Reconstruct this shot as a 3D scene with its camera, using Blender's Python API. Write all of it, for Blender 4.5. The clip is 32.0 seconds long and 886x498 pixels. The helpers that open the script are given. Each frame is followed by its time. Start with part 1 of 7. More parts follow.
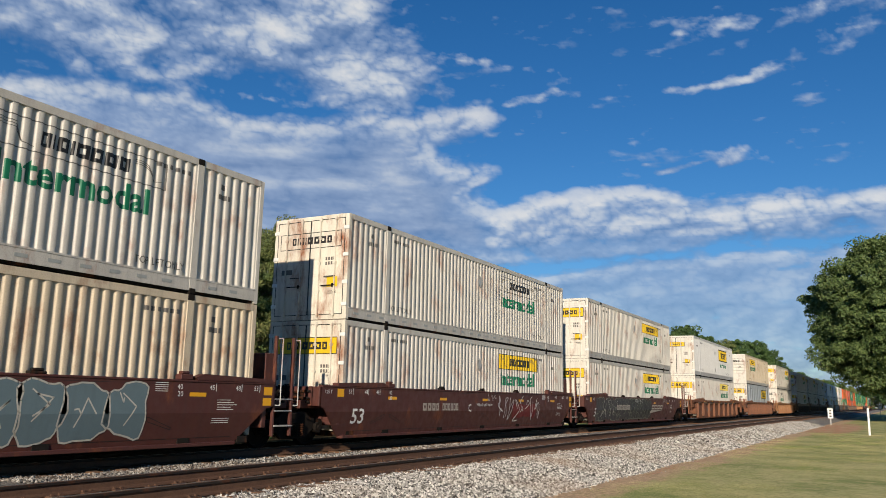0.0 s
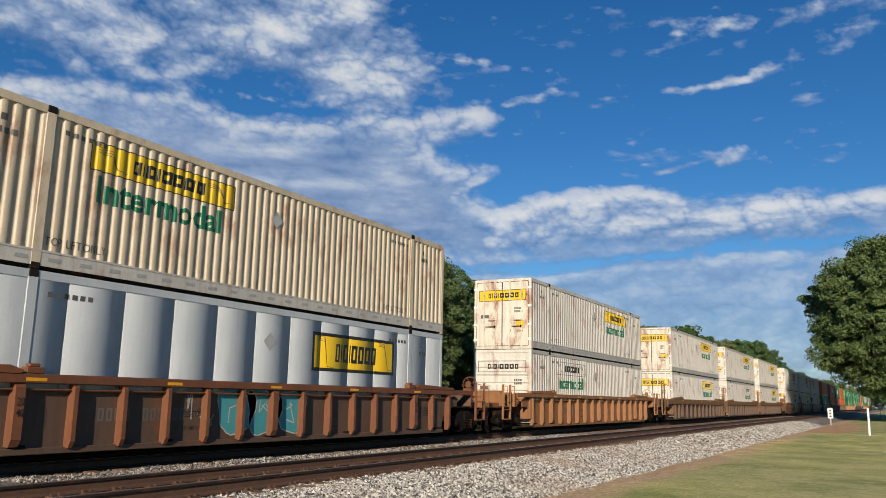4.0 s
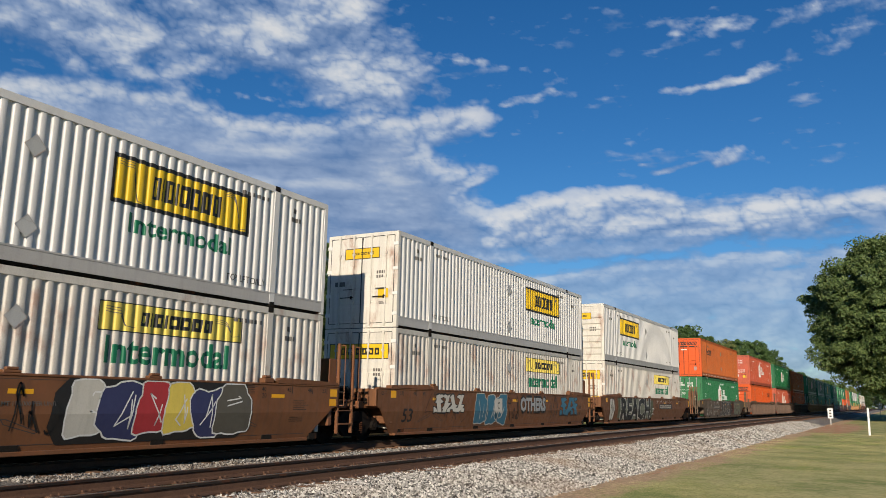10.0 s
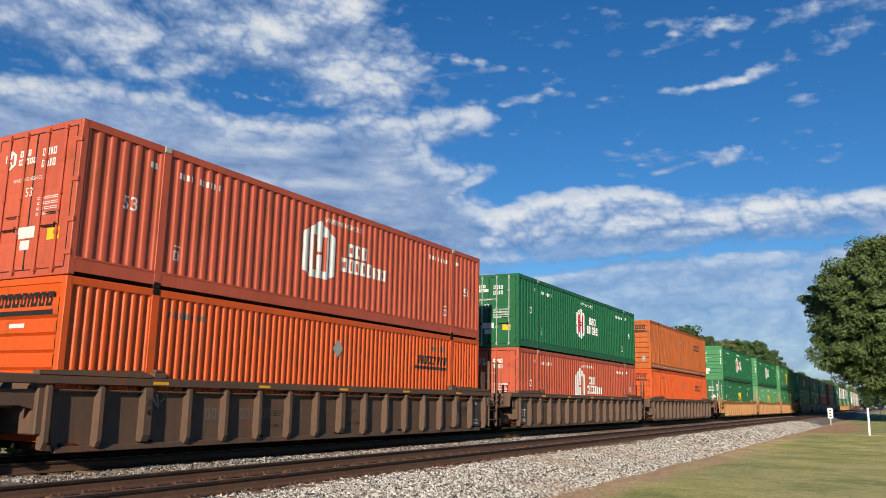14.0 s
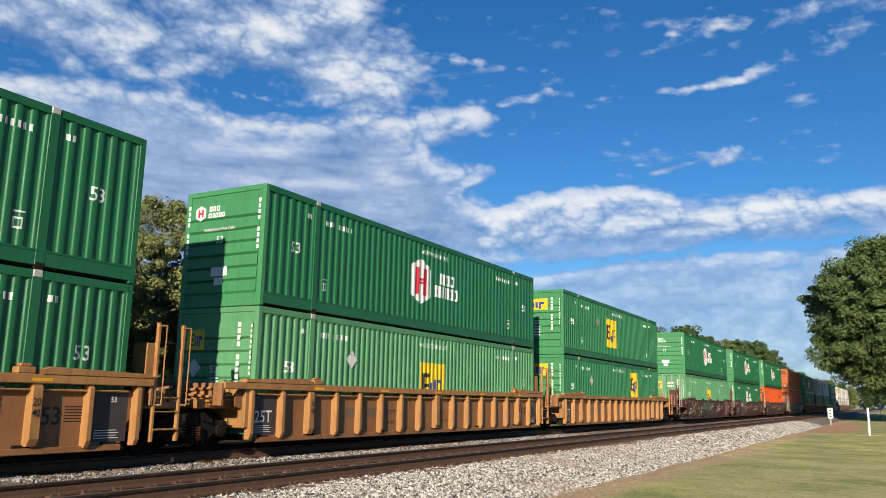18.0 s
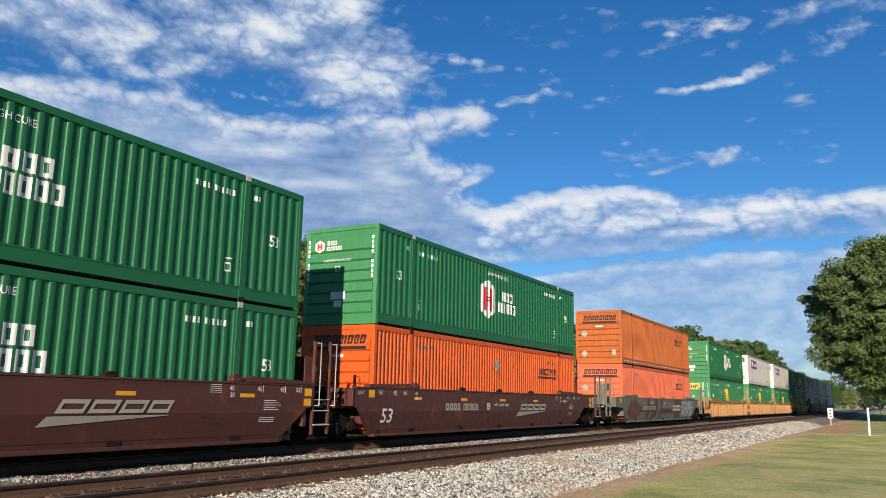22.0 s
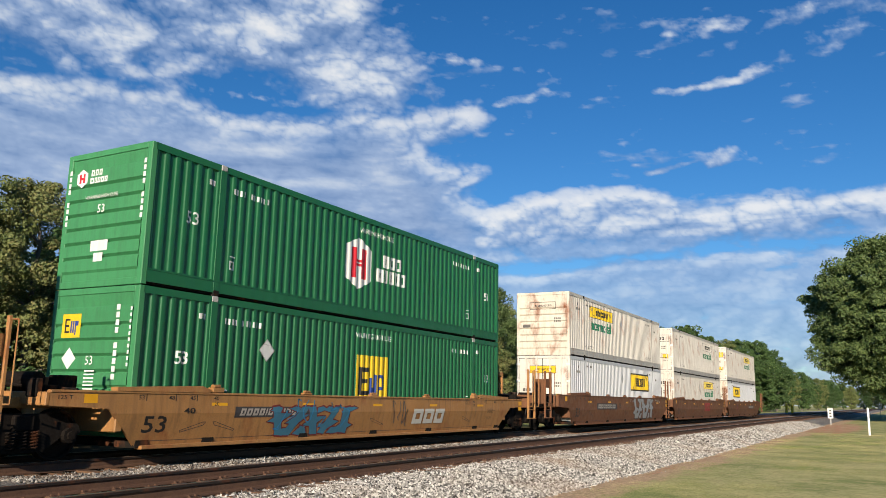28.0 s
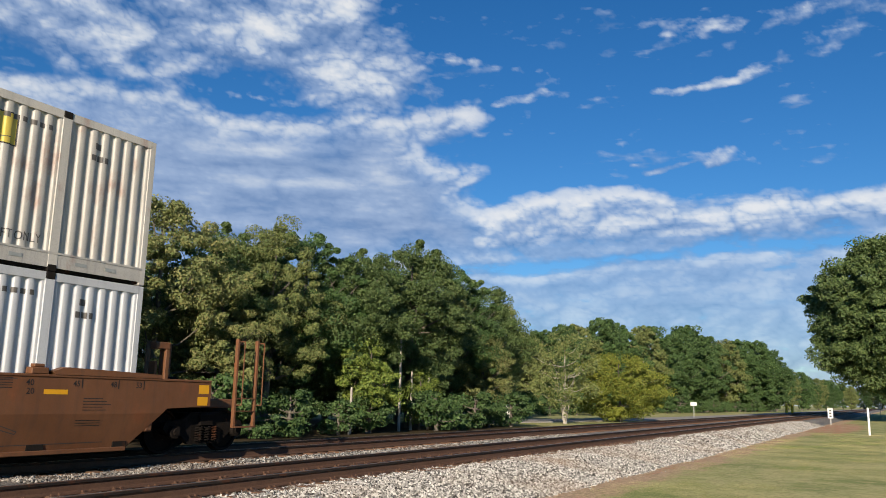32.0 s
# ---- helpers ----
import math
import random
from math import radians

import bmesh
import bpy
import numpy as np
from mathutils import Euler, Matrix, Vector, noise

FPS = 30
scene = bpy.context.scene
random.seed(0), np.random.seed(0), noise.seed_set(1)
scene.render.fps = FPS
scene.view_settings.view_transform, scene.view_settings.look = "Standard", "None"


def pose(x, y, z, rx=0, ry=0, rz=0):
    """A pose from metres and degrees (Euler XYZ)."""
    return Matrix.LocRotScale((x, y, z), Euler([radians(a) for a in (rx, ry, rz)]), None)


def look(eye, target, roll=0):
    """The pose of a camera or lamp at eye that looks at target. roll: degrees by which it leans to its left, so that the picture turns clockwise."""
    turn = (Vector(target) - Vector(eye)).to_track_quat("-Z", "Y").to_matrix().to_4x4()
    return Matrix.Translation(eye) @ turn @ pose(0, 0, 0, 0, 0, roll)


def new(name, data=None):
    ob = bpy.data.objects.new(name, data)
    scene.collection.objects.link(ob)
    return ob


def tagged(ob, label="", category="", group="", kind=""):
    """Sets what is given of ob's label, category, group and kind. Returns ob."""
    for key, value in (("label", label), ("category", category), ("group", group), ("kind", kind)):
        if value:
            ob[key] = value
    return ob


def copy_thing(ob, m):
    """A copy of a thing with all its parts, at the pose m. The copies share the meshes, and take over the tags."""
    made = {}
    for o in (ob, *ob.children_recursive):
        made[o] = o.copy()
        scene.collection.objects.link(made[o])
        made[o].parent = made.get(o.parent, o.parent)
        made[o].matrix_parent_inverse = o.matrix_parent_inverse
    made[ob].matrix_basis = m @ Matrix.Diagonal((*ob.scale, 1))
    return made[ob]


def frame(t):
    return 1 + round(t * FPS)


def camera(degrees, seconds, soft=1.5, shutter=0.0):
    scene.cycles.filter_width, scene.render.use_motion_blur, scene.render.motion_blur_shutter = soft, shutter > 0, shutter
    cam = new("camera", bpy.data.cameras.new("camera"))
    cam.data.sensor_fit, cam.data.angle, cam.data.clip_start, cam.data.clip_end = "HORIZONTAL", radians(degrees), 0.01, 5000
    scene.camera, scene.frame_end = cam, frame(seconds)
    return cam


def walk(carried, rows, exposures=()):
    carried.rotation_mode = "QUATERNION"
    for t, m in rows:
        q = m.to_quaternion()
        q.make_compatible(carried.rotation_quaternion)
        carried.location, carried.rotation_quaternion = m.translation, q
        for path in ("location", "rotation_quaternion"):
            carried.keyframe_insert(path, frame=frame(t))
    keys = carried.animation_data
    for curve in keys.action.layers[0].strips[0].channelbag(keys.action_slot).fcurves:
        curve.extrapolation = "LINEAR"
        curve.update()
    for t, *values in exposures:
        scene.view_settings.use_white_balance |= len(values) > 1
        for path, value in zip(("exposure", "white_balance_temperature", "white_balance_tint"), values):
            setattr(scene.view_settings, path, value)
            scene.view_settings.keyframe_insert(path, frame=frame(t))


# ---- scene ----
# ---------------------------------------------------------------- camera
# x runs along the railway, y across it towards the far track, z = 0 at the rail tops
EYE = (0.0, 0.0, 1.227)
YAW, PITCH = radians(29.441), radians(10.687)
AIM = (EYE[0] + math.cos(YAW) * math.cos(PITCH), EYE[1] + math.sin(YAW) * math.cos(PITCH), EYE[2] + math.sin(PITCH))
cam = camera(58.42, 32.0, soft=0.55, shutter=0.0)
LIGHT = [(0.0, 0.33), (9.0, 0.28), (12.0, 0.39), (13.0, 0.49), (14.0, 0.46), (17.0, 0.64), (21.0, 0.65), (24.0, 0.53), (28.0, 0.57), (30.0, 0.36), (31.0, 0.43), (32.0, 0.53)]
walk(cam, [(0.0, look(EYE, AIM, 1.147)), (32.0, look(EYE, AIM, 1.147))], LIGHT)

# ---------------------------------------------------------------- light
SUN_FROM = Vector((-1.0, -0.34, 0.354)).normalized()
SUN_ELEV = math.asin(SUN_FROM.z)
world = bpy.data.worlds.new("sky")
scene.world = world
world.use_nodes = True
wn = world.node_tree
sky = wn.nodes.new("ShaderNodeTexSky")
sky.sky_type = "NISHITA"
sky.sun_disc = False
sky.sun_elevation = SUN_ELEV
sky.sun_rotation = math.atan2(SUN_FROM.x, SUN_FROM.y)
sky.air_density, sky.dust_density, sky.ozone_density = 1.0, 0.0, 5.0
vivid = wn.nodes.new("ShaderNodeHueSaturation")
vivid.inputs["Hue"].default_value = 0.504
vivid.inputs["Saturation"].default_value = 1.20
wn.links.new(sky.outputs[0], vivid.inputs["Color"])
wn.links.new(vivid.outputs[0], wn.nodes["Background"].inputs[0])
wn.nodes["Background"].inputs[1].default_value = 0.073
sun = new("sun", bpy.data.lights.new("sun", "SUN"))
sun.data.energy, sun.data.angle, sun.data.color = 5.0, radians(0.53), (1.0, 0.87, 0.70)
sun.matrix_world = look(SUN_FROM * 100, (0, 0, 0))

# ---------------------------------------------------------------- node helpers
class Nodes:
    """Short calls for building a node material."""

    def __init__(self, name):
        self.m = bpy.data.materials.new(name)
        self.m.use_nodes = True
        self.t = self.m.node_tree
        self.p = self.t.nodes["Principled BSDF"]
        self.out = self.t.nodes["Material Output"]
        self.co = self.t.nodes.new("ShaderNodeTexCoord").outputs["Object"]

    def node(self, kind, **props):
        n = self.t.nodes.new(kind)
        for k, v in props.items():
            n.inputs[k].default_value = v
        return n

    def link(self, a, b):
        self.t.links.new(a, b)

    def mapped(self, scale, move=(0, 0, 0)):
        n = self.t.nodes.new("ShaderNodeMapping")
        n.inputs["Scale"].default_value = scale
        n.inputs["Location"].default_value = move
        self.link(self.co, n.inputs["Vector"])
        return n.outputs[0]

    def noise(self, scale=1.0, detail=4.0, rough=0.55, vec=None):
        n = self.node("ShaderNodeTexNoise", Scale=scale, Detail=detail, Roughness=rough)
        self.link(vec if vec is not None else self.co, n.inputs["Vector"])
        return n.outputs["Fac"]

    def ramp(self, fac, stops):
        n = self.t.nodes.new("ShaderNodeValToRGB")
        e = n.color_ramp.elements
        while len(e) < len(stops):
            e.new(0.5)
        for el, (pos, col) in zip(e, stops):
            el.position = pos
            el.color = (*col, 1) if isinstance(col, tuple) else (col, col, col, 1)
        self.link(fac, n.inputs[0])
        return n.outputs[0]

    def mix(self, fac, a, b, kind="MIX"):
        n = self.t.nodes.new("ShaderNodeMix")
        n.data_type, n.blend_type = "RGBA", kind
        for sock, v in ((n.inputs[0], fac), (n.inputs[6], a), (n.inputs[7], b)):
            if isinstance(v, (int, float)):
                sock.default_value = v
            elif isinstance(v, tuple):
                sock.default_value = (*v, 1)
            else:
                self.link(v, sock)
        return n.outputs[2]

    def math(self, op, a, b=0.0, c=0.0):
        n = self.t.nodes.new("ShaderNodeMath")
        n.operation = op
        for sock, v in zip(n.inputs, (a, b, c)):
            if isinstance(v, (int, float)):
                sock.default_value = v
            else:
                self.link(v, sock)
        return n.outputs[0]

    def random(self):
        return self.t.nodes.new("ShaderNodeObjectInfo").outputs["Random"]

    def island(self):
        return self.t.nodes.new("ShaderNodeNewGeometry").outputs["Random Per Island"]

    def bump(self, height, strength=0.3, distance=0.01):
        n = self.node("ShaderNodeBump", Strength=strength, Distance=distance)
        self.link(height, n.inputs["Height"])
        self.link(n.outputs[0], self.p.inputs["Normal"])

    def done(self, colour, rough=0.6, metal=0.0, spec=0.5):
        for key, v in (("Base Color", colour), ("Roughness", rough), ("Metallic", metal), ("Specular IOR Level", spec)):
            s = self.p.inputs[key]
            if isinstance(v, tuple):
                s.default_value = (*v, 1)
            elif isinstance(v, (int, float)):
                s.default_value = v
            else:
                self.link(v, s)
        return self.m


def paint(name, base, grime=0.35, rust=0.0, rough=0.5, fade=0.12, spec=0.4):
    """Weathered paint: faded patches, vertical grime streaks, fine grain, rust blooms."""
    n = Nodes(name)
    base = tuple(c * 0.84 for c in base)
    pale = tuple(min(0.8, c * (1 + 2.2 * fade) + 0.03 * fade) for c in base)
    col = n.mix(n.ramp(n.noise(0.9, 5), [(0.38, 0.0), (0.66, 1.0)]), base, pale)
    streak = n.noise(1.0, 5, 0.6, n.mapped((7.0, 7.0, 0.55)))
    col = n.mix(n.math("MULTIPLY", n.ramp(streak, [(0.48, 0.0), (0.75, 1.0)]), grime), col, tuple(c * 0.45 + 0.012 for c in base))
    col = n.mix(n.math("MULTIPLY", n.ramp(n.noise(38, 3), [(0.45, 0.0), (0.8, 1.0)]), grime * 0.5), col, (0.05, 0.04, 0.033))
    if rust:
        spots = n.ramp(n.noise(1.0, 7, 0.66, n.mapped((1.5, 1.5, 0.75), (3, 1, 2))), [(0.56 - rust * 0.1, 0.0), (0.68, 1.0)])
        col = n.mix(n.math("MULTIPLY", spots, min(1.0, 0.45 + rust)), col, n.mix(n.noise(16, 4), (0.30, 0.09, 0.025), (0.12, 0.035, 0.012)))
    col = n.mix(0.16, col, n.mix(n.random(), (0.35, 0.35, 0.35), (0.75, 0.75, 0.75)), "OVERLAY")
    n.bump(n.noise(3.2, 4), 0.25, 0.02)
    return n.done(col, n.ramp(n.noise(5, 4), [(0.3, rough - 0.08), (0.7, rough + 0.16)]), 0.0, spec)


# ---------------------------------------------------------------- materials
M = {}
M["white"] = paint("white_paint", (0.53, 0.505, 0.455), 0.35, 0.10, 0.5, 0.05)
# lighter copy of the white for sun-facing ends: sunlight put into the colour
M["door_white"] = paint("sunlit_white_end_paint", (0.66, 0.63, 0.56), 0.4, 0.2, 0.5, 0.04)
M["bright"] = paint("bright_white_paint", (0.62, 0.615, 0.60), 0.2, 0.0, 0.42, 0.02)
M["cream"] = paint("cream_paint", (0.58, 0.49, 0.36), 0.4, 0.2, 0.55, 0.05)
M["rusty_white"] = paint("rust_stained_white_paint", (0.66, 0.61, 0.51), 0.4, 0.62, 0.55, 0.04)
M["cool"] = paint("cool_white_paint", (0.54, 0.555, 0.57), 0.25, 0.0, 0.45, 0.03)
M["plate"] = paint("smooth_grey_plate", (0.46, 0.495, 0.52), 0.25, 0.0, 0.4, 0.04)
M["railgrey"] = paint("grey_rail_paint", (0.48, 0.46, 0.42), 0.5, 0.15, 0.6, 0.05)
M["orange"] = paint("orange_paint", (0.62, 0.088, 0.008), 0.2, 0.05, 0.48, 0.03)
M["salmon"] = paint("faded_orange_paint", (0.60, 0.125, 0.055), 0.25, 0.0, 0.55, 0.08)
M["amber"] = paint("old_orange_paint", (0.44, 0.105, 0.016), 0.45, 0.15, 0.5, 0.06)
M["red"] = paint("faded_red_paint", (0.46, 0.088, 0.042), 0.3, 0.06, 0.5, 0.06)
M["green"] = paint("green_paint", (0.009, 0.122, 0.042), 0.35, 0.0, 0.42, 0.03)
# lighter copy of the greens for front walls, with the sun's brightness painted in
M["pale_green"] = paint("sunlit_green_end_paint", (0.045, 0.225, 0.085), 0.45, 0.0, 0.5, 0.05)
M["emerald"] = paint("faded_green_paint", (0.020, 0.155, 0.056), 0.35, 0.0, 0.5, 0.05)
M["mint"] = paint("pale_green_paint", (0.085, 0.262, 0.115), 0.35, 0.0, 0.55, 0.08)
M["silver"] = paint("light_grey_paint", (0.42, 0.41, 0.395), 0.25, 0.0, 0.42, 0.04)
M["maroon"] = paint("maroon_paint", (0.080, 0.024, 0.018), 0.3, 0.05, 0.55, 0.03)
M["brown"] = paint("brown_paint", (0.150, 0.060, 0.022), 0.45, 0.1, 0.6, 0.1)
M["rustbrown"] = paint("rusty_brown_paint", (0.155, 0.056, 0.023), 0.55, 0.4, 0.65, 0.08)
M["umber"] = paint("dusty_dark_brown_paint", (0.105, 0.062, 0.040), 0.5, 0.15, 0.65, 0.06)
M["ochre"] = paint("ochre_paint", (0.255, 0.112, 0.040), 0.55, 0.30, 0.6, 0.1)
M["gold"] = paint("golden_paint", (0.36, 0.175, 0.055), 0.65, 0.3, 0.55, 0.08)
M["tan"] = paint("golden_brown_paint", (0.185, 0.088, 0.030), 0.5, 0.15, 0.6, 0.1)
M["camo"] = paint("olive_brown_spray_coat", (0.110, 0.076, 0.046), 0.45, 0.1, 0.6, 0.1)
M["dark"] = paint("dark_steel", (0.014, 0.012, 0.010), 0.4, 0.1, 0.8, 0.015, 0.08)
M["grease"] = paint("greasy_cast_steel", (0.011, 0.0085, 0.007), 0.4, 0.08, 0.8, 0.05, 0.06)
M["zinc"] = paint("galvanised_steel", (0.42, 0.41, 0.39), 0.3, 0.1, 0.45, 0.05)
M["yellow"] = paint("yellow_vinyl", (0.72, 0.47, 0.012), 0.2, 0.0, 0.45, 0.02)
M["lemon"] = paint("pale_yellow_vinyl", (0.72, 0.56, 0.10), 0.2, 0.0, 0.5, 0.03)
M["reflect"] = paint("yellow_reflector", (0.78, 0.37, 0.008), 0.15, 0.0, 0.4, 0.0)
M["black"] = paint("black_vinyl", (0.014, 0.013, 0.012), 0.2, 0.0, 0.5, 0.04)
M["mark"] = paint("white_lettering", (0.72, 0.72, 0.69), 0.25, 0.0, 0.5, 0.0)
M["leafgreen"] = paint("green_lettering", (0.004, 0.130, 0.062), 0.15, 0.0, 0.5, 0.03)
M["logored"] = paint("red_vinyl", (0.55, 0.016, 0.03), 0.15, 0.0, 0.5, 0.02)
M["purple"] = paint("purple_vinyl", (0.070, 0.018, 0.17), 0.15, 0.0, 0.4, 0.02)
M["blue"] = paint("blue_vinyl", (0.018, 0.050, 0.24), 0.15, 0.0, 0.45, 0.02)
M["placard"] = paint("grey_placard", (0.33, 0.35, 0.34), 0.3, 0.0, 0.45, 0.03)
M["placard_pale"] = paint("pale_grey_placard", (0.43, 0.435, 0.43), 0.25, 0.0, 0.45, 0.03)
M["faint"] = paint("worn_lettering", (0.11, 0.10, 0.09), 0.3, 0.0, 0.6, 0.1)
M["spray_blue"] = paint("blue_grey_spray", (0.115, 0.165, 0.185), 0.2, 0.0, 0.6, 0.04)
M["spray_teal"] = paint("teal_spray", (0.06, 0.30, 0.33), 0.2, 0.0, 0.6, 0.04)
M["spray_sky"] = paint("sky_blue_spray", (0.03, 0.22, 0.42), 0.2, 0.0, 0.6, 0.04)
M["spray_pale"] = paint("pale_spray", (0.50, 0.48, 0.42), 0.25, 0.0, 0.6, 0.04)
M["dull_red"] = paint("dull_red_spray", (0.145, 0.016, 0.014), 0.2, 0.0, 0.6, 0.04)
M["slate"] = paint("dark_slate_paint", (0.045, 0.04, 0.04), 0.3, 0.0, 0.6, 0.05)
M["rose"] = paint("dusty_rose_spray", (0.26, 0.085, 0.07), 0.2, 0.0, 0.6, 0.04)
M["spray_red"] = paint("red_spray", (0.36, 0.03, 0.035), 0.2, 0.0, 0.6, 0.04)
M["spray_moss"] = paint("moss_spray", (0.085, 0.095, 0.058), 0.25, 0.0, 0.6, 0.05)
M["spray_grey"] = paint("grey_camouflage_spray", (0.085, 0.078, 0.06), 0.25, 0.0, 0.6, 0.05)
M["dim_logo"] = paint("dull_pale_lettering", (0.37, 0.33, 0.28), 0.3, 0.0, 0.6, 0.04)
M["spray_silver"] = paint("silver_spray", (0.30, 0.31, 0.31), 0.25, 0.0, 0.5, 0.05)
M["spray_green"] = paint("bright_green_spray", (0.010, 0.115, 0.060), 0.25, 0.0, 0.6, 0.05)
M["spray_cream"] = paint("pale_yellow_spray", (0.52, 0.50, 0.22), 0.25, 0.0, 0.6, 0.05)
M["spray_sage"] = paint("pale_sage_spray", (0.165, 0.175, 0.125), 0.3, 0.0, 0.6, 0.05)
M["azure"] = paint("dusty_blue_spray", (0.040, 0.150, 0.225), 0.25, 0.0, 0.6, 0.05)
M["clay"] = paint("clay_brown_coat", (0.085, 0.036, 0.022), 0.4, 0.05, 0.6, 0.06)
M["grey_coat"] = paint("grey_green_coat", (0.125, 0.128, 0.105), 0.45, 0.1, 0.6, 0.08)
M["taupe"] = paint("taupe_coat", (0.150, 0.112, 0.078), 0.4, 0.05, 0.6, 0.06)
M["spray_navy"] = paint("navy_spray", (0.03, 0.035, 0.10), 0.2, 0.0, 0.6, 0.04)


def steel_rail():
    n = Nodes("rusty_rail")
    col = n.mix(n.noise(3, 5), (0.066, 0.034, 0.021), (0.125, 0.068, 0.042))
    col = n.mix(n.ramp(n.noise(40, 3), [(0.5, 0.0), (0.75, 0.7)]), col, (0.045, 0.022, 0.014))
    n.bump(n.noise(60, 3), 0.3, 0.004)
    return n.done(col, 0.75, 0.0, 0.3)


def stone_mat(name="ballast_stone", tone=0.80, stain=(0.24, 0.165, 0.11)):
    n = Nodes(name)
    col = n.ramp(n.island(), [(p, tuple(c * tone for c in k)) for p, k in ((0.0, (0.03, 0.028, 0.026)), (0.25, (0.16, 0.152, 0.138)), (0.65, (0.46, 0.44, 0.40)), (1.0, (0.80, 0.77, 0.71)))])
    col = n.mix(n.ramp(n.noise(0.45, 4), [(0.45, 0.0), (0.75, 0.5)]), col, stain)
    n.bump(n.noise(60, 3), 0.4, 0.006)
    return n.done(col, 0.85, 0.0, 0.25)


def bed_mat():
    n = Nodes("ballast_bed")
    v = n.node("ShaderNodeTexVoronoi", Scale=17.0, Randomness=1.0)
    n.link(n.co, v.inputs["Vector"])
    col = n.mix(n.noise(22, 3), n.ramp(v.outputs["Color"], [(0.1, (0.05, 0.046, 0.042)), (0.9, (0.36, 0.34, 0.31))]), (0.20, 0.185, 0.16))
    col = n.mix(n.ramp(n.noise(0.45, 4), [(0.45, 0.0), (0.75, 0.5)]), col, (0.20, 0.135, 0.09))
    h = n.math("SUBTRACT", 0.6, v.outputs["Distance"])
    n.bump(h, 1.0, 0.05)
    return n.done(col, 0.9, 0.0, 0.2)


def wood_mat():
    n = Nodes("creosoted_timber")
    col = n.mix(n.noise(1, 6, 0.6, n.mapped((26, 2.5, 26))), (0.075, 0.040, 0.024), (0.24, 0.135, 0.08))
    col = n.mix(n.random(), col, n.mix(0.5, col, (0.10, 0.055, 0.03)))
    n.bump(n.noise(1, 5, 0.6, n.mapped((30, 3, 30))), 0.6, 0.01)
    return n.done(col, 0.85, 0.0, 0.2)


def ground_mat():
    n = Nodes("meadow_ground")
    sep = n.t.nodes.new("ShaderNodeSeparateXYZ")
    n.link(n.co, sep.inputs[0])
    x, y = sep.outputs[0], sep.outputs[1]
    grass = n.mix(n.ramp(n.noise(0.30, 6, 0.68), [(0.40, 0.0), (0.60, 1.0)]), (0.21, 0.255, 0.075), (0.46, 0.43, 0.18))
    grass = n.mix(n.ramp(n.noise(2.6, 6, 0.7), [(0.46, 0.0), (0.70, 0.8)]), grass, (0.56, 0.46, 0.23))
    grass = n.mix(n.ramp(n.noise(11, 5, 0.75), [(0.46, 0.0), (0.66, 0.7)]), grass, (0.115, 0.140, 0.042))
    grass = n.mix(n.ramp(n.noise(29, 4, 0.75, n.mapped((1, 1, 1), (5, 2, 0))), [(0.52, 0.0), (0.66, 0.7)]), grass, (0.62, 0.53, 0.28))
    dirt = n.mix(n.noise(2.2, 6, 0.6), (0.60, 0.32, 0.18), (0.36, 0.17, 0.095))
    dirt = n.mix(n.ramp(n.noise(17, 3), [(0.5, 0.0), (0.7, 0.6)]), dirt, (0.36, 0.29, 0.20))
    wobble = n.math("MULTIPLY_ADD", n.noise(0.55, 5, 0.65), 2.6, -1.3)
    near_bed = n.math("SUBTRACT", 1.0, n.math("ABSOLUTE", n.math("MULTIPLY", n.math("ADD", n.math("SUBTRACT", y, 5.5), n.math("MULTIPLY", wobble, 0.6)), 0.85)))
    # bare red clay beside the marker post
    px = n.math("MULTIPLY", n.math("SUBTRACT", x, 74.0), 0.055)
    py = n.math("MULTIPLY", n.math("SUBTRACT", y, 4.2), 0.5)
    patch = n.math("SUBTRACT", 1.25, n.math("SQRT", n.math("ADD", n.math("MULTIPLY", px, px), n.math("MULTIPLY", py, py))))
    patch = n.math("ADD", patch, n.math("MULTIPLY", wobble, 0.4))
    crumbs = n.math("MULTIPLY_ADD", n.noise(1.0, 6, 0.7, n.mapped((0.9, 3.2, 1))), 2.4, -1.2)
    straw = n.mix(n.ramp(n.noise(13, 5, 0.75), [(0.4, 0.0), (0.6, 1.0)]), (0.66, 0.45, 0.29), (0.33, 0.22, 0.13))
    dirt = n.mix(n.ramp(n.noise(1.0, 6, 0.7, n.mapped((0.35, 2.2, 1), (2, 7, 0))), [(0.45, 0.0), (0.62, 0.9)]), dirt, straw)
    dirt = n.mix(n.ramp(n.noise(1.0, 6, 0.7, n.mapped((0.5, 3.0, 1), (9, 3, 0))), [(0.52, 0.0), (0.66, 0.8)]), dirt, (0.30, 0.28, 0.10))
    grass = n.mix(n.ramp(n.math("ADD", near_bed, n.math("MULTIPLY", crumbs, 0.7)), [(0.1, 0.0), (0.6, 0.9)]), grass, straw)
    bare = n.ramp(n.math("MAXIMUM", n.math("ADD", near_bed, n.math("MULTIPLY_ADD", crumbs, 1.2, -0.75)), n.math("ADD", patch, crumbs)), [(0.2, 0.0), (0.5, 1.0)])
    n.bump(n.noise(30, 4, 0.7), 0.35, 0.02)
    # leaf litter under the wood
    wood = n.math("MULTIPLY", n.ramp(n.math("MULTIPLY_ADD", y, 0.1, n.math("MULTIPLY_ADD", wobble, 0.05, -1.3)), [(0.5, 0.0), (0.58, 1.0)]), n.ramp(n.math("MULTIPLY_ADD", x, -0.02, n.math("MULTIPLY_ADD", wobble, 0.05, 1.5)), [(0.4, 0.0), (0.55, 1.0)]))
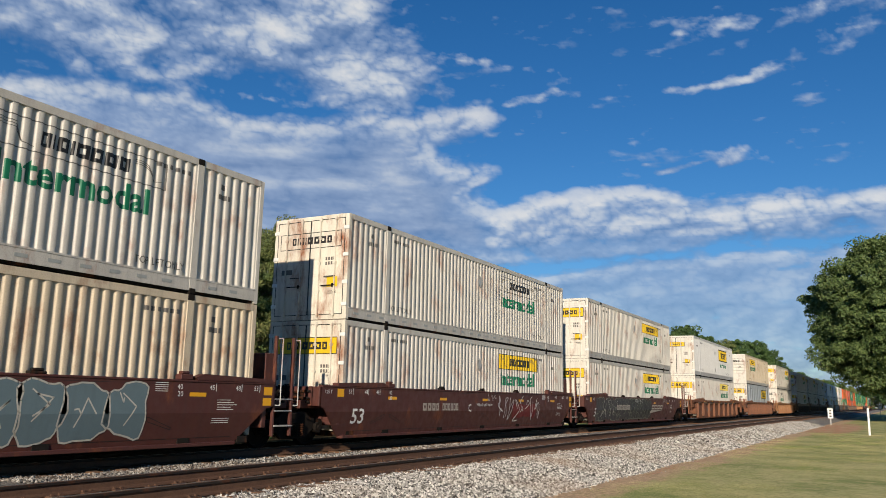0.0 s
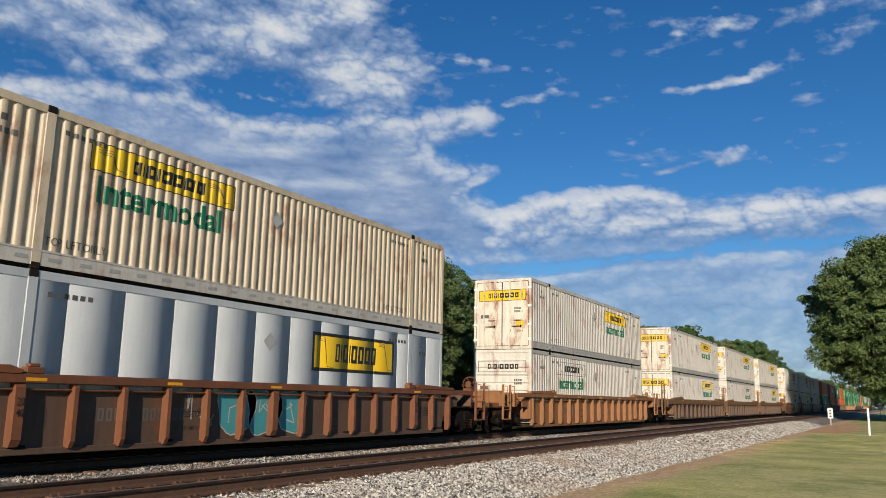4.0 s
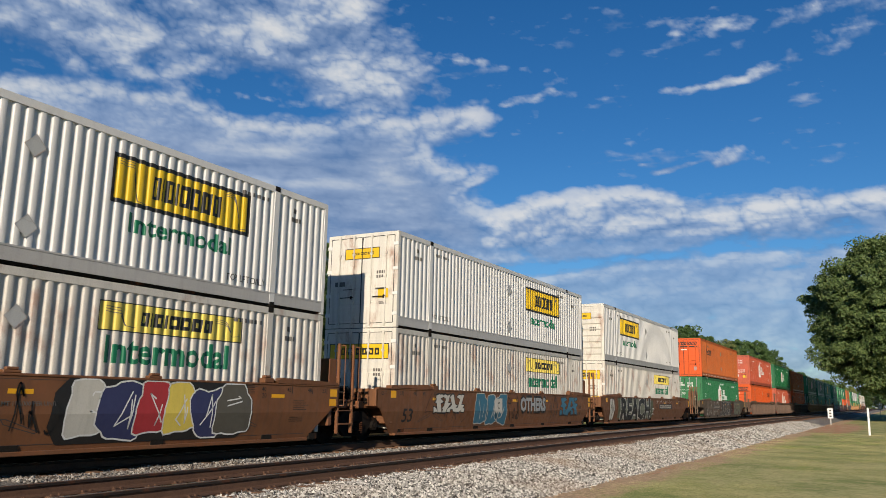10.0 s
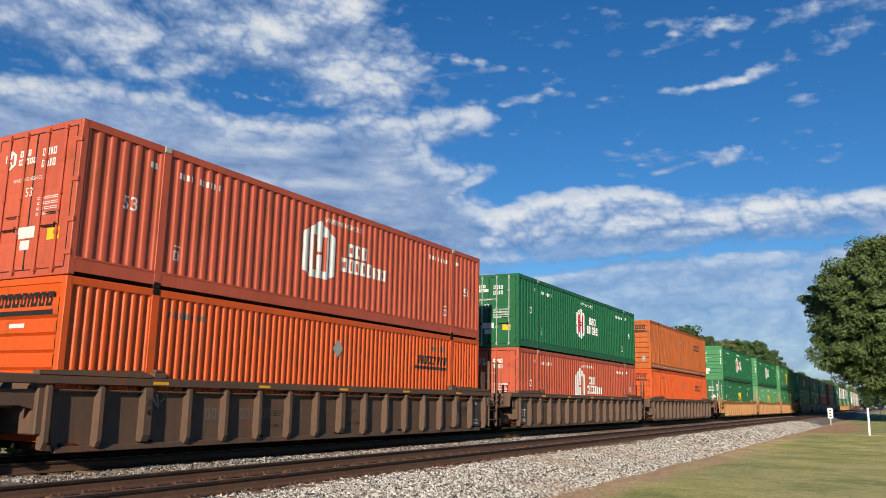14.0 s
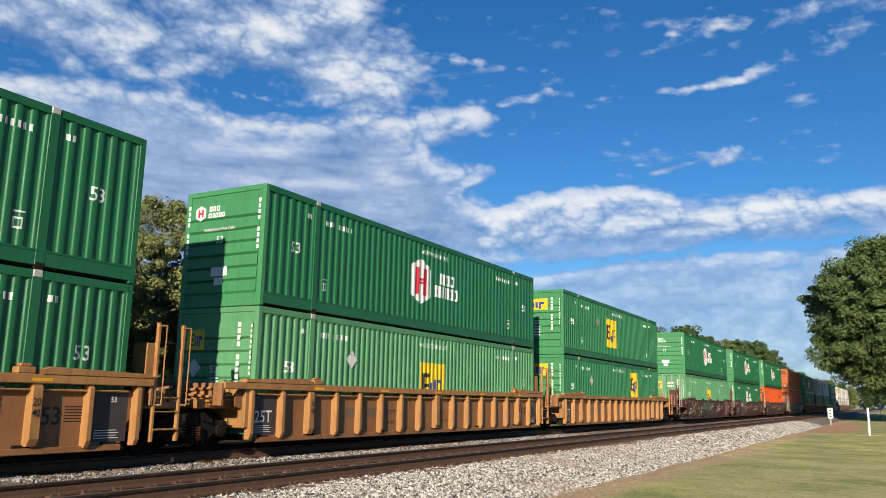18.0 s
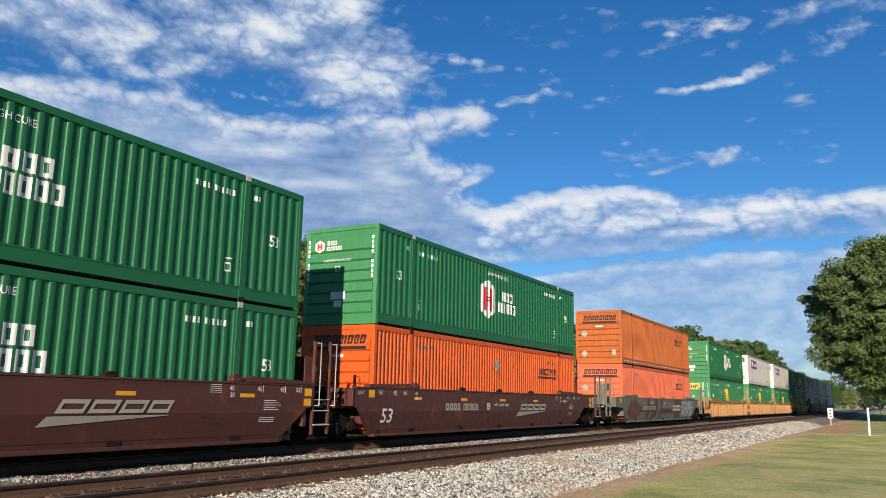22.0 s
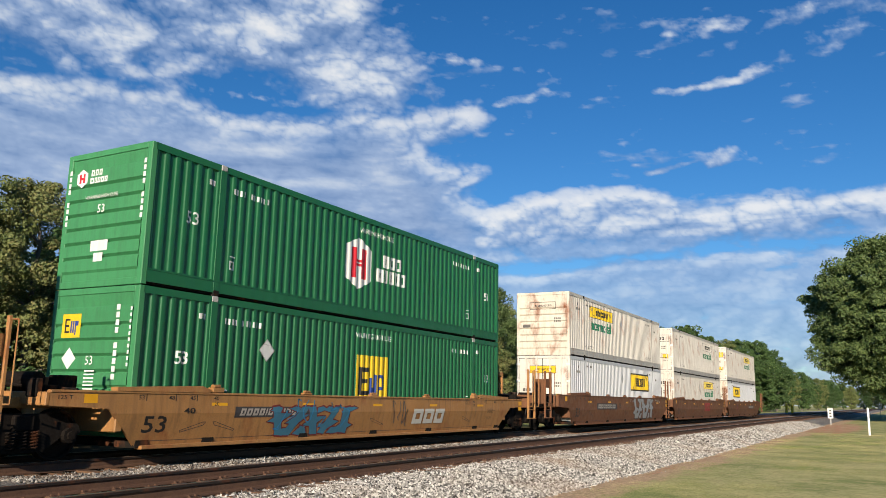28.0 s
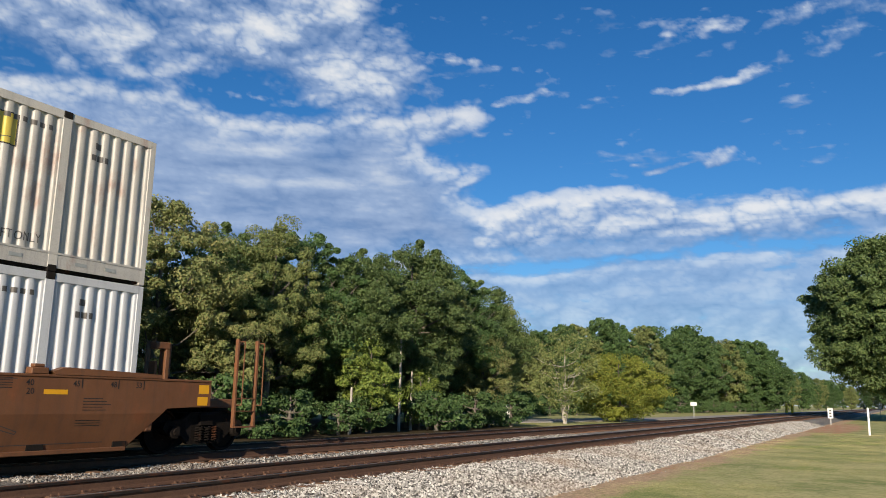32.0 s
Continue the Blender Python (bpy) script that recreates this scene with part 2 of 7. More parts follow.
    litter = n.mix(n.noise(6, 5, 0.65), (0.030, 0.024, 0.012), (0.085, 0.060, 0.030))
    return n.done(n.mix(wood, n.mix(bare, grass, dirt), litter), 0.95, 0.0, 0.1)


def asphalt_mat():
    n = Nodes("worn_asphalt")
    col = n.mix(n.noise(0.5, 5), (0.27, 0.25, 0.22), (0.40, 0.37, 0.33))
    col = n.mix(n.ramp(n.noise(50, 3), [(0.5, 0.0), (0.75, 0.5)]), col, (0.05, 0.05, 0.048))
    n.bump(n.noise(80, 2), 0.3, 0.01)
    return n.done(col, 0.9, 0.0, 0.2)


def foliage(name, a, b, c):
    n = Nodes(name)
    a, b, c = (tuple(v * 1.8 for v in k) for k in (a, b, c))
    col = n.ramp(n.island(), [(0.0, a), (0.5, b), (1.0, c)])
    col = n.mix(n.ramp(n.noise(0.55, 3), [(0.35, 0.0), (0.7, 0.4)]), col, tuple(v * 0.7 for v in a))
    col = n.mix(0.25, col, n.mix(n.random(), (0.3, 0.3, 0.3), (0.7, 0.7, 0.7)), "OVERLAY")
    n.done(col, 0.55, 0.0, 0.35)
    tr = n.t.nodes.new("ShaderNodeBsdfTranslucent")
    n.link(col, tr.inputs[0])
    mx = n.t.nodes.new("ShaderNodeMixShader")
    mx.inputs[0].default_value = 0.33
    n.link(n.p.outputs[0], mx.inputs[1])
    n.link(tr.outputs[0], mx.inputs[2])
    n.link(mx.outputs[0], n.out.inputs[0])
    return n.m


def bark_mat(name, a, b):
    n = Nodes(name)
    g = n.noise(1, 6, 0.65, n.mapped((9, 9, 1.6)))
    n.bump(g, 0.9, 0.04)
    return n.done(n.mix(g, a, b), 0.9, 0.0, 0.2)


M["rail"] = steel_rail()
M["stone"] = stone_mat()
M["dirty_stone"] = stone_mat("dirty_ballast_stone", 0.50, (0.15, 0.09, 0.055))
M["bed"] = bed_mat()
M["wood"] = wood_mat()
M["ground"] = ground_mat()
M["asphalt"] = asphalt_mat()
M["leaf_oak"] = foliage("oak_leaves", (0.036, 0.060, 0.018), (0.060, 0.090, 0.028), (0.100, 0.128, 0.044))
M["leaf_dark"] = foliage("dark_leaves", (0.026, 0.054, 0.016), (0.044, 0.080, 0.024), (0.074, 0.112, 0.036))
M["leaf_autumn"] = foliage("turning_leaves", (0.085, 0.108, 0.036), (0.125, 0.140, 0.048), (0.185, 0.165, 0.066))
M["leaf_olive"] = foliage("olive_leaves", (0.072, 0.095, 0.030), (0.112, 0.132, 0.043), (0.165, 0.172, 0.062))
M["leaf_yellow"] = foliage("yellow_green_leaves", (0.070, 0.096, 0.014), (0.128, 0.146, 0.022), (0.195, 0.190, 0.034))
M["leaf_lime"] = foliage("sunny_green_leaves", (0.060, 0.092, 0.015), (0.110, 0.150, 0.026), (0.175, 0.205, 0.046))


def grass_mat():
    n = Nodes("grass_blades")
    patch = n.ramp(n.noise(0.30, 6, 0.68), [(0.40, 0.0), (0.60, 1.0)])
    green = n.ramp(n.island(), [(0.0, (0.07, 0.105, 0.022)), (0.6, (0.21, 0.25, 0.06)), (1.0, (0.42, 0.38, 0.15))])
    straw = n.ramp(n.island(), [(0.0, (0.16, 0.13, 0.045)), (0.5, (0.42, 0.36, 0.13)), (1.0, (0.68, 0.56, 0.28))])
    return n.done(n.mix(patch, green, straw), 0.7, 0.0, 0.2)


M["grass"] = grass_mat()
M["bark"] = bark_mat("grey_bark", (0.055, 0.044, 0.034), (0.20, 0.175, 0.145))
M["birch"] = bark_mat("pale_bark", (0.20, 0.17, 0.14), (0.52, 0.48, 0.42))

# ---------------------------------------------------------------- mesh helpers
def link_mesh(name, mesh, parent=None, label=""):
    ob = new(name, mesh)
    if parent is not None:
        ob.parent = parent
    if label:
        ob["label"] = label
    return ob


def to_mesh(name, bm, material, smooth=False):
    me = bpy.data.meshes.new(name)
    bm.to_mesh(me)
    bm.free()
    me.materials.append(material)
    if smooth:
        me.polygons.foreach_set("use_smooth", [True] * len(me.polygons))
    return me


def part(name, bm, material, parent, label=""):
    return link_mesh(name, to_mesh(name, bm, material), parent, label)


def box(bm, x0, x1, y0, y1, z0, z1, bev=0.0):
    vs = [bm.verts.new((x, y, z)) for x in (x0, x1) for y in (y0, y1) for z in (z0, z1)]
    fs = [bm.faces.new([vs[i] for i in q]) for q in ((0, 1, 3, 2), (4, 6, 7, 5), (0, 4, 5, 1), (2, 3, 7, 6), (0, 2, 6, 4), (1, 5, 7, 3))]
    if bev > 0:
        es = list({e for f in fs for e in f.edges})
        bmesh.ops.bevel(bm, geom=es, offset=bev, segments=1, affect="EDGES", profile=0.5)
    return bm


def boxes(*dims, bev=0.0):
    bm = bmesh.new()
    for d in dims:
        box(bm, *d, bev=bev)
    return bm


def rod(bm, a, b, r, n=6, r2=None):
    a, b = Vector(a), Vector(b)
    d = (b - a).normalized()
    s = d.cross(Vector((0, 0, 1)) if abs(d.z) < 0.9 else Vector((1, 0, 0))).normalized()
    u = d.cross(s)
    r2 = r if r2 is None else r2
    rings = []
    for p, rr in ((a, r), (b, r2)):
        rings.append([bm.verts.new(p + (s * math.cos(2 * math.pi * i / n) + u * math.sin(2 * math.pi * i / n)) * rr) for i in range(n)])
    for i in range(n):
        bm.faces.new((rings[0][i], rings[0][(i + 1) % n], rings[1][(i + 1) % n], rings[1][i]))
    bm.faces.new(rings[0][::-1])
    bm.faces.new(rings[1])
    return bm


def pipe(pts, r, n=6):
    bm = bmesh.new()
    for a, b in zip(pts, pts[1:]):
        rod(bm, a, b, r, n)
    return bm


def prism(pts, y0, y1):
    """An outline in x and z, drawn out from y0 to y1."""
    bm = bmesh.new()
    lo = [bm.verts.new((x, y0, z)) for x, z in pts]
    hi = [bm.verts.new((x, y1, z)) for x, z in pts]
    bm.faces.new(lo)
    bm.faces.new(hi[::-1])
    for i in range(len(pts)):
        j = (i + 1) % len(pts)
        bm.faces.new((lo[j], lo[i], hi[i], hi[j]))
    bmesh.ops.recalc_face_normals(bm, faces=bm.faces)
    return bm


def join(*bms):
    out = bmesh.new()
    for b in bms:
        tmp = bpy.data.meshes.new("tmp")
        b.to_mesh(tmp)
        b.free()
        out.from_mesh(tmp)
        bpy.data.meshes.remove(tmp)
    return out


# ---------------------------------------------------------------- flat artwork
# Artwork lives in a plane (a to the right, b up); "lay" turns it into a surface on a side or an end.
def art_rect(bm, a0, a1, b0, b1):
    bm.faces.new([bm.verts.new((a, b, 0)) for a, b in ((a0, b0), (a1, b0), (a1, b1), (a0, b1))])


def art_poly(bm, pts, lift=0.0):
    bm.faces.new([bm.verts.new((a, b, lift)) for a, b in pts])


def art_frame(bm, a0, a1, b0, b1, w):
    art_rect(bm, a0, a1, b0, b0 + w)
    art_rect(bm, a0, a1, b1 - w, b1)
    art_rect(bm, a0, a0 + w, b0 + w, b1 - w)
    art_rect(bm, a1 - w, a1, b0 + w, b1 - w)


def art_blocks(bm, a, b, widths, height, gap, slant=0.0):
    """Plain letter-sized blocks standing for a brand name."""
    for w in widths:
        t = min(w * 0.34, height * 0.30)
        cells = ((0, w, 0, height),) if w < height * 0.35 else ((0, t, 0, height), (w - t, w, 0, height), (t, w - t, 0, t), (t, w - t, height - t, height))
        for u0, u1, v0, v1 in cells:
            k0, k1 = slant * v0 / height, slant * v1 / height
            art_poly(bm, [(a + u0 + k0, b + v0), (a + u1 + k0, b + v0), (a + u1 + k1, b + v1), (a + u0 + k1, b + v1)])
        a += w + gap
    return a


def art_stroke(bm, pts, w):
    for (a0, b0), (a1, b1) in zip(pts, pts[1:]):
        d = math.hypot(a1 - a0, b1 - b0) or 1
        nx, ny = -(b1 - b0) / d * w / 2, (a1 - a0) / d * w / 2
        ex, ey = (a1 - a0) / d * w * 0.3, (b1 - b0) / d * w * 0.3
        art_poly(bm, [(a0 + nx - ex, b0 + ny - ey), (a0 - nx - ex, b0 - ny - ey), (a1 - nx + ex, b1 - ny + ey), (a1 + nx + ex, b1 + ny + ey)])


TEXTS = {}


def art_text(bm, words, a, b, height, bold=0.0, stretch=1.0):
    key = (words, bold)
    if key not in TEXTS:
        cu = bpy.data.curves.new("words", "FONT")
        cu.body, cu.size, cu.offset, cu.resolution_u = words, 1.0, bold, 2
        ob = bpy.data.objects.new("words", cu)
        scene.collection.objects.link(ob)
        me = bpy.data.meshes.new_from_object(ob.evaluated_get(bpy.context.evaluated_depsgraph_get()))
        pts = [(v.co.x, v.co.y) for v in me.vertices]
        TEXTS[key] = (pts, [tuple(p.vertices) for p in me.polygons if p.area > 1e-8])
        bpy.data.objects.remove(ob)
        bpy.data.meshes.remove(me)
    pts, faces = TEXTS[key]
    s = height / 0.69
    lo, hi = min(p[0] for p in pts), max(p[0] for p in pts)
    vs = [bm.verts.new((a + (x - lo) * s * stretch, b + y * s, 0)) for x, y in pts]
    for f in faces:
        bm.faces.new([vs[k] for k in f])
    return a + (hi - lo) * s * stretch


# ---------------------------------------------------------------- containers
CL, CW, CH = 16.154, 2.591, 2.896
HX, HY = CL / 2, CW / 2
POST = 6.096
DEPTH = 0.033


class Wave:
    """The folded sheet of a container's side: flats and flanks between the posts."""

    def __init__(self, pitch, ridge, flank):
        self.breaks = []
        for x0, x1 in ((-HX + 0.13, -POST - 0.09), (-POST + 0.09, POST - 0.09), (POST + 0.09, HX - 0.13)):
            k = max(1, round((x1 - x0) / pitch))
            p = (x1 - x0) / k
            for i in range(k):
                b = x0 + i * p
                bends = [(k / 4, (k / 4) ** 2 * (3 - k / 2)) for k in range(5)]
                down = [(ridge / 2 + flank * f, d) for f, d in bends]
                for f, d in [(0, 0)] + down + [(1 - f, d) for f, d in down[::-1]]:
                    self.breaks.append((b + f * p, d * DEPTH))
            self.breaks.append((x1, 0.0))


def wave_depth(wave, x):
    br = wave.breaks
    lo, hi = 0, len(br) - 1
    if x <= br[0][0] or x >= br[-1][0]:
        return 0.0
    while hi - lo > 1:
        mid = (lo + hi) // 2
        if br[mid][0] <= x:
            lo = mid
        else:
            hi = mid
    (xa, da), (xb, db) = br[lo], br[hi]
    return da if xb - xa < 1e-6 else da + (db - da) * (x - xa) / (xb - xa)


WAVES = {"wide": Wave(0.278, 0.34, 0.15), "mid": Wave(0.238, 0.40, 0.15), "fine": Wave(0.205, 0.36, 0.16), "plate": Wave(1.22, 0.97, 0.008)}
FACE = -HY + 0.012


def wave_mesh(kind, side):
    bm = bmesh.new()
    rows = []
    for z in (0.30, CH - 0.14):
        rows.append([bm.verts.new((x, side * (-FACE - d), z)) for x, d in WAVES[kind].breaks])
    for i in range(len(rows[0]) - 1):
        q = (rows[0][i], rows[0][i + 1], rows[1][i + 1], rows[1][i])
        if rows[0][i + 1].co.x - rows[0][i].co.x > 1e-5:
            bm.faces.new(q if side < 0 else q[::-1])
    return bm


def cut_at(poly, x, keep_left):
    """The part of a polygon on one side of an upright line."""
    out = []
    for (ax, ay), (bx, by) in zip(poly, poly[1:] + poly[:1]):
        a_in, b_in = (ax <= x, bx <= x) if keep_left else (ax >= x, bx >= x)
        if a_in:
            out.append((ax, ay))
        if a_in != b_in:
            t = (x - ax) / (bx - ax)
            out.append((x, ay + (by - ay) * t))
    return out


def lay_side(bm, kind, lift=0.004):
    """Lay artwork on the folded side that faces -y, following its folds."""
    w = WAVES[kind]
    folds = np.array([x for x, _ in w.breaks])
    polys = [[(v.co.x, v.co.y) for v in f.verts] for f in bm.faces]
    bm.clear()
    made = {}

    def corner(x, z):
        key = (round(x, 5), round(z, 5))
        if key not in made:
            made[key] = bm.verts.new((x, FACE + wave_depth(w, x) - lift, z))
        return made[key]

    for rest in polys:
        lo, hi = min(p[0] for p in rest), max(p[0] for p in rest)
        strips = []
        for x in np.unique(folds[(folds > lo + 1e-4) & (folds < hi - 1e-4)]):
            strips.append(cut_at(rest, float(x), True))
            rest = cut_at(rest, float(x), False)
        for strip in strips + [rest]:
            ring = list(dict.fromkeys(corner(x, z) for x, z in strip))
            if len(ring) > 2 and bm.faces.get(ring) is None:
                bm.faces.new(ring)
    return bm


def lay_end(bm, lift=0.006):
    for v in bm.verts:
        v.co = Vector((-HX - lift, -v.co.x, v.co.y))
    return bm


def lay_flat(bm, y, lift=0.004):
    for v in bm.verts:
        v.co = Vector((v.co.x, y - lift, v.co.y))
    return bm


MESHES = {}


def cached(key, make):
    if key not in MESHES:
        MESHES[key] = make()
    return MESHES[key]


def diamond(bm, a, b, r):
    art_poly(bm, [(a - r, b), (a, b - r), (a + r, b), (a, b + r)])


# artwork by operator; brand names stay plain blocks
JB_BLOCKS = (0.17, 0.045, 0.21, 0.045, 0.25, 0.24, 0.25, 0.21)


def art_jb(style, front_left):
    """Panel and the word under it. Returns (material key, name, bmesh) rows."""
    a0 = -5.25 if front_left else 1.48
    a1 = a0 + 3.74
    b0, b1 = (1.50, 2.47) if style == "framed" else (1.99, 2.55)
    rows = []
    line = bmesh.new()
    art_frame(line, a0, a1, b0, b1, 0.085 if style == "framed" else 0.022)
    fill = bmesh.new()
    pad = 0.085 if style == "framed" else 0.022
    art_rect(fill, a0 + pad, a1 - pad, b0 + pad, b1 - pad)
    letters = bmesh.new()
    s = (a1 - a0) / 3.45
    art_blocks(letters, a0 + 0.88 * s, b0 + (b1 - b0) * 0.26, [w * 0.98 * s for w in JB_BLOCKS], (b1 - b0) * 0.48, 0.045 * s, 0.02)
    sc = bmesh.new()
    for k in range(3):
        art_stroke(sc, [(a0 + 0.15, b1 - 0.1 - k * 0.05), (a0 + 0.5, b1 - 0.12 - k * 0.05), (a0 + 0.62, b0 + 0.12), (a0 + 0.85, b0 + 0.1)], 0.014)
        art_stroke(sc, [(a1 - 0.78, b1 - 0.1 - k * 0.04), (a1 - 0.5, b1 - 0.12 - k * 0.04), (a1 - 0.3, b0 + 0.12), (a1 - 0.12, b0 + 0.14)], 0.014)
    word = bmesh.new()
    if style == "framed":
        art_text(word, "Intermodal", a0 + 0.46, 1.0, 0.37, 0.022, 1.18)
    else:
        art_text(word, "Intermodal", a0 + 0.20, 1.42, 0.48, 0.026, 1.04)
    if style != "outline":
        rows.append(("lemon" if style == "pale" else "yellow", "logo_panel", fill))
    else:
        fill.free()
    rows += [("black" if style == "framed" else "faint" if style == "outline" else "black", "logo_border", line), ("black", "logo_mark", letters), ("faint", "logo_scroll", sc), ("leafgreen", "lettering", word)]
    return rows


def art_small_black(front_left):
    bm = bmesh.new()
    for a in (-5.95, 4.62):
        art_text(bm, "TOP LIFT ONLY", a, 0.44, 0.15, 0.004, 0.80)
    for a in (-7.15, 6.55):
        for k in range(3):
            art_rect(bm, a + 0.1 + k * 0.14, a + 0.2 + k * 0.14, 2.16, 2.27)
        art_rect(bm, a + 0.16, a + 0.3, 2.38, 2.5)
    for a in (-5.8, 4.95):
        for k in range(6):
            art_rect(bm, a + k * 0.16, a + 0.1 + k * 0.16, 2.46, 2.55)
    return bm


def art_hub(style):
    """House mark and blocks; 'new' has red bars in a white hexagon, 'old' a striped house."""
    a, b = (-0.85, 1.54) if style == "new" else (-1.0, 1.62)
    white, red, letters = bmesh.new(), bmesh.new(), bmesh.new()
    if style == "new":
        hexa = [(a - 0.63, b - 0.44), (a, b - 0.72), (a + 0.63, b - 0.44), (a + 0.63, b + 0.44), (a, b + 0.72), (a - 0.63, b + 0.44)]
        art_poly(white, hexa)
        for q in ((-0.36, -0.12, -0.42, 0.42), (0.12, 0.36, -0.42, 0.42), (-0.12, 0.12, -0.08, -0.01), (-0.12, 0.12, 0.03, 0.1)):
            art_rect(red, a + q[0], a + q[1], b + q[2], b + q[3])
    else:
        art_poly(white, [(a - 0.66, b - 0.56), (a - 0.42, b - 0.66), (a - 0.42, b + 0.56), (a - 0.66, b + 0.42)])
        art_poly(white, [(a + 0.42, b - 0.66), (a + 0.66, b - 0.56), (a + 0.66, b + 0.42), (a + 0.42, b + 0.56)])
        art_poly(white, [(a - 0.38, b - 0.70), (a + 0.38, b - 0.70), (a + 0.38, b + 0.58), (a, b + 0.80), (a - 0.38, b + 0.58)])
        art_rect(red, a - 0.28, a - 0.10, b - 0.5, b + 0.40)
        art_rect(red, a + 0.10, a + 0.28, b - 0.5, b + 0.40)
        art_rect(red, a - 0.10, a + 0.10, b - 0.10, b - 0.02)
    art_blocks(letters, a + 1.2, b + 0.06, (0.30, 0.25, 0.25), 0.36, 0.07)
    art_blocks(letters, a + 0.9, b - 0.38, (0.33, 0.18, 0.25, 0.25, 0.25), 0.38, 0.06)
    if style != "new":
        art_blocks(letters, a + 2.45, b - 0.38, (0.08, 0.2, 0.2), 0.32, 0.06)
    return [("mark", "logo_mark", white), ("logored" if style == "new" else "red", "logo_accent", red), ("mark", "logo_name", letters)]


def art_green_small(warn=True):
    bm = bmesh.new()
    if warn:
        art_text(bm, "WARNING HIGH CUBE", -0.82, 2.42, 0.14, 0.006, 0.82)
    for a in (-7.05, 6.95):
        art_text(bm, "53", a, 1.42, 0.26, 0.012, 0.95)
        art_text(bm, "53", a - 0.1, 0.36, 0.2, 0.01, 0.95) if not warn else None
    for a in (-6.5, 6.35):
        for k in range(2):
            art_rect(bm, a + k * 0.12, a + k * 0.12 + 0.08, 2.38, 2.5)
    for a in (-5.75, 4.55):
        for k in range(11):
            if k != 4:
                art_rect(bm, a + k * 0.11, a + 0.055 + k * 0.11, 2.33, 2.46)
    for a in (-5.75, 5.55):
        art_frame(bm, a, a + 0.17, 0.62, 0.82, 0.035)
        art_rect(bm, a, a + 0.2, 0.9, 0.93)
    return bm


def art_emp(style):
    a0, s, b0, hh = {"tall": (-1.95, 1.75, 0.72, 1.45), "square": (2.16, 1.37, 1.12, 1.36)}.get(style, (-0.78, 1.5, 0.46, 1.5))
    y, k, bl = bmesh.new(), bmesh.new(), bmesh.new()
    art_rect(y, a0, a0 + s * 1.02, b0, b0 + hh)
    for q in ((0.1, 0.18, 0.28, 0.78), (0.18, 0.4, 0.28, 0.36), (0.18, 0.36, 0.5, 0.57), (0.18, 0.4, 0.7, 0.78)):
        art_rect(k, a0 + q[0] * s, a0 + q[1] * s, b0 + q[2] * hh, b0 + q[3] * hh)
    for q in ((0.44, 0.5, 0.22, 0.6), (0.5, 0.57, 0.2, 0.42), (0.57, 0.66, 0.22, 0.66), (0.7, 0.77, 0.14, 0.66), (0.77, 0.9, 0.38, 0.44), (0.77, 0.9, 0.6, 0.66), (0.84, 0.92, 0.42, 0.62)):
        art_rect(bl, a0 + q[0] * s, a0 + q[1] * s, b0 + q[2] * hh, b0 + q[3] * hh)
    return [("yellow", "logo_panel", y), ("black", "logo_mark", k), ("blue", "logo_accent", bl)]


def art_schneider(a0, b0, s=1.0):
    k, line = bmesh.new(), bmesh.new()
    e = art_blocks(k, a0, b0 + 0.12 * s, [0.13 * s, 0.13 * s, 0.14 * s, 0.15 * s, 0.12 * s, 0.05 * s, 0.14 * s, 0.12 * s, 0.14 * s], 0.2 * s, 0.035 * s, 0.04 * s)
    art_rect(line, a0 - 0.05 * s, e, b0, b0 + 0.07 * s)
    return [("black", "logo_mark", k), ("black", "logo_underline", line)]


def art_fedex():
    p, w, o = bmesh.new(), bmesh.new(), bmesh.new()
    art_rect(p, -5.77, -2.07, 1.66, 2.48)
    art_blocks(w, -5.5, 1.9, (0.26, 0.24, 0.28), 0.4, 0.05)
    art_blocks(o, -4.56, 1.9, (0.26, 0.28), 0.4, 0.05)
    art_blocks(w, -3.8, 1.9, (0.2, 0.13, 0.05, 0.08, 0.05, 0.19, 0.12, 0.12), 0.27, 0.05)
    return [("purple", "logo_panel", p), ("mark", "logo_mark", w), ("logored", "logo_accent", o)]


def reflectors(step=0.62):
    bm = bmesh.new()
    x = -HX + 0.35
    while x < HX - 0.4:
        if abs(abs(x + 0.12) - POST) > 0.25:
            box(bm, x, x + 0.24, -HY - 0.006, -HY + 0.004, 0.15, 0.215)
        x += step
    return bm


KINDS = {
    # kind: (paint, rail paint, wave)
    "jb_yellow": ("white", "railgrey", "mid"), "jb_outline": ("white", "railgrey", "mid"), "jb_cream": ("cream", "railgrey", "mid"),
    "jb_framed": ("bright", "silver", "mid"), "jb_thin": ("white", "railgrey", "mid"), "jb_plate": ("plate", "plate", "plate"),
    "jb_cool": ("cool", "railgrey", "mid"), "jb_bare": ("cool", "silver", "mid"),
    "orange": ("orange", "orange", "fine"), "amber": ("amber", "amber", "fine"), "salmon": ("salmon", "salmon", "fine"),
    "hub": ("green", "green", "wide"), "hub_old": ("emerald", "emerald", "wide"), "hub_red": ("red", "red", "wide"),
    "emp": ("emerald", "emerald", "mid"), "emp_mint": ("mint", "mint", "mid"), "emp_dark": ("green", "green", "mid"), "fedex": ("silver", "railgrey", "mid"),
}


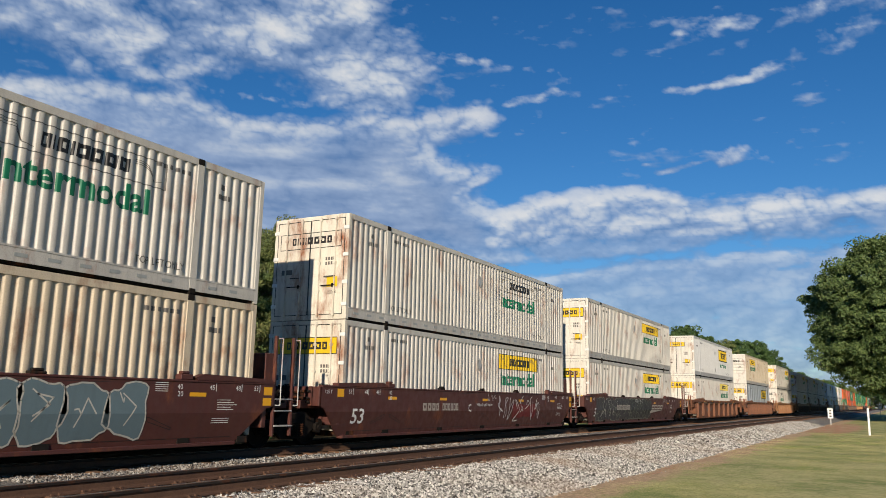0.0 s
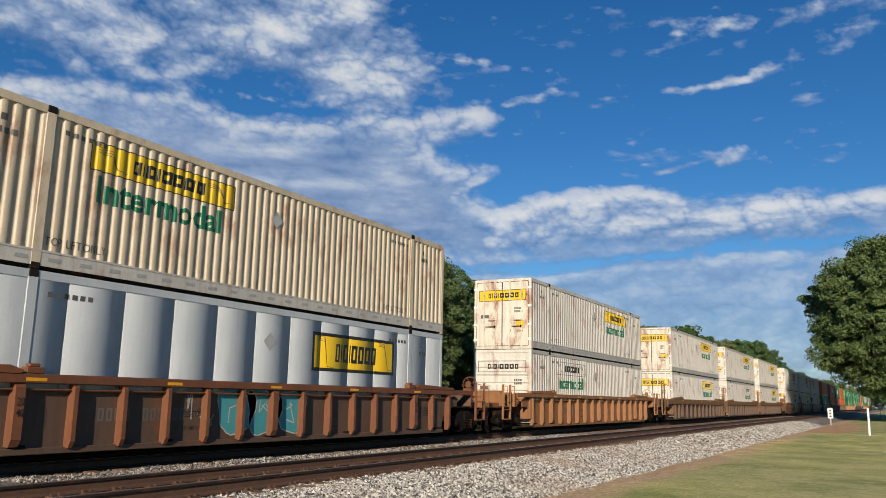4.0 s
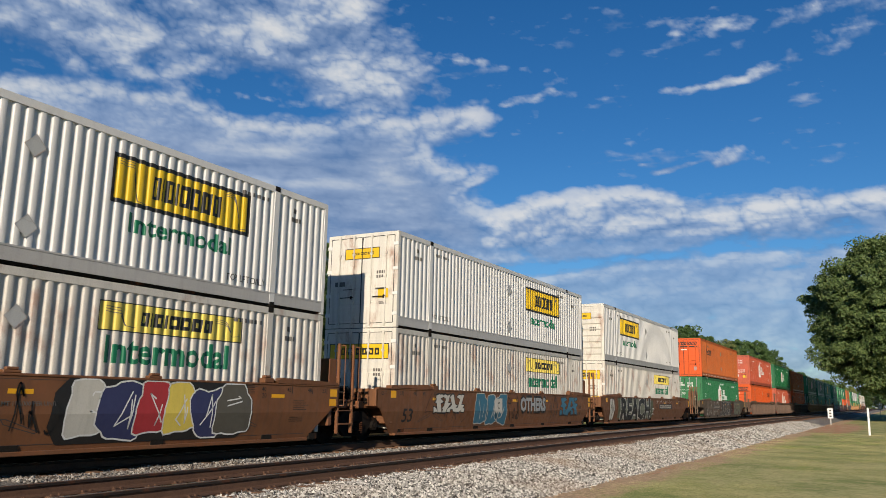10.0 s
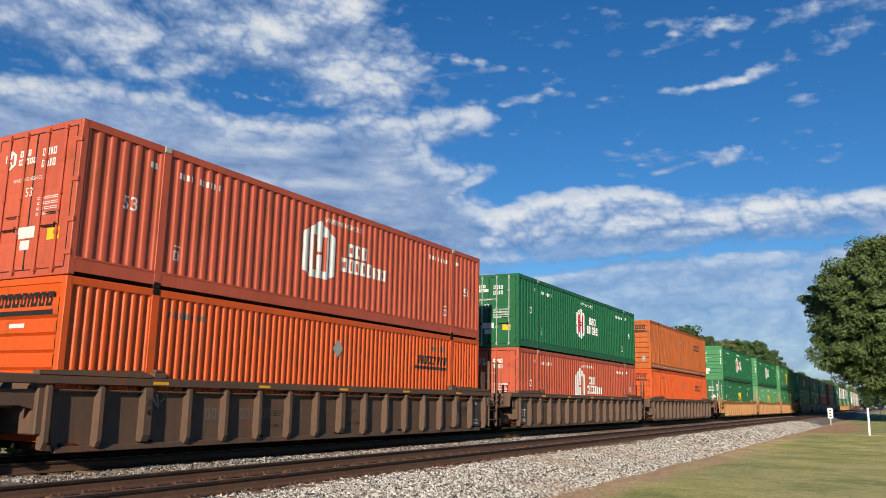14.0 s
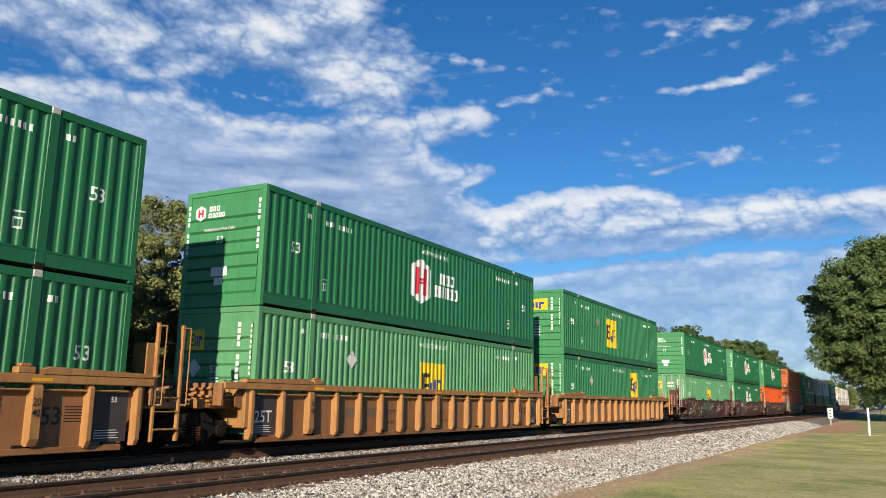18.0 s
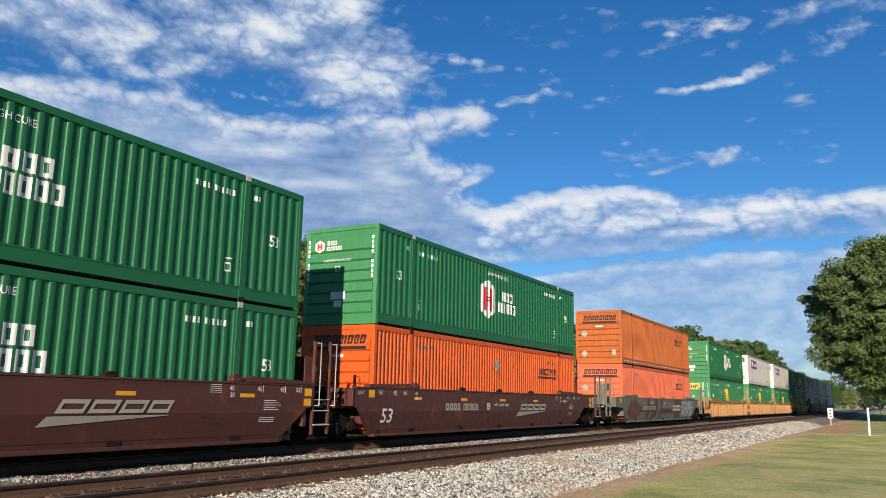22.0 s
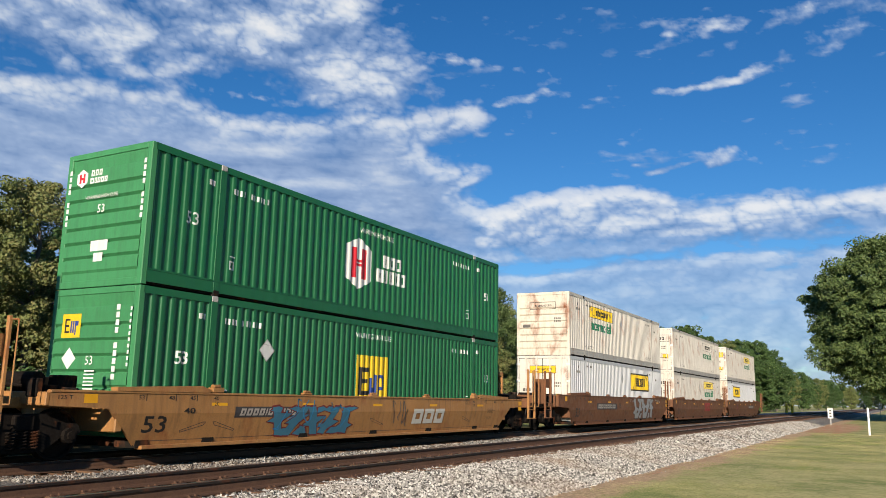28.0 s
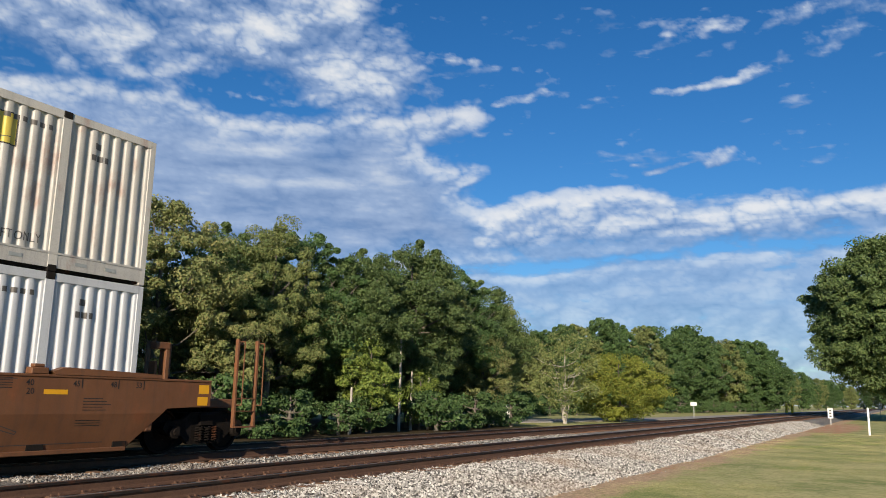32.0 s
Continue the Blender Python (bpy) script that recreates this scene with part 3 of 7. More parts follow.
def side_art(kind, front_left, style=""):
    rows = []
    wave = KINDS[kind][2]
    if kind.startswith("jb") and kind != "jb_bare":
        st = {"jb_yellow": "yellow", "jb_outline": "outline", "jb_cream": "outline", "jb_framed": "framed", "jb_thin": "pale", "jb_plate": "framed", "jb_cool": "framed"}[kind]
        at_left = front_left or style == "left"
        if style and style != "left":
            st = style
        if st != "none":
            rows += art_jb(st, at_left)
            if kind in ("jb_plate", "jb_cool"):
                rows[-1][2].free()
                rows.pop()
        rows.append(("faint", "stencil", art_small_black(front_left)))
        for z in (0.69, 2.1) if st == "framed" else (2.07,):
            d = bmesh.new()
            diamond(d, -0.1, z, 0.2)
            rows.append(("placard_pale", "placard_holder", d))
    elif kind == "jb_bare":
        rows.append(("faint", "stencil", art_small_black(False)))
        for z in (0.69, 2.1):
            d = bmesh.new()
            diamond(d, -0.1, z, 0.2)
            rows.append(("placard_pale", "placard_holder", d))
    elif kind in ("orange", "amber", "salmon"):
        rows += art_schneider(-5.9 if style == "left" else 3.95, 1.76, 1.28)
        for z in () if kind == "salmon" else (2.1, 0.86):
            d = bmesh.new()
            diamond(d, -0.08, z, 0.22)
            rows.append(("placard", "placard_holder", d))
        st = bmesh.new()
        for a in (-5.75, 4.6):
            for k in range(7):
                art_rect(st, a + k * 0.15, a + 0.09 + k * 0.15, 2.36, 2.48)
        art_text(st, "TOP LIFT ONLY", -5.7, 0.5, 0.13, 0.0, 0.9)
        rows.append(("faint", "stencil", st))
    elif kind.startswith("hub"):
        rows += art_hub("new" if kind in ("hub",) else "old")
        rows.append(("mark", "stencil", art_green_small(True)))
    elif kind.startswith("emp"):
        rows += art_emp(style or "small")
        rows.append(("mark", "stencil", art_green_small(True)))
        d = bmesh.new()
        diamond(d, -3.3 if style == "tall" else -4.37 if front_left else 4.31, 1.85, 0.25)
        rows.append(("mark" if style != "tall" else "placard", "placard_holder", d))
    elif kind == "fedex":
        rows += art_fedex()
        for a in (4.8, 5.43):
            d = bmesh.new()
            diamond(d, a, 2.1, 0.2)
            rows.append(("placard", "placard_holder", d))
        st = bmesh.new()
        for a in (-5.8, 4.75):
            for k in range(6):
                art_rect(st, a + k * 0.16, a + 0.1 + k * 0.16, 0.44, 0.6)
        rows.append(("faint", "stencil", st))
    flaps = bmesh.new()
    for mk, nm, bm in rows:
        if nm == "placard_holder":
            for f in bm.faces:
                c = [(v.co.x, v.co.y) for v in f.verts]
                r = c[2][0] - c[0][0]
                art_stroke(flaps, c + [c[0]], 0.02)
                art_stroke(flaps, [(c[3][0] - r * 0.25, c[3][1] - r * 0.25), (c[3][0] - r * 0.1, c[3][1] - r * 0.22), (c[3][0] + r * 0.12, c[3][1] - r * 0.3), (c[3][0] + r * 0.25, c[3][1] - r * 0.25)], 0.014)
    if len(flaps.faces):
        rows.append(("zinc", "placard_edge", flaps))
    else:
        flaps.free()
    return [(mk, nm, lay_flat(bm, FACE, 0.008 if nm == "placard_holder" else 0.010) if nm.startswith("placard") else lay_side(bm, wave, 0.0025 + 0.0006 * i)) for i, (mk, nm, bm) in enumerate(rows)]


def end_art(kind, front_left):
    rows = []
    if kind.startswith("jb") and kind != "jb_bare":
        y, k, e = bmesh.new(), bmesh.new(), bmesh.new()
        small = kind in ("jb_framed", "jb_cool") or kind == "jb_yellow" and front_left
        a0, a1, b0, b1 = (-0.62, 0.62, 2.12, 2.42) if small else (-1.05, 1.05, 2.0, 2.42)
        art_rect(y, a0, a1, b0, b1)
        art_frame(k, a0 - 0.02, a1 + 0.02, b0 - 0.02, b1 + 0.02, 0.022)
        s = (a1 - a0) / 2.1
        art_blocks(e, a0 + 0.42 * s, b0 + 0.11, [w * 0.74 * s for w in JB_BLOCKS], b1 - b0 - 0.22, 0.045 * s)
        if kind in ("jb_outline", "jb_cream") or kind == "jb_yellow" and front_left:
            y.free()
        else:
            rows.append(("yellow", "end_logo_panel", y))
        rows += [("black", "end_logo_border", k), ("black", "end_logo_mark", e)]
        st, tag = bmesh.new(), bmesh.new()
        for r in range(2):
            for c in range(4):
                art_rect(st, 0.55 + c * 0.09, 0.61 + c * 0.09, 1.62 - r * 0.13, 1.71 - r * 0.13)
        art_rect(st, -0.98, -0.6, 1.28, 1.42)
        if not front_left:
            art_rect(tag, 0.62, 0.98, 0.88, 1.16)
            for r in range(3):
                art_rect(st, 0.66, 0.94, 0.76 - r * 0.03, 0.775 - r * 0.03)
            rows.append(("yellow", "warning_label", tag))
        else:
            tag.free()
        rows.append(("faint", "end_stencil", st))
    elif kind in ("orange", "amber", "salmon"):
        rows += [(m, "end_" + n, b) for m, n, b in art_schneider(-0.85, 2.2, 1.3)]
        d = bmesh.new()
        diamond(d, -0.8, 1.62, 0.2)
        diamond(d, -0.8, 0.55, 0.2)
        art_rect(d, 0.75, 0.95, 0.45, 0.75)
        rows.append(("placard", "end_placard", d))
        w = bmesh.new()
        art_rect(w, -0.2, 0.25, 1.98, 2.06)
        rows.append(("mark", "end_label", w))
    elif kind.startswith("hub"):
        white, red = bmesh.new(), bmesh.new()
        art_poly(white, [(-0.95, 2.24), (-0.78, 2.14), (-0.61, 2.24), (-0.61, 2.44), (-0.78, 2.54), (-0.95, 2.44)])
        art_rect(red, -0.87, -0.81, 2.24, 2.44)
        art_rect(red, -0.75, -0.69, 2.24, 2.44)
        art_rect(red, -0.81, -0.75, 2.31, 2.36)
        art_blocks(white, -0.5, 2.36, (0.1, 0.09, 0.09), 0.13, 0.03)
        art_blocks(white, -0.52, 2.2, (0.12, 0.07, 0.09, 0.09, 0.09), 0.12, 0.02)
        st = bmesh.new()
        art_text(st, "WARNING HIGH CUBE", -0.62, 1.86, 0.075, 0.004, 0.9)
        art_text(st, "53", -0.2, 1.55, 0.17, 0.008)
        art_rect(st, -0.3, 0.22, 0.74, 0.96)
        art_rect(st, -0.18, 0.1, 0.52, 0.7)
        if front_left:
            for a in (-1.2, 1.1):
                for k in range(9):
                    if k != 4:
                        art_rect(st, a, a + 0.075, 2.45 - k * 0.14, 2.55 - k * 0.14)
        else:
            for r in range(2):
                art_blocks(st, 0.2, 2.3 - r * 0.22, (0.09, 0.09, 0.05, 0.09), 0.15, 0.03)
            for r in range(4):
                art_blocks(st, 0.2, 1.45 - r * 0.1, (0.2, 0.15, 0.22), 0.05, 0.03)
        rows += [("mark", "end_logo_mark", white), ("logored" if kind == "hub" else "red", "end_logo_accent", red), ("mark", "end_stencil", st)]
        if not front_left:
            y = bmesh.new()
            art_rect(y, 0.6, 0.95, 0.66, 0.88)
            rows.append(("yellow", "warning_label", y))
    elif kind.startswith("emp"):
        y, k, bl, st = bmesh.new(), bmesh.new(), bmesh.new(), bmesh.new()
        a0, a1, b0, b1 = (-0.92, -0.35, 1.9, 2.38) if kind != "emp" else (-0.85, 0.55, 1.98, 2.5)
        art_rect(y, a0, a1, b0, b1)
        w, h = a1 - a0, b1 - b0
        for q in ((0.15, 0.22, 0.2, 0.8), (0.22, 0.42, 0.2, 0.28), (0.22, 0.38, 0.46, 0.54), (0.22, 0.42, 0.72, 0.8)):
            art_rect(k, a0 + q[0] * w, a0 + q[1] * w, b0 + q[2] * h, b0 + q[3] * h)
        for q in ((0.46, 0.54, 0.2, 0.7), (0.58, 0.66, 0.2, 0.7), (0.7, 0.77, 0.1, 0.7), (0.77, 0.88, 0.5, 0.7)):
            art_rect(bl, a0 + q[0] * w, a0 + q[1] * w, b0 + q[2] * h, b0 + q[3] * h)
        for row in range(10):
            if row != 4:
                art_rect(st, 0.70, 0.80, 2.42 - row * 0.15, 2.53 - row * 0.15)
            art_rect(st, 1.10, 1.15, 2.40 - row * 0.12, 2.47 - row * 0.12)
        if not front_left:
            art_blocks(st, 0.05, 2.2, (0.09, 0.09, 0.05, 0.09), 0.14, 0.03)
            art_blocks(st, 0.05, 1.98, (0.09, 0.09, 0.09, 0.09), 0.14, 0.03)
        diamond(st, -0.62 if front_left else 0.45, 1.48, 0.22)
        if front_left:
            art_text(st, "53", -0.1, 1.36, 0.17, 0.008)
            for r in range(7):
                art_rect(st, -0.1, 0.2, 1.22 - r * 0.07, 1.25 - r * 0.07)
        rows += [("yellow", "end_logo_panel", y), ("black", "end_logo_mark", k), ("blue", "end_logo_accent", bl), ("mark", "end_stencil", st)]
    elif kind == "fedex":
        p, w, o, d = bmesh.new(), bmesh.new(), bmesh.new(), bmesh.new()
        art_rect(p, -1.12, 1.0, 2.2, 2.62)
        art_blocks(w, -1.0, 2.32, (0.14, 0.12, 0.15), 0.2, 0.03)
        art_blocks(o, -0.5, 2.32, (0.14, 0.15), 0.2, 0.03)
        art_blocks(w, -0.08, 2.32, (0.14, 0.08, 0.03, 0.05, 0.03, 0.13, 0.08, 0.08, 0.04), 0.15, 0.03)
        diamond(d, -0.9, 1.75, 0.19)
        diamond(d, -0.25, 1.75, 0.19)
        art_rect(d, 0.72, 0.92, 0.45, 0.85)
        for k in range(9):
            if k != 4:
                art_rect(d, 1.1, 1.17, 2.5 - k * 0.14, 2.6 - k * 0.14)
        rows += [("purple", "end_logo_panel", p), ("mark", "end_logo_mark", w), ("logored", "end_logo_accent", o), ("placard", "end_placard", d)]
    return [(mk, nm, lay_end(bm, (0.0085 if front_left else 0.0065) + 0.0007 * i)) for i, (mk, nm, bm) in enumerate(rows)]


def door_mesh(y0, y1):
    """One leaf: a sheet with shallow pressed panels, closed to a slab."""
    prof = [(-HX, 0.13)]
    z = 0.22
    while z < CH - 0.4:
        prof += [(-HX, z), (-HX - 0.005, z + 0.03), (-HX - 0.005, z + 0.40), (-HX, z + 0.43)]
        z += 0.48
    prof += [(-HX, CH - 0.12), (-HX + 0.05, CH - 0.12), (-HX + 0.05, 0.13)]
    return prism(prof, y0, y1)


def front_mesh():
    """Front wall: one sheet pressed into horizontal steps."""
    bm = bmesh.new()
    prof = [(-HX + 0.03, 0.14), (-HX + 0.03, 0.30)]
    z = 0.30
    for k in range(7):
        h = 0.285 if k < 6 else 0.36
        prof += [(-HX - 0.006, z + 0.055), (-HX - 0.006, z + h - 0.004), (-HX + 0.05, z + h), (-HX + 0.05, z + h + 0.022)]
        z += h + 0.022
    prof.append((-HX + 0.02, CH - 0.12))
    rows = [(bm.verts.new((x, -HY + 0.14, zz)), bm.verts.new((x, HY - 0.14, zz))) for x, zz in prof]
    for p, q in zip(rows, rows[1:]):
        bm.faces.new((p[0], q[0], q[1], p[1]))
    return bm


def container(kind, front_left, label, category="shipping container", style="", end_paint=None):
    body, rail, wave = KINDS[kind]
    # ends towards the sun take a brighter paint than the sides, standing in for sunlight
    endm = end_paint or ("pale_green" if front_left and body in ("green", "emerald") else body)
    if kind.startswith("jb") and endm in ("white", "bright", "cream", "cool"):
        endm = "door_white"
    ob = new("shipping_container")
    tagged(ob, label, category, "containers on the train")

    def put(name, key, make, mat, label=""):
        me = cached((name, key, mat), lambda: to_mesh(name, make(), M[mat], name == "side_wall"))
        return link_mesh(name, me, ob, label)

    for side in (-1, 1):
        put("side_wall", (wave, side), lambda: wave_mesh(wave, side), body)
        put("bottom_rail", (wave, side), lambda: boxes((-HX + 0.12, HX - 0.12, side * HY - 0.02 if side > 0 else -HY, HY if side > 0 else -HY + 0.02, 0.06, 0.32), (-HX + 0.12, HX - 0.12, side * (HY - 0.02) - 0.03, side * (HY - 0.02) + 0.03, 0.30, 0.335)), rail if not kind.startswith("hub") else body)
        put("top_rail", side, lambda: boxes((-HX + 0.1, HX - 0.1, side * (HY - 0.035) - 0.035, side * (HY - 0.035) + 0.035, CH - 0.15, CH - 0.005)), body)
        for x in (-POST, POST):
            put("lift_post", (side, x), lambda: boxes((x - 0.095, x + 0.095, side * (HY - 0.03) - 0.036, side * (HY - 0.03) + 0.036, 0.06, CH - 0.12), bev=0.01), body)
            put("casting", (side, x, 1), lambda: boxes((x - 0.09, x + 0.09, side * (HY - 0.07) - 0.085, side * (HY - 0.07) + 0.085, CH - 0.13, CH + 0.003), bev=0.015), "zinc" if kind.startswith(("hub", "emp")) else "dark")
            put("casting", (side, x, 0), lambda: boxes((x - 0.09, x + 0.09, side * (HY - 0.07) - 0.082, side * (HY - 0.07) + 0.082, -0.012, 0.12), bev=0.015), "dark")
        for x in (-HX, HX):
            sx = -1 if x < 0 else 1
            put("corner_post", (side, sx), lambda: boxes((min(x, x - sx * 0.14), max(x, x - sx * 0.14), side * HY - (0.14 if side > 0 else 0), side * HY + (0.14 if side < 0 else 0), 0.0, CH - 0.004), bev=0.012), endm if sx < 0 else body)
    put("roof", 0, lambda: boxes((-HX + 0.08, HX - 0.08, -HY + 0.05, HY - 0.05, CH - 0.05, CH - 0.02)), body)
    put("underframe", 0, lambda: boxes((-HX + 0.1, HX - 0.1, -HY + 0.05, HY - 0.05, 0.02, 0.16)), "dark")
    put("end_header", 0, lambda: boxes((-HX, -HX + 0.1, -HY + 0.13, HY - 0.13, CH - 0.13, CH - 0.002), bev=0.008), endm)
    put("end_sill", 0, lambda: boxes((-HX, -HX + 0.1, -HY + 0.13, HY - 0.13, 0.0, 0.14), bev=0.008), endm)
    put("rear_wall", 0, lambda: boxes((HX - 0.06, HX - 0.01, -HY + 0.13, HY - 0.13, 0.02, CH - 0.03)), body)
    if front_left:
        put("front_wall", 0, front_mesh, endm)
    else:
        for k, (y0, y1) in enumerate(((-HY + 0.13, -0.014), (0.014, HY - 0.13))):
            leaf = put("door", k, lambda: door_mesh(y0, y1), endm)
            for q in (0.24, 0.70):
                y = y0 + (y1 - y0) * q
                me = cached(("rod", k, q, kind[:2], endm), lambda: to_mesh("lock_rod", join(pipe([(-HX - 0.035, y, 0.06), (-HX - 0.035, y, CH - 0.06)], 0.024, 6), boxes(*[(-HX - 0.06, -HX - 0.004, y - 0.04, y + 0.04, z, z + 0.07) for z in (0.1, 0.75, 1.5, 2.2, CH - 0.17)])), M["placard"] if kind.startswith(("hub", "emp")) and kind != "hub_red" else M[endm]))
                link_mesh("lock_rod", me, leaf)
            me = cached(("gasket", k), lambda: to_mesh("gasket", boxes(*[(-HX - 0.007, -HX + 0.01, a, b, c, d) for a, b, c, d in ((y0 - 0.012, y0 + 0.006, 0.14, CH - 0.13), (y1 - 0.006, y1 + 0.012, 0.14, CH - 0.13), (y0, y1, 0.128, 0.146), (y0, y1, CH - 0.132, CH - 0.114))]), M["black"]))
            link_mesh("gasket", me, leaf)
            me = cached(("handle", k), lambda: to_mesh("handle", boxes((-HX - 0.06, -HX - 0.045, y0 + 0.25, y0 + 0.72, 0.91, 0.935), (-HX - 0.06, -HX - 0.01, y0 + 0.28, y0 + 0.34, 0.87, 0.97), (-HX - 0.055, -HX - 0.04, y0 + 0.25, y0 + 0.62, 1.16, 1.18)), M["dark"]))
            link_mesh("handle", me, leaf)
            for z in (0.4, 1.0, 1.75, 2.5):
                yy = -HY if k == 0 else HY
                me = cached(("hinge", k, z, "mark" if kind.startswith("jb") else endm), lambda: to_mesh("hinge", boxes((-HX - 0.02, -HX + 0.03, yy - 0.012 if k == 0 else yy - 0.16, yy + 0.16 if k == 0 else yy + 0.012, z - 0.05, z + 0.05), bev=0.01), M["mark"] if kind.startswith("jb") else M[endm]))
                link_mesh("hinge", me, leaf)
    ck = (kind, front_left, style)
    for i, (mk, nm, bm) in enumerate(cached_art(ck, "side", lambda: side_art(kind, front_left, style))):
        o = link_mesh(nm, bm, ob)
        if nm in ("stencil", "logo_scroll"):
            o["kind"] = "stuff"
    for i, (mk, nm, bm) in enumerate(cached_art((kind, front_left), "end", lambda: end_art(kind, front_left))):
        o = link_mesh(nm, bm, ob)
        if "stencil" in nm or "placard" in nm:
            o["kind"] = "stuff"
    if kind.startswith(("orange", "amber", "jb", "fedex")) and kind not in ("jb_plate", "jb_framed"):
        tagged(put("reflector_strip", kind[:2], reflectors, "mark" if not kind.startswith("jb") else "placard"), kind="stuff")
    return ob


def cached_art(key, where, make):
    k = ("art", where, key)
    if k not in MESHES:
        MESHES[k] = [(mk, nm, to_mesh(nm, bm, M[mk], where == "side" and not nm.startswith("placard"))) for mk, nm, bm in make()]
    return MESHES[k]

# ---------------------------------------------------------------- well cars
WY = 1.475          # half width of a well
HIGH, LOW = 1.50, 1.25  # tops of the usual wells and of the low-sided one
ZT, ZB = HIGH, 0.24  # top and bottom of the sides being built
AXLE = 0.46


def arc(cx, cz, r, a0, a1, n):
    return [(cx + r * math.cos(radians(a0 + (a1 - a0) * i / n)), cz + r * math.sin(radians(a0 + (a1 - a0) * i / n))) for i in range(n + 1)]


def smooth_side(side, el, er):
    """A flat-sided well: upper web upright, lower web leaning in, ends cut up over the wheels."""
    bm = bmesh.new()
    xl, xr = -HX - el, HX + er
    # the foot of each end: further in where the unit is articulated
    fl, fr = (-8.30 if el < 1.5 else -7.95), (7.58 if er < 1.5 else 7.95)
    kl, kr = max(xl + 0.12, fl - 0.72), min(xr - 0.12, fr + 0.78)
    top = [(xl, ZT), (xr, ZT)]
    low = [(xr, 0.98), (kr, 0.93), (fr, ZB), (fl, ZB), (kl, 0.93), (xl, 0.98)]

    def y_at(z):
        return side * (WY if z > 0.84 else WY - (0.84 - z) * 0.22)
    for inset in (0.0, 0.05):
        up = [bm.verts.new((x, side * (WY - inset), z)) for x, z in top]
        dn = [bm.verts.new((x, y_at(z) - side * inset, z)) for x, z in low]
        w = (0.84 - ZB) / (0.93 - ZB)
        fold_r = bm.verts.new((fr + (kr - fr) * w, y_at(0.84) - side * inset, 0.84))
        fold_l = bm.verts.new((fl + (kl - fl) * w, y_at(0.84) - side * inset, 0.84))
        f1 = [up[0], up[1], dn[0], dn[1], fold_r, fold_l, dn[4], dn[5]]
        f2 = [fold_l, fold_r, dn[2], dn[3]]
        for f in (f1, f2):
            bm.faces.new(f)
    c0, c1 = (WY - 0.10, WY + 0.02) if side > 0 else (-WY - 0.02, -WY + 0.10)
    box(bm, xl, xr, c0, c1, ZT - 0.05, ZT, bev=0.012)
    b0, b1 = (WY - 0.22, WY - 0.02) if side > 0 else (-WY + 0.02, -WY + 0.22)
    box(bm, fl + 0.1, fr - 0.1, b0, b1, ZB - 0.07, ZB + 0.004, bev=0.01)
    bmesh.ops.recalc_face_normals(bm, faces=bm.faces)
    return bm


def ribbed_panel(side, el, er):
    y = WY - 0.145
    pts = [(-HX - el * 0.55, ZT - 0.25), (-HX - el * 0.55, 0.98)]
    pts += [(-HX - 0.62, 0.98)] + arc(-HX - 0.62, 0.34, 0.62, 85, 8, 6) + [(-HX + 0.05, ZB), (HX - 0.05, ZB)]
    pts += arc(HX + 0.62, 0.34, 0.62, 172, 95, 6) + [(HX + 0.62, 0.98), (HX + er * 0.55, 0.98), (HX + er * 0.55, ZT - 0.25)]
    bm = prism(pts, side * y, side * (y - 0.03))
    b0, b1 = (WY - 0.17, WY - 0.08) if side > 0 else (-WY + 0.08, -WY + 0.17)
    box(bm, -HX + 0.05, HX - 0.05, b0, b1, ZB - 0.06, ZB + 0.05, bev=0.01)
    return bm


def chord(side, el, er, depth):
    c0, c1 = (WY - 0.16, WY + 0.015) if side > 0 else (-WY - 0.015, -WY + 0.16)
    return boxes((-HX - el, HX + er, c0, c1, ZT - depth, ZT), bev=0.014)


def rib(side, wide, depth):
    """A pressed stiffener: deepest half-way down, tapering to its foot."""
    bm = bmesh.new()
    w = 0.085 if wide else 0.042
    zt, zb = ZT - depth, 0.26 if not wide else 0.32
    prof = [(zt, WY - 0.03), (zt - 0.06, WY + 0.02), (zb + 0.12, WY + 0.03), (zb, WY - 0.03)]
    rows = []
    for z, y in prof:
        rows.append([bm.verts.new((x, side * yy, z)) for x, yy in ((-w - 0.012, WY - 0.146), (-w, y), (w, y), (w + 0.012, WY - 0.146))])
    for p, q in zip(rows, rows[1:]):
        for i in range(3):
            bm.faces.new((p[i], p[i + 1], q[i + 1], q[i]))
    bm.faces.new(rows[0][::-1])
    bm.faces.new(rows[-1])
    bmesh.ops.recalc_face_normals(bm, faces=bm.faces)
    return bm


def side_frame():
    """Cast truck side frame with its window for the springs."""
    pts = [(-1.12, 0.52), (-1.05, 0.66), (-0.62, 0.70), (-0.42, 0.84), (0.42, 0.84), (0.62, 0.70), (1.05, 0.66), (1.12, 0.52), (0.98, 0.40), (0.72, 0.42), (0.42, 0.20), (-0.42, 0.20), (-0.72, 0.42), (-0.98, 0.40)]
    return pts


def wheel_mesh():
    bm = bmesh.new()
    n = 22
    prof = [(0.02, 0.10), (0.16, 0.09), (0.19, 0.035), (0.38, 0.02), (0.40, 0.07), (AXLE - 0.02, 0.075), (AXLE - 0.02, -0.02), (AXLE + 0.01, -0.045), (0.40, -0.05), (0.30, -0.02), (0.02, -0.03)]
    rings = []
    for i in range(n):
        a = 2 * math.pi * i / n
        rings.append([bm.verts.new((r * math.cos(a), -y, r * math.sin(a))) for r, y in prof])
    for i in range(n):
        p, q = rings[i], rings[(i + 1) % n]
        for k in range(len(prof) - 1):
            bm.faces.new((p[k], p[k + 1], q[k + 1], q[k]))
    bmesh.ops.recalc_face_normals(bm, faces=bm.faces)
    return bm


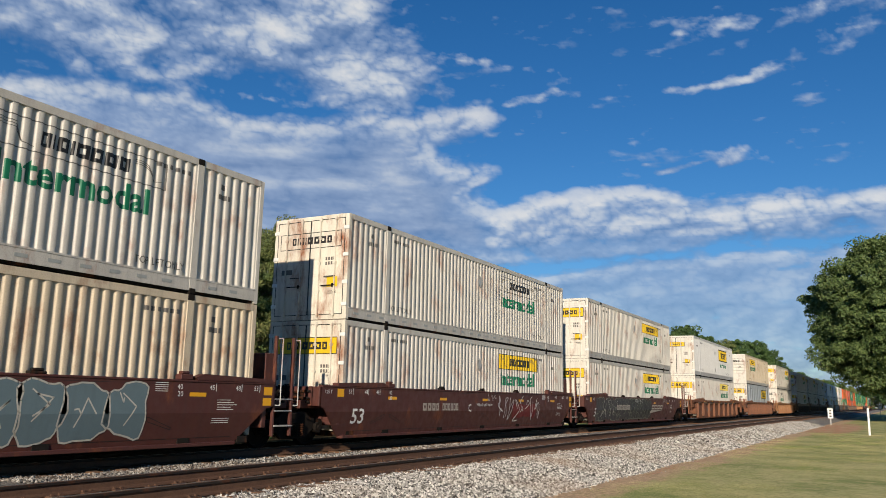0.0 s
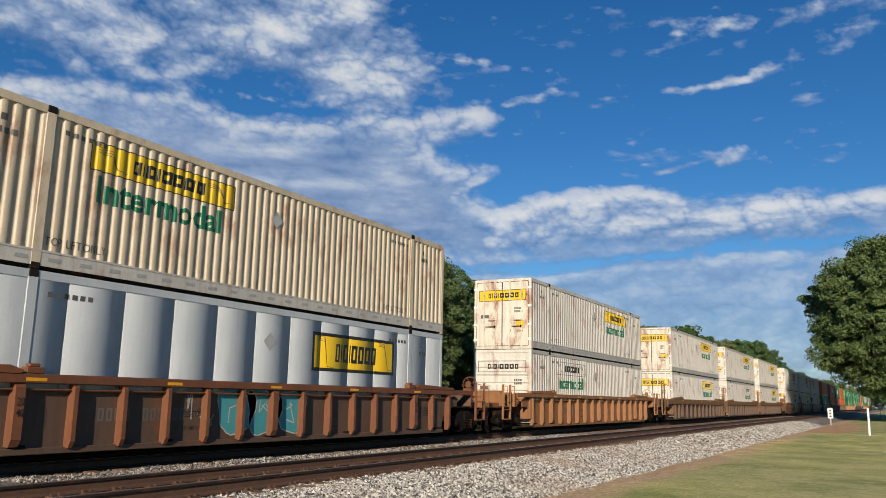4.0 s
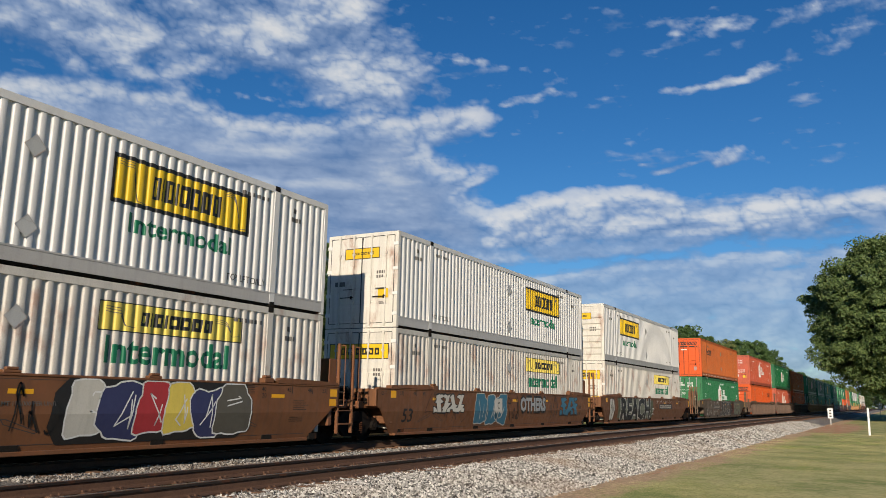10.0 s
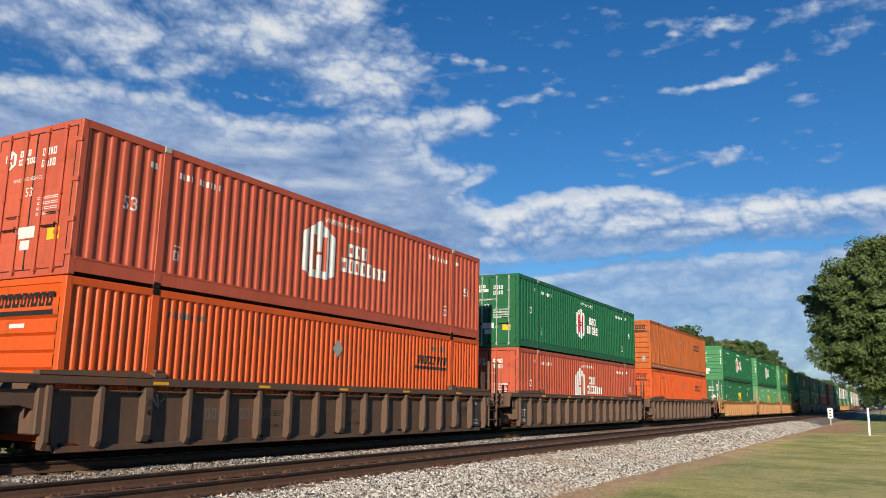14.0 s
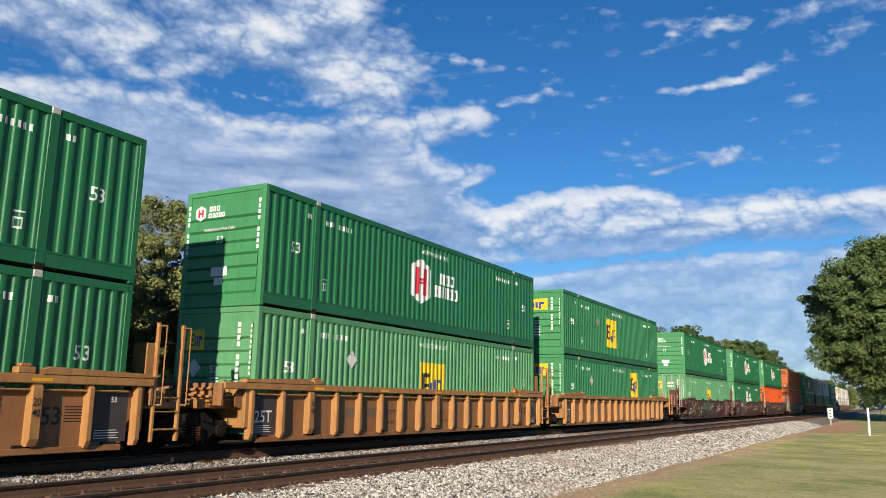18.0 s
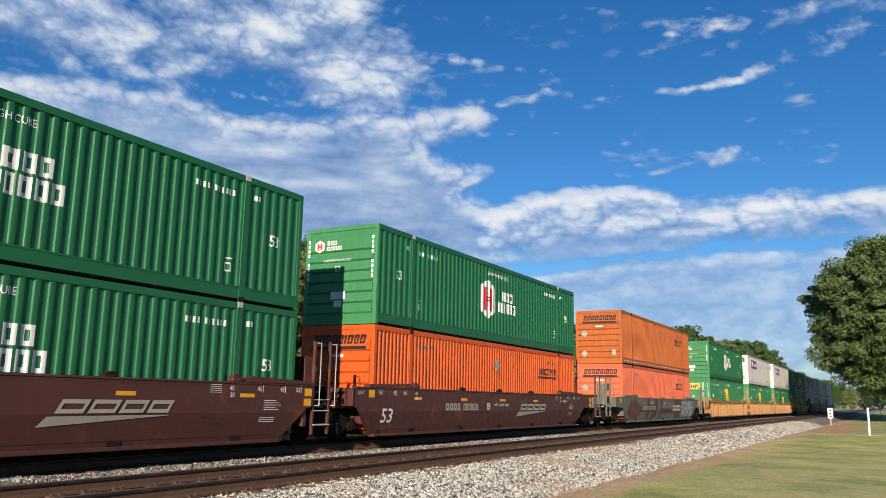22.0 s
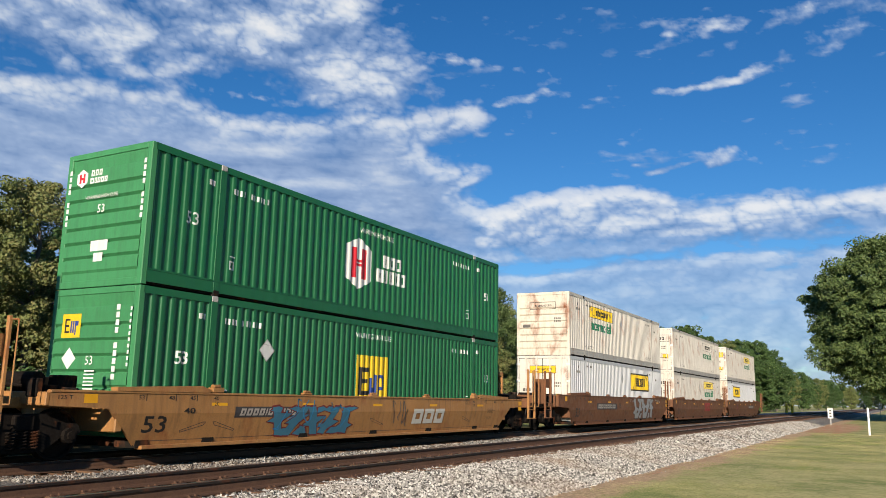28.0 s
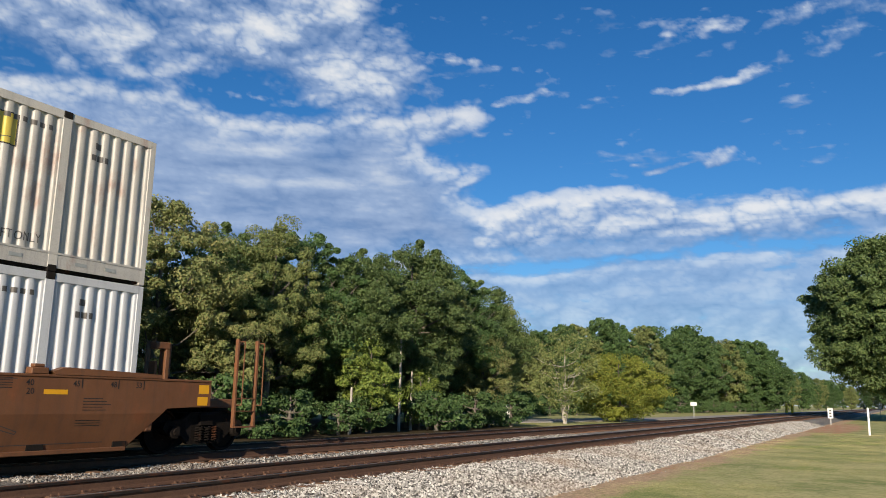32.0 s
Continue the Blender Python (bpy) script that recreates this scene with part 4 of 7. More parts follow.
def spring_mesh():
    bm = bmesh.new()
    for x in (-0.2, 0.0, 0.2):
        last = None
        for i in range(49):
            a = i / 48 * 2 * math.pi * 6
            p = Vector((x + 0.075 * math.cos(a), 0.075 * math.sin(a), 0.25 + 0.30 * i / 48))
            if last is not None:
                rod(bm, last, p, 0.016, 4)
            last = p
    return bm


def truck(car, x):
    """Wheel truck at x under a car: frames, springs, wheels, axles, brake beam."""
    for side in (-1, 1):
        me = cached(("sf", side), lambda: to_mesh("side_frame", prism([(a, b) for a, b in side_frame()], side * 1.10 - 0.05, side * 1.10 + 0.05), M["grease"]))
        f = link_mesh("truck_frame", me, car)
        f.location = (x, 0, 0)
        me = cached(("spr", side), lambda: to_mesh("spring", spring_mesh(), M["grease"]))
        s = link_mesh("spring", me, car)
        s.location = (x, side * 1.18, 0)
        for dx in (-0.86, 0.86):
            me = cached(("bearing", side), lambda: to_mesh("bearing", rod(rod(bmesh.new(), (0, side * 1.05, AXLE), (0, side * 1.24, AXLE), 0.13, 10), (0, side * 1.24, AXLE), (0, side * 1.28, AXLE), 0.075, 8), M["grease"]))
            b = link_mesh("bearing", me, car)
            b.location = (x + dx, 0, 0)
            me = cached("wheel" + str(side), lambda: to_mesh("wheel", wheel_mesh(), M["grease"]))
            w = link_mesh("wheel", me, car)
            w.location = (x + dx, side * 0.755, AXLE)
            if side > 0:
                w.rotation_euler = (0, 0, math.pi)
    for dx in (-0.86, 0.86):
        me = cached("axle", lambda: to_mesh("axle", rod(bmesh.new(), (0, -1.1, AXLE), (0, 1.1, AXLE), 0.085, 8), M["grease"]))
        a = link_mesh("axle", me, car)
        a.location = (x + dx, 0, 0)
    me = cached("bolster", lambda: to_mesh("bolster", boxes((-0.2, 0.2, -1.2, 1.2, 0.55, 0.82), bev=0.03), M["grease"]))
    b = link_mesh("bolster", me, car)
    b.location = (x, 0, 0)


def bubble_letters(rng, a0, a1, b0, b1, n):
    """Rounded overlapping shapes of a spray piece; nothing to read."""
    fills, edges = bmesh.new(), bmesh.new()
    w = (a1 - a0) / n
    for i in range(n):
        ca = a0 + w * (i + 0.5) + rng.uniform(-0.06, 0.06) * w
        cb = (b0 + b1) / 2 + rng.uniform(-0.04, 0.04)
        ra, rb = w * rng.uniform(0.52, 0.62), (b1 - b0) / 2 * rng.uniform(0.86, 1.0)
        ph, bite = rng.uniform(0, 6.28), rng.uniform(0.06, 0.16)
        pts = []
        for k in range(26):
            t = 2 * math.pi * k / 26
            c, s = math.cos(t), math.sin(t)
            r = 1.0 + bite * math.sin(3 * t + ph) + 0.05 * math.sin(7 * t + 2 * ph)
            pts.append((ca + ra * r * math.copysign(abs(c) ** 0.7, c), min(b1, max(b0, cb + rb * r * math.copysign(abs(s) ** 0.62, s)))))
        art_poly(fills, pts)
        art_stroke(edges, pts + [pts[0]], 0.032)
        for q in range(2):
            h = [(ca + ra * rng.uniform(-0.5, 0.5), cb + rb * rng.uniform(-0.7, 0.7)) for _ in range(3)]
            art_stroke(edges, h, 0.028)
    return fills, edges


def rounded(pts, n=5):
    """A smooth line through the points."""
    ring = [pts[0]] + pts + [pts[-1]]
    out = [pts[0]]
    for p0, p1, p2, p3 in zip(ring, ring[1:], ring[2:], ring[3:]):
        for i in range(1, n + 1):
            t = i / n
            out.append(tuple(0.5 * (2 * b + (c - a) * t + (2 * a - 5 * b + 4 * c - d) * t * t + (3 * b - a - 3 * c + d) * t ** 3) for a, b, c, d in zip(p0, p1, p2, p3)))
    return [(a, min(1.46, max(0.28, b))) for a, b in out]


def tag_scrawl(rng, a0, a1, b0, b1, n, w):
    bm = bmesh.new()
    a = a0
    step = (a1 - a0) / n
    for i in range(n):
        pts = []
        for k in range(rng.randint(4, 6)):
            pts.append((a + rng.uniform(0, 1.05) * step, rng.uniform(b0, b1)))
        art_stroke(bm, rounded(pts), w)
        a += step
    return bm


def fit_text(bm, words, a0, a1, b, height, bold):
    """Words stretched to fill a width."""
    probe = bmesh.new()
    wide = art_text(probe, words, 0.0, 0.0, height, bold) or 1.0
    probe.free()
    art_text(bm, words, a0, b, height, bold, (a1 - a0) / wide)


def swell(pts, d):
    ca, cb = sum(p[0] for p in pts) / len(pts), sum(p[1] for p in pts) / len(pts)
    out = []
    for a, b in pts:
        r = math.hypot(a - ca, b - cb) or 1
        out.append((a + (a - ca) / r * d, min(1.455, max(0.29, b + (b - cb) / r * d))))
    return out


def spray_glyphs(rng, a0, a1, b0, b1, n, slant):
    """Chunky leaning wedges and arrow points crowded together as in a spray piece; nothing to read."""
    out, w, h = [], (a1 - a0) / n, b1 - b0

    def put(pts):
        out.append([(a0 + w * u + slant * (v - 0.5), min(1.44, max(0.30, b0 + h * v))) for u, v in pts])

    for i in range(n):
        lean = (0.30 if i % 2 else -0.26) + rng.uniform(-0.12, 0.12)
        c, fat = i + 0.5, rng.uniform(0.20, 0.27)
        put([(c - lean - fat, rng.uniform(0, 0.08)), (c - lean + fat, 0.0), (c + lean + fat * 0.8, 1.0), (c + lean - fat, rng.uniform(0.9, 1.0))])
        v = rng.uniform(0.25, 0.7)
        put([(c - 0.55, v - 0.12), (c + 0.1, v - 0.18), (c + 0.62, v + rng.uniform(-0.1, 0.2)), (c - 0.05, v + 0.16)])
        side = rng.choice((-1, 1))
        put([(c + side * 0.05, rng.uniform(0.72, 0.8)), (c + side * 0.62, rng.uniform(0.78, 0.95)), (c + side * 0.30, 1.0), (c, 0.95)])
        put([(c - side * 0.1, 0.04), (c - side * 0.58, 0.0), (c - side * 0.66, rng.uniform(0.2, 0.34)), (c - side * 0.3, 0.24)])
    return out


def wobbly(rng, a0, a1, b0, b1, n=14):
    """An uneven patch inside a rectangle."""
    top = [(a0 + (a1 - a0) * i / n, b1 - rng.uniform(0, 0.14) * (b1 - b0)) for i in range(n + 1)]
    low = [(a0 + (a1 - a0) * i / n, b0 + rng.uniform(0, 0.14) * (b1 - b0)) for i in range(n + 1)]
    return low + top[::-1]


def fuzzy_stroke(bm, rng, pts, w):
    """A thick soft stroke with hairs drawn out of both edges."""
    line = rounded(pts)
    art_stroke(bm, line, w * 0.55)
    for (a0, b0), (a1, b1) in zip(line, line[1:]):
        d = math.hypot(a1 - a0, b1 - b0) or 1
        for q in range(6):
            t, side, reach = rng.random(), rng.choice((-1, 1)), w * rng.uniform(0.4, 0.85)
            ca, cb = a0 + (a1 - a0) * t, b0 + (b1 - b0) * t
            na, nb = -(b1 - b0) / d * side, (a1 - a0) / d * side
            art_poly(bm, [(ca - nb * 0.02, cb + na * 0.02), (ca + nb * 0.02, cb - na * 0.02), (ca + na * reach, min(1.46, max(0.28, cb + nb * reach)))], 0.0003)


def car_art(bm, ob, name, mat, y, lift, label=""):
    slope = y == "smooth"
    if slope:
        for v in bm.verts:
            v.co.y = ZB + (v.co.y - ZB) * (ZT - ZB) / (HIGH - ZB)
        bmesh.ops.bisect_plane(bm, geom=bm.verts[:] + bm.edges[:] + bm.faces[:], dist=1e-5, plane_co=(0, 0.84, 0), plane_no=(0, 1, 0))
        for v in bm.verts:
            z = v.co.y
            v.co = Vector((v.co.x, -(WY if z > 0.84 else WY - (0.84 - z) * 0.22) - lift - v.co.z, z))
    else:
        lay_flat(bm, y, lift)
    return link_mesh(name, to_mesh(name, bm, M[mat]), ob, label)


def ladder(car, x, mat, top=2.42, rail_mat=None, low=0.52):
    """Two upright posts with grab irons and a step."""
    for side in (-1, 1):
        for dx in (0.0, 0.62):
            me = cached(("lp", side, mat, top, low), lambda: to_mesh("post", boxes((-0.03, 0.03, side * 1.40 - 0.04, side * 1.40 + 0.04, low, top), bev=0.006), M[mat]))
            link_mesh("post", me, car).location = (x + dx, 0, 0)
            me = cached(("grab", side, rail_mat or mat, top), lambda: to_mesh("grab_iron", pipe([(0, side * 1.47, 1.0), (0.06, side * 1.56, 1.0), (0.06, side * 1.56, top - 0.06), (0, side * 1.47, top - 0.06)], 0.014), M[rail_mat or mat]))
            link_mesh("grab_iron", me, car).location = (x + dx, 0, 0)
        me = cached(("step", side, mat), lambda: to_mesh("step", join(boxes((0, 0.62, side * 1.42 - 0.06, side * 1.42 + 0.06, low, low + 0.03)), pipe([(0.0, side * 1.44, low + 0.35), (0.62, side * 1.44, low + 0.35)], 0.014), pipe([(0.0, side * 1.44, low + 0.62), (0.62, side * 1.44, low + 0.62)], 0.014)), M[rail_mat or mat]))
        link_mesh("step", me, car).location = (x, 0, 0)


def brake_wheel(car, x, mat):
    def make():
        bm = bmesh.new()
        c = Vector((0, -0.75, 1.72))
        last = None
        for i in range(17):
            a = 2 * math.pi * i / 16
            p = c + Vector((0.06, 0.28 * math.cos(a), 0.28 * math.sin(a)))
            if last is not None:
                rod(bm, last, p, 0.016, 5)
            last = p
        for i in range(5):
            a = 2 * math.pi * i / 5
            rod(bm, c, c + Vector((0.06, 0.28 * math.cos(a), 0.28 * math.sin(a))), 0.013, 5)
        return bm
    link_mesh("brake_wheel", cached(("bw", mat), lambda: to_mesh("brake_wheel", make(), M[mat])), car).location = (x, 0, 0)
    link_mesh("brake_housing", cached(("bh", mat), lambda: to_mesh("brake_housing", boxes((-0.16, 0.0, -0.92, -0.58, 1.10, 1.60), (-0.11, -0.02, -0.85, -0.65, 1.60, 1.84), bev=0.03), M[mat])), car).location = (x, 0, 0)


def well_car(kind, paints, left_end, right_end, label, rng, art=(), low_sided=False):
    """left_end, right_end: True where a coupler joins the next car, False where the unit is articulated."""
    global ZT
    ZT = LOW if low_sided else HIGH
    ob = new("well_car")
    tagged(ob, label, "well car", "well cars of the train")
    body, trim = paints
    el, er = (1.78 if left_end else 1.1), (1.78 if right_end else 0.53)

    def put(name, key, make, mat, label=""):
        return link_mesh(name, cached((name, key, mat, ZT), lambda: to_mesh(name, make(), M[mat])), ob, label)

    depth = {"smooth": 0.0, "ribbed": 0.16, "hybrid": 0.34}[kind]
    for side in (-1, 1):
        if kind == "smooth":
            put("side_wall", (side, el, er), lambda: smooth_side(side, el, er), body)
        else:
            put("side_wall", (side, el, er, "r"), lambda: ribbed_panel(side, el, er), body)
            put("top_chord", (side, el, er, depth), lambda: chord(side, el, er, depth), trim)
            put("pipe_run", (side, depth), lambda: pipe([(-HX, side * (WY - 0.07), ZT - depth - 0.1), (HX, side * (WY - 0.07), ZT - depth - 0.1)], 0.022), trim)
            xs = [-8.18 + 2.045 * i for i in range(9)] if body == trim == "rustbrown" else [-8.286 + 1.0357 * i for i in range(17)] if kind == "ribbed" else [s * x for s in (-1, 1) for x in (0.66, 1.98, 3.3, 4.62, 5.95, 6.95, 8.0)]
            for x in xs:
                wide = abs(abs(x) - 6.2) < 0.3 or (kind == "ribbed" and abs(x) < 0.1)
                r = put("rib", (side, wide, depth), lambda: rib(side, wide, depth), trim if kind == "ribbed" else body)
                r.location = (x, 0, 0)
        for sx, e in ((-1, el), (1, er)):
            # sloping guide plate and pedestal at each end of the well
            put("guide_plate", (side, sx), lambda: prism([(sx * 6.25, ZT), (sx * (HX + 0.45), ZT), (sx * (HX + 0.45), ZT + 0.07), (sx * 6.45, ZT + 0.13), (sx * 6.2, ZT + 0.05)], side * (WY - 0.16), side * (WY + 0.03)), trim if kind != "smooth" else body)
            put("pedestal", (side, sx), lambda: boxes((sx * 5.98 - 0.16, sx * 5.98 + 0.16, side * (WY - 0.08) - 0.09, side * (WY - 0.08) + 0.09, ZT, ZT + 0.11), (sx * 5.98 - 0.1, sx * 5.98 + 0.1, side * (WY - 0.09) - 0.06, side * (WY - 0.09) + 0.06, ZT + 0.11, ZT + 0.17), bev=0.015), trim if kind != "smooth" else body)
    put("floor", 0, lambda: boxes((-HX + 0.1, HX - 0.1, -0.4, 0.4, 0.22, 0.33), *[(x - 0.15, x + 0.15, -WY + 0.1, WY - 0.1, 0.2, 0.34) for x in (-HX + 0.3, -6.1, -3, 0, 3, 6.1, HX - 0.3)]), "dark")
    for sx, e, coupled in ((-1, el, left_end), (1, er, right_end)):
        x0, x1 = sorted((sx * (HX + 0.22), sx * (HX + (3.25 if coupled else 1.45))))
        put("end_platform", (sx, coupled), lambda: boxes((x0, x1, -0.75 if coupled else -1.1, 0.75 if coupled else 1.1, 0.92, 1.12), (sx * (HX + 0.3) - 0.08, sx * (HX + 0.3) + 0.08, -WY + 0.06, WY - 0.06, 0.5, ZT - 0.08), bev=0.02), trim if kind != "smooth" else body)
        put("end_bulkhead", (sx, coupled), lambda: boxes((sx * (HX + e) - 0.06, sx * (HX + e) + 0.02, -WY + 0.02, WY - 0.02, 0.98, ZT - 0.04), bev=0.015), body)
        rng2 = random.Random(7 if coupled else 9)
        def clutter():
            bm = bmesh.new()
            for i in range(9 if coupled else 5):
                x = sx * (HX + rng2.uniform(0.7, 2.9 if coupled else 1.3))
                y, z = rng2.uniform(-1.2, 0.9), rng2.uniform(1.12, 1.35)
                box(bm, x - rng2.uniform(0.05, 0.25), x + rng2.uniform(0.05, 0.25), y - 0.1, y + rng2.uniform(0.1, 0.3), z - 0.1, z + rng2.uniform(0.05, 0.25), bev=0.02)
            for i in range(6):
                x = sx * (HX + rng2.uniform(0.5, 1.3))
                rod(bm, (x, -1.2, rng2.uniform(1.0, 1.4)), (x + sx * rng2.uniform(0.2, 1.4 if coupled else 0.3), 1.0, rng2.uniform(1.0, 1.5)), 0.03, 6)
            if coupled:
                rod(bm, (sx * (HX + 1.5), -0.7, 1.42), (sx * (HX + 1.5), 0.5, 1.42), 0.14, 12)
            return bm
        put("brake_gear", (sx, coupled), clutter, "grease" if kind == "smooth" else trim)
        if coupled and sx > 0 and kind == "smooth":
            put("bracket", 1, lambda: boxes((HX + 0.64, HX + 1.0, -1.05, -0.85, 2.1, 2.24), (HX + 0.9, HX + 1.0, -1.05, -0.85, 1.45, 2.1), (HX + 0.64, HX + 0.7, -1.05, -0.85, 1.45, 1.85), bev=0.012), body)
        if coupled:
            truck(ob, sx * (HX + 2.0))
            put("coupler", sx, lambda: boxes((min(sx * (HX + 3.2), sx * (HX + 3.72)), max(sx * (HX + 3.2), sx * (HX + 3.72)), -0.13, 0.13, 0.72, 0.98), (min(sx * (HX + 2.6), sx * (HX + 3.2)), max(sx * (HX + 2.6), sx * (HX + 3.2)), -0.3, 0.3, 0.66, 1.02), bev=0.03), "grease")
            put("air_hose", sx, lambda: pipe([(sx * (HX + 3.1), -0.5, 0.85), (sx * (HX + 3.3), -0.55, 0.5), (sx * (HX + 3.55), -0.45, 0.3), (sx * (HX + 3.7), -0.3, 0.42)], 0.028), "black")
            low_top = kind == "ribbed" or (sx > 0 and kind != "smooth")
            ladder(ob, sx * (HX + (2.55 if low_top else 2.88)) - 0.33, trim if kind != "smooth" else body, 1.78 if low_top else 2.42, "zinc" if body == "maroon" else None)
            if sx < 0 and kind == "smooth":
                put("end_board", kind == "smooth", lambda: boxes((-HX - 3.12, -HX - 2.62, -1.38, -1.32, 1.75, 2.12), (-HX - 3.1, -HX - 3.0, -1.3, -0.9, 1.1, 2.1), bev=0.01), trim if kind != "smooth" else body)
            if sx > 0 and kind != "smooth":
                brake_wheel(ob, HX + 2.95, trim)
        elif sx > 0:
            ladder(ob, HX + 0.60, trim if kind != "smooth" else body, 2.58, "zinc" if body == "maroon" else None, 0.30)
            put("tool_box", 0, lambda: boxes((HX + 0.60, HX + 0.92, -1.1, -0.7, 1.46, 2.2), bev=0.02), trim if kind != "smooth" else body)
    if not left_end:
        truck(ob, -HX - 1.7)
    # reflectors along the side
    y = "smooth" if kind == "smooth" else -WY - 0.015
    zr = 1.17 if kind == "smooth" else ZT - 0.12
    spots = [((-6.15, -3.2, -0.2, 2.87, 6.08)[k], zr, 0.45 if kind == "smooth" else 0.38, 0.08 if kind == "smooth" else 0.055) for k in range(5)]
    if kind == "smooth":
        spots += [(-HX - el + 0.66, 1.22, 0.28, 0.2), (HX + er - 0.34, 1.22, 0.28, 0.18), (HX + er - 0.36, 0.99, 0.28, 0.17)]
    for a, b, w, h in spots:
        rf = bmesh.new()
        art_rect(rf, a, a + w, b, b + h)
        car_art(rf, ob, "reflector", "reflect", y, 0.003)
    st = bmesh.new()
    smk = "mark" if body == "maroon" else "black"
    if kind == "smooth":
        for a in (5.75, -6.1):
            art_text(st, "40", a, 1.31, 0.10, 0.006)
            art_text(st, "20", a + 0.02, 1.17, 0.10, 0.006)
        for w, a in (("45", 6.62), ("48", 7.38), ("53", 7.95), ("45", -6.75), ("48", -7.3), ("53", -8.02)):
            art_text(st, w, a, 1.31, 0.10, 0.006)
            art_rect(st, a + 0.17, a + 0.19, 1.28, 1.44)
        art_text(st, "53", -7.85, 0.54, 0.38, 0.012, 1.15)
        for r in range(5):
            art_rect(st, 6.85, 6.85 + 0.4 + 0.09 * ((r * 7) % 3), 1.1 - r * 0.05, 1.112 - r * 0.05)
            art_rect(st, 5.2, 5.2 + 0.32, 1.42 - r * 0.04, 1.431 - r * 0.04)
        for r in range(3):
            art_rect(st, 6.75, 7.25, 0.72 - r * 0.045, 0.732 - r * 0.045)
        art_text(st, "125 T", -HX - el + 0.16, 1.30, 0.09, 0.004)
    else:
        art_text(st, "53", 2.15 if kind == "hybrid" else 6.42, 0.66, 0.3, 0.012, 0.9)
        for a in (-2.6, 0.3):
            art_text(st, "LD LMT 118300", a, 0.50, 0.08, 0.002, 0.9)
            for r in range(3):
                art_rect(st, a, a + 0.5 - 0.1 * r, 0.86 - r * 0.05, 0.875 - r * 0.05)
        inner = (7.33, 8.16) if kind == "ribbed" else (7.06, 7.88)
        for sx, coupled in ((-1, left_end), (1, right_end)):
            if coupled or body == trim == "rustbrown":
                continue
            a0, a1 = sorted((sx * inner[0], sx * inner[1]))
            plate, note = bmesh.new(), bmesh.new()
            art_rect(plate, a0, a1, 0.34, 1.24)
            car_art(plate, ob, "end_placard", "slate", -WY + 0.145, 0.002, "dark painted panel with pale stencils")
            art_text(note, "25T" if sx < 0 else "53", a0 + (0.12 if sx < 0 else 0.45), 0.62 if sx < 0 else 1.04, 0.26 if sx < 0 else 0.10, 0.012, 0.95)
            for r in range(4):
                art_rect(note, a0 + 0.14, a1 - 0.16 - 0.05 * (r % 2), 0.40 + r * 0.045, 0.413 + r * 0.045)
            car_art(note, ob, "placard_lettering", "mark", -WY + 0.145, 0.004)["kind"] = "stuff"
        for x in (-6.2, 6.2):
            note = bmesh.new()
            art_text(note, "20", x - 0.07, 0.98, 0.13, 0.006, 0.8)
            art_text(note, "40", x - 0.07, 0.80, 0.13, 0.006, 0.8)
            car_art(note, ob, "rib_lettering", "black", -WY - 0.035, 0.002)["kind"] = "stuff"
        for k in range(6):
            art_rect(st, 6.85, 7.35, 0.95 - k * 0.05, 0.97 - k * 0.05)
    car_art(st, ob, "stencil", smk, y if kind == "smooth" else -WY + 0.145, 0.0035)["kind"] = "stuff"
    # reporting marks stay plain bars
    yy = y if kind == "smooth" else -WY + 0.145
    mk = "dim_logo" if kind == "smooth" else "faint"
    owner, number = bmesh.new(), bmesh.new()
    if kind == "smooth":
        seams = bmesh.new()
        art_rect(seams, -7.7, 7.4, 0.335, 0.347)
        art_rect(seams, -1.9, 5.6, 1.405, 1.412)
        for a, d in ((-6.55, 1), (-5.75, -1), (0.05, -1), (5.35, -1)):
            art_stroke(seams, [(a - 0.36 * d, 0.56), (a - 0.34 * d, 0.52), (a + 0.24 * d, 0.68), (a + 0.3 * d, 0.76), (a + 0.22 * d, 0.76), (a - 0.36 * d, 0.56)], 0.014)
        car_art(seams, ob, "pressing", "slate" if body != "maroon" else "black", yy, 0.003)["kind"] = "stuff"
        for a in (-3.0, -0.15, 2.75):
            put("pad", a, lambda: boxes((a - 0.16, a + 0.16, -WY + 0.0, -WY + 0.12, ZT, ZT + 0.05), (a - 0.1, a + 0.12, -WY + 0.02, -WY + 0.10, ZT + 0.05, ZT + 0.10), bev=0.012), "dark" if body == "maroon" else body)
        if body == "maroon":
            art_blocks(owner, -4.22, 0.86, (0.22, 0.22, 0.19, 0.16), 0.22, 0.06)
            art_blocks(number, -3.02, 0.86, (0.14,) * 6, 0.22, 0.04)
    else:
        art_blocks(owner, -4.6, 0.7, (0.13, 0.13, 0.13, 0.14), 0.24, 0.05)
        art_blocks(number, -3.6, 0.7, (0.13,) * 6, 0.24, 0.05)
    car_art(owner, ob, "owner_mark", mk, yy, 0.004)["kind"] = "stuff"
    car_art(number, ob, "car_number", mk, yy, 0.004)["kind"] = "stuff"
